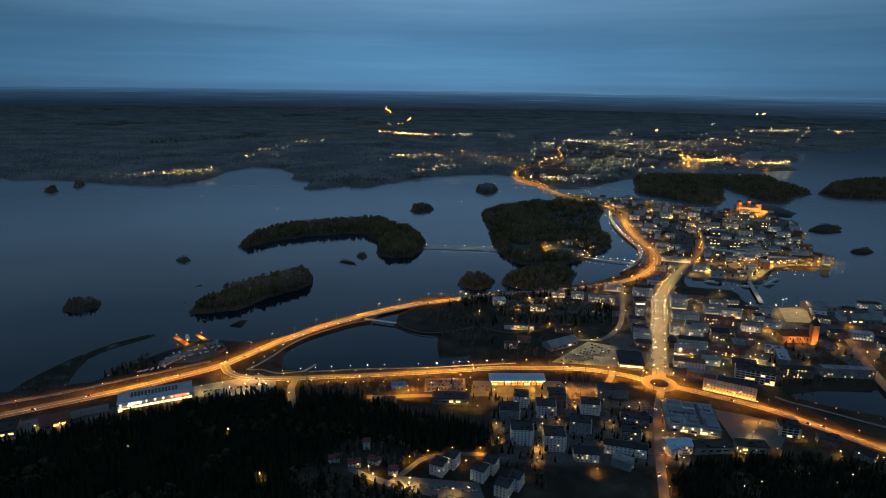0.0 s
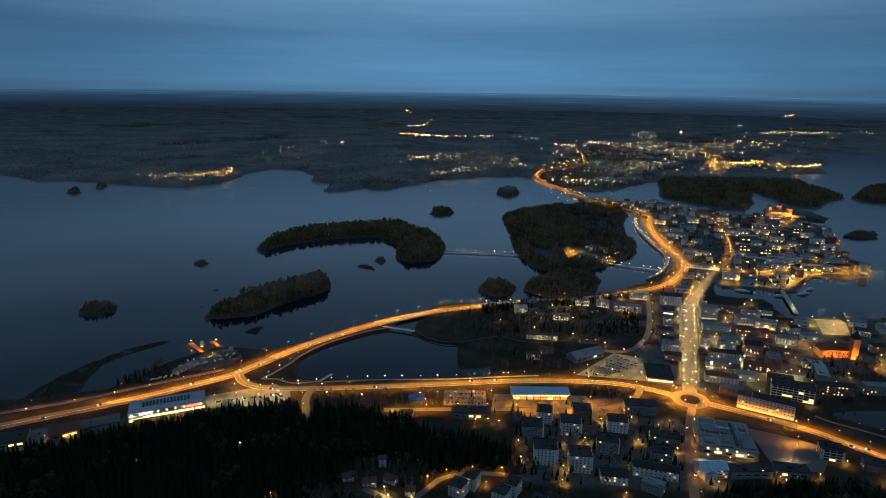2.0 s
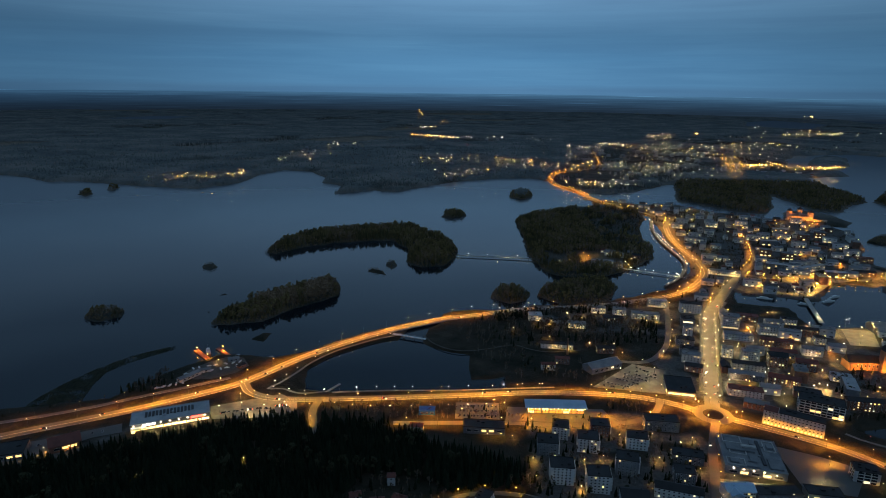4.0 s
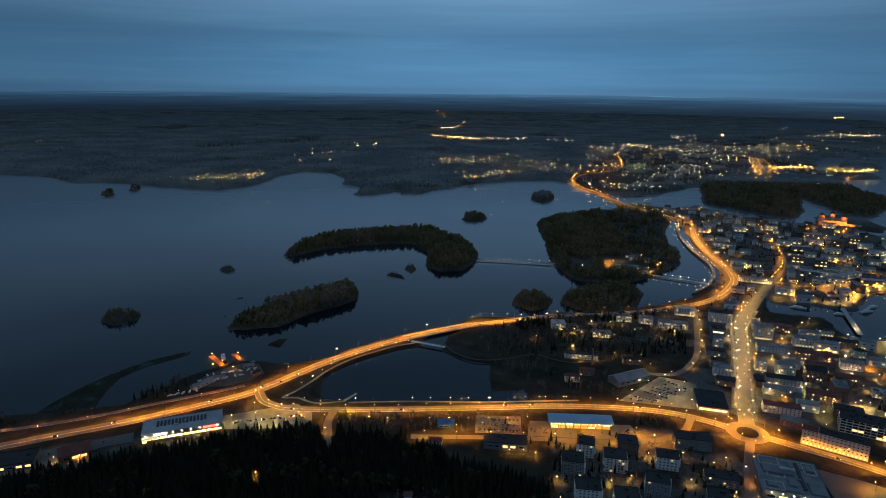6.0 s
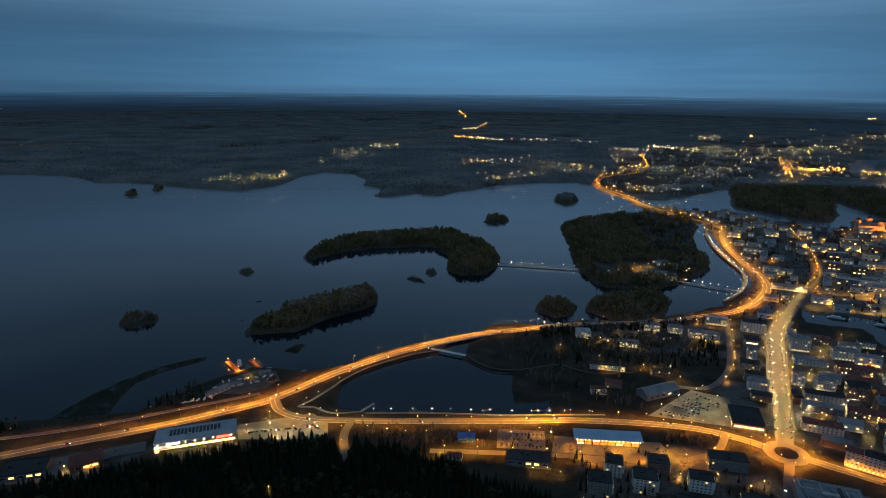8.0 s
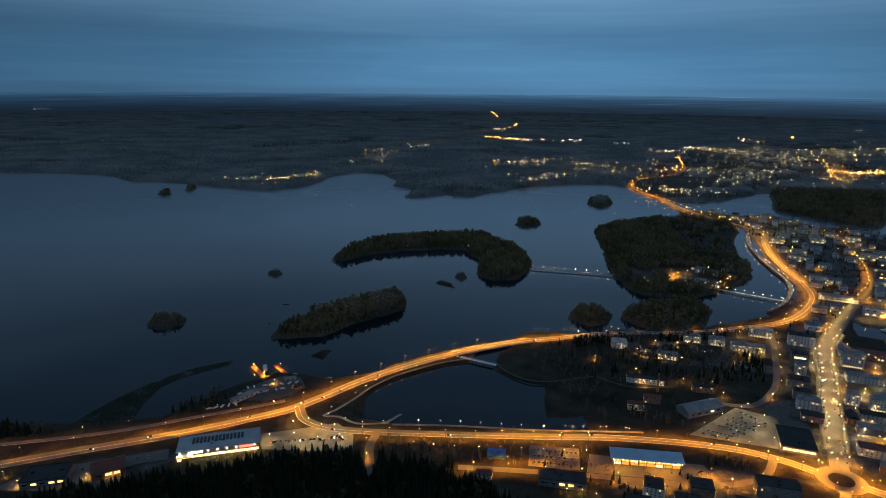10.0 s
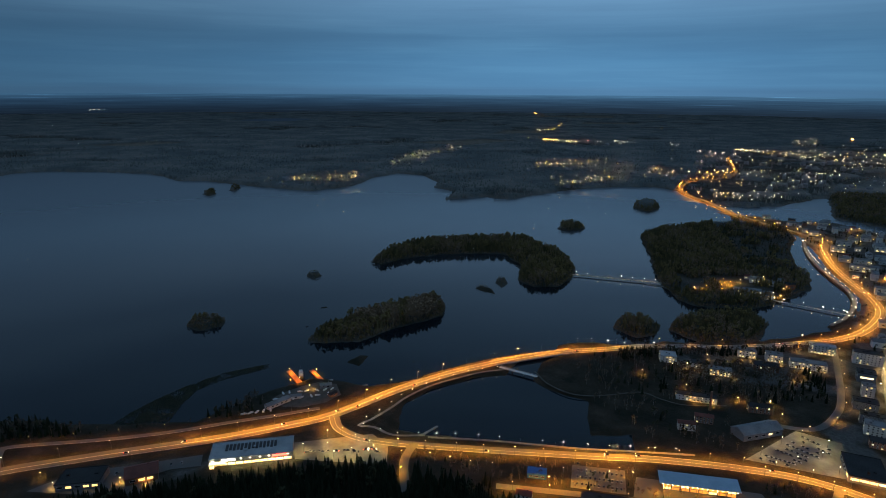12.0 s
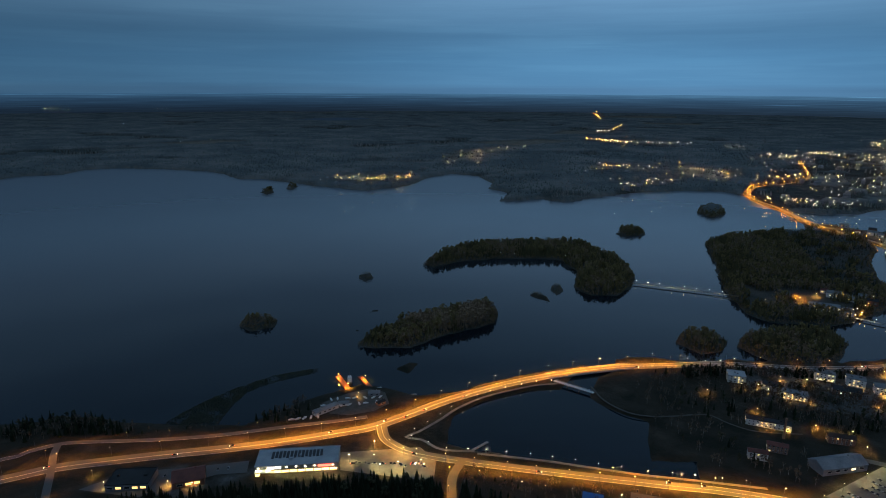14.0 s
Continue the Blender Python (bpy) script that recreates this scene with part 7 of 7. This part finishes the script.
def traffic(road, at, lane):
    """Cars with their lamps on, standing in their lanes."""
    w, pts = ROADS[road]
    line = spline(pts, 3)
    for t in at:
        k = min(int(t * len(line)), len(line) - 2)
        dx, dy = line[k + 1] - line[k]
        n = math.hypot(dx, dy)
        s = lane if crs.random() < 0.5 else -lane
        car(line[k][0] + dy / n * s, line[k][1] - dx / n * s, math.degrees(math.atan2(dy, dx)) + (0 if s > 0 else 180), True, "cars on the road", "car driving with its headlights on", 0.55)


for k in range(26):
    t_ = 0.03 + 0.5 * k / 26
    line_ = spline(ROADS["main_street"][1], 3)
    q = int(t_ * len(line_))
    dx, dy = line_[q + 1] - line_[q]
    n_ = math.hypot(dx, dy)
    for s_ in (-7.2, 7.2):
        if crs.random() < 0.5:
            car(line_[q][0] + dy / n_ * s_, line_[q][1] - dx / n_ * s_, math.degrees(math.atan2(dy, dx)), False, "cars along the main street", "parked car beside the kerb", 0.45)
traffic("highway", (0.10, 0.16, 0.19, 0.24, 0.275, 0.285, 0.30, 0.33, 0.46, 0.62, 0.75, 0.83), 3.2)
traffic("south_road", (0.12, 0.34, 0.55, 0.60, 0.82), 2.8)
traffic("south_road_east", (0.2, 0.45, 0.48), 2.8)
traffic("main_street", (0.06, 0.10, 0.17, 0.22, 0.30, 0.36, 0.42, 0.5, 0.62, 0.8), 3.6)
traffic("south_street", (0.2, 0.55, 0.7), 2.4)

# a pale zebra crossing on the south road
for i in range(6):
    bm = bmesh.new()
    box(bm, -0.3, -2.2, 0, 0.3, 2.2, 0.02)
    tagged(part("zebra_stripe", bm, PAINT_LINE, None, at=pose(-171 + 1.1 * i * 0.2, 696.5 + 1.6 * i, 3.46, 0, 0, 80)), "white painted stripe of a zebra crossing", "road marking", "zebra crossing")
# ---- lights and houses of the far villages ----
far_rs = np.random.RandomState(19)
BULB = np.array([(1, 0, 0), (-1, 0, 0), (0, 1, 0), (0, -1, 0), (0, 0, 1), (0, 0, -1)], float)
BULB_F = np.array([(0, 2, 4), (2, 1, 4), (1, 3, 4), (3, 0, 4), (2, 0, 5), (1, 2, 5), (3, 1, 5), (0, 3, 5)])
BOX_V = np.array([(-1, -1, 0), (1, -1, 0), (1, 1, 0), (-1, 1, 0), (-1, -1, 1), (1, -1, 1), (1, 1, 1), (-1, 1, 1), (-1, 0, 1.7), (1, 0, 1.7)], float)
BOX_F = np.array([(0, 1, 5), (0, 5, 4), (1, 2, 6), (1, 6, 5), (2, 3, 7), (2, 7, 6), (3, 0, 4), (3, 4, 7), (4, 5, 9), (4, 9, 8), (6, 7, 8), (6, 8, 9), (5, 6, 9), (7, 4, 8)])
BOX_M = np.array([0] * 8 + [1] * 4 + [0, 0])
far_lamps, far_houses = {"orange": [], "warm": [], "white": [], "red": []}, []


def lights(a, b, n, jitter, colours, size=1.0, houses=0.0):
    """Lamps strewn along a line of the far country, some with a house beside them."""
    n, houses = int(n * (1.15 if jitter < 20 else 1.7)), houses * 0.3
    for i in range(n):
        t = (i + 0.5) / n if jitter < 20 else far_rs.rand()
        x, y = a[0] + (b[0] - a[0]) * t + far_rs.normal() * jitter, a[1] + (b[1] - a[1]) * t + far_rs.normal() * jitter * 1.6
        r = math.hypot(x - EYE[0], y - EYE[1])
        far_lamps[colours[far_rs.randint(len(colours))]].append((x, y, 0.0, r * 0.00035 * size * far_rs.uniform(0.6, 1.15)))
        if far_rs.rand() < houses:
            far_houses.append((x + far_rs.normal() * 12, y + 14 + abs(far_rs.normal()) * 8))


MIX = ("white", "white", "white", "warm", "warm", "warm", "orange")
lights((-960, 9900), (-630, 7470), 14, 4, ("orange",), 0.7)
lights((-975, 9850), (-900, 9950), 2, 4, ("orange",), 0.8)
lights((-350, 6560), (-380, 5400), 14, 4, ("orange",), 0.65)
lights((-480, 5450), (-370, 5470), 6, 25, ("white", "warm"), 1.0, 0.5)
lights((-480, 4520), (-350, 4490), 9, 12, ("orange",), 1.0)
lights((-350, 4490), (-140, 4280), 26, 30, ("warm", "white", "orange"), 0.9, 0.4)
lights((-70, 4390), (-60, 4390), 2, 5, ("red",), 1.6)
lights((-60, 4390), (220, 4390), 14, 25, ("white", "warm"), 1.0, 0.4)
lights((-220, 2990), (-20, 3090), 34, 60, MIX, 0.85, 0.9)
lights((-150, 2480), (60, 2720), 26, 30, MIX, 0.95, 0.8)
lights((-880, 3610), (-780, 3800), 8, 30, ("warm", "white"), 1.0, 0.8)
lights((-900, 2880), (-900, 3500), 22, 70, MIX, 0.7, 0.9)
lights((-1020, 2340), (-940, 2490), 16, 30, ("orange", "warm"), 1.0, 0.8)
lights((-1200, 2270), (-1050, 2340), 12, 30, MIX, 0.7, 0.9)
lights((50, 3080), (310, 2780), 30, 60, MIX, 0.85, 0.9)
lights((790, 4040), (890, 3900), 14, 40, ("white", "white", "warm"), 1.25, 0.6)
lights((920, 3660), (1140, 3830), 20, 60, ("white", "warm"), 1.0, 0.7)
lights((320, 2410), (470, 2320), 16, 20, ("warm", "orange", "white"), 1.2, 0.6)
lights((470, 2330), (640, 2400), 18, 30, ("warm", "white"), 1.1, 0.8)
lights((630, 2810), (1010, 3020), 40, 80, MIX, 0.95, 0.9)
lights((450, 2550), (800, 2750), 24, 70, MIX, 0.8, 0.9)
lights((1050, 3190), (1480, 3950), 40, 90, MIX, 0.9, 0.9)
lights((1290, 3380), (1080, 2720), 20, 10, ("orange",), 0.65)
lights((1320, 3380), (1110, 2720), 20, 10, ("orange",), 0.65)
lights((1350, 3350), (1150, 2740), 14, 4, ("orange",), 0.7)
lights((1200, 2960), (1440, 3050), 30, 26, ("orange", "orange", "warm"), 1.0, 0.5)
lights((1460, 2900), (1690, 2950), 20, 16, ("orange", "warm"), 1.05, 0.3)
lights((1230, 3197), (1047, 2590), 22, 12, ("orange",), 1.0)
lights((1224, 2961), (1349, 2997), 12, 10, ("orange", "warm"), 1.2)
lights((1403, 2830), (1641, 2920), 12, 10, ("orange", "warm"), 1.3)
lights((1735, 5080), (1740, 5080), 3, 10, ("orange",), 2.2)
lights((2590, 6110), (2710, 6220), 5, 10, ("white",), 1.1)
lights((4450, 8900), (4760, 9200), 8, 20, ("warm", "orange"), 0.8)
lights((2420, 5150), (3190, 5550), 34, 90, MIX, 0.75, 0.5)
lights((3480, 5530), (3290, 5070), 6, 40, ("white", "warm"), 1.0)
lights((550, 3820), (690, 3700), 12, 30, ("warm", "white"), 0.95, 0.7)
lights((290, 4350), (500, 4290), 6, 40, ("white",), 0.9)
lights((1560, 3850), (1920, 4210), 24, 70, MIX, 0.9, 0.6)
lights((1270, 4660), (1460, 4970), 16, 60, ("white", "warm"), 0.8, 0.5)
lights((430, 2870), (570, 3020), 12, 14, ("orange", "warm"), 1.3, 0.3)
lights((-7330, 7990), (-7280, 8290), 4, 10, ("white",), 1.1)
lights((-4650, 4670), (-4640, 4670), 1, 2, ("white",), 1.4)
lights((-1310, 2260), (-910, 2460), 16, 40, ("warm", "orange"), 0.8, 0.8)
lights((-9180, 7330), (-8630, 7610), 5, 60, ("warm",), 0.8)
lights((500, 3100), (900, 3700), 40, 130, MIX, 0.65, 0.8)
lights((1200, 3300), (2300, 4600), 50, 200, MIX, 0.6, 0.6)
lights((-3000, 3300), (-2700, 3500), 5, 60, ("warm",), 0.6, 0.8)
lights((900, 2700), (1150, 2600), 12, 60, MIX, 0.7, 0.6)
for key, mat, label in (("orange", SODIUM, "far orange road lamps"), ("warm", WARM_WHITE, "far warm house and yard lamps"), ("white", FAR_WHITE, "far white yard lamps"), ("red", RED_LAMP, "far red sign lamps of a shop")):
    rows = np.array(far_lamps[key])
    rows = rows[shore(rows[:, 0], rows[:, 1]) > 3]
    rows[:, 2] = 23 + np.maximum(rise(rows[:, 0], rows[:, 1]), 0) + np.clip((np.hypot(rows[:, 0], rows[:, 1]) - 2600) / 40, 0, 7)
    V = BULB[None] * rows[:, None, 3:4] + rows[:, None, :3]
    V = far_place(V[..., 0], V[..., 1], V[..., 2]).reshape(-1, 3)
    F = (BULB_F[None] + np.arange(len(rows))[:, None, None] * 6).reshape(-1, 3)
    tagged(new("village_lamps", mesh_np("village_lamps", V, F, mat)), label, "lamps", kind="stuff")
rows = np.array(far_houses)
ok = (shore(rows[:, 0], rows[:, 1]) > 8)
rows = rows[ok]
n = len(rows)
ang = far_rs.uniform(-0.5, 0.5, n)
w, d, h = far_rs.uniform(6, 13, n), far_rs.uniform(4.5, 6.5, n), far_rs.uniform(10, 14, n)
lx, ly = BOX_V[None, :, 0] * w[:, None], BOX_V[None, :, 1] * d[:, None]
V = np.stack([rows[:, 0:1] + lx * np.cos(ang)[:, None] - ly * np.sin(ang)[:, None], rows[:, 1:2] + lx * np.sin(ang)[:, None] + ly * np.cos(ang)[:, None],
              BOX_V[None, :, 2] * h[:, None] + (3.5 + np.maximum(rise(rows[:, 0], rows[:, 1]), 0))[:, None]], -1).reshape(-1, 3)
V = far_place(V[:, 0], V[:, 1], V[:, 2])
F = (BOX_F[None] + np.arange(n)[:, None, None] * 10).reshape(-1, 3)
tagged(new("village_houses", mesh_np("village_houses", V, F, [RENDER_GREY, GREY_ROOF], np.tile(BOX_M, n))), "grey far houses with grey gabled roofs among woods", "houses", kind="stuff")

lamp_host("distant_street_lamps", FAR_LAMPS, "street lamps of the town far off, glowing yellow and orange")

# ---- the hazy skyline behind the far country ----
def haze_nodes(t, b):
    p = place_coord(t)
    sx = t.nodes.new("ShaderNodeSeparateXYZ")
    link(t, p, sx.inputs[0])
    m = t.nodes.new("ShaderNodeMapping")
    m.inputs["Scale"].default_value = (0.16, 0.16, 22.0)
    link(t, p, m.inputs[0])
    n = noise_tex(t, m.outputs[0], 1.0, 5, 0.6)
    # haze is put into the glow colour, bluer and brighter towards the skyline
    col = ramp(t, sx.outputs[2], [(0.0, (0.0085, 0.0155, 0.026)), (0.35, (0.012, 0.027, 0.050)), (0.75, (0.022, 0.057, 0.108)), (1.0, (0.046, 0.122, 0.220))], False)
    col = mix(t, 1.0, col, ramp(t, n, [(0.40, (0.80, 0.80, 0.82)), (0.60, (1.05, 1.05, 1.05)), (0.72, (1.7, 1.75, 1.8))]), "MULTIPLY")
    # the painted haze is paler below the afterglow
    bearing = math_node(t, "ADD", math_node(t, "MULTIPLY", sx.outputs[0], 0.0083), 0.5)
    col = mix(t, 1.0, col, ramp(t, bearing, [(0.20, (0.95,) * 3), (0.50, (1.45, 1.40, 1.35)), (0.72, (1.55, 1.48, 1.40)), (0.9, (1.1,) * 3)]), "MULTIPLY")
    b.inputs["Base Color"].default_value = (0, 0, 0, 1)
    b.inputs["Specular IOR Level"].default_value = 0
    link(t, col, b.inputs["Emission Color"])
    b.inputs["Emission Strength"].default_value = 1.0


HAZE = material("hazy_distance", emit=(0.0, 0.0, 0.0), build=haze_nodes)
az = np.radians(np.concatenate([np.arange(-66, 50, 1.0), np.arange(50, 294.1, 4.0)]))
levels = np.linspace(0, 1, 9)
far_r = 4868.0
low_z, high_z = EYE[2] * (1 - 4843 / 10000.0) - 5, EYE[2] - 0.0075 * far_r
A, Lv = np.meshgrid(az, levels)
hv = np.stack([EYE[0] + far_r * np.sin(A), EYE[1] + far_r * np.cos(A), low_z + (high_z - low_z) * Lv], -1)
m_ = len(az)
i_, j_ = np.meshgrid(np.arange(8), np.arange(m_), indexing="ij")
k_ = (j_ + 1) % m_
hf = np.stack([i_ * m_ + j_, (i_ + 1) * m_ + j_, (i_ + 1) * m_ + k_, i_ * m_ + k_], -1).reshape(-1, 4)
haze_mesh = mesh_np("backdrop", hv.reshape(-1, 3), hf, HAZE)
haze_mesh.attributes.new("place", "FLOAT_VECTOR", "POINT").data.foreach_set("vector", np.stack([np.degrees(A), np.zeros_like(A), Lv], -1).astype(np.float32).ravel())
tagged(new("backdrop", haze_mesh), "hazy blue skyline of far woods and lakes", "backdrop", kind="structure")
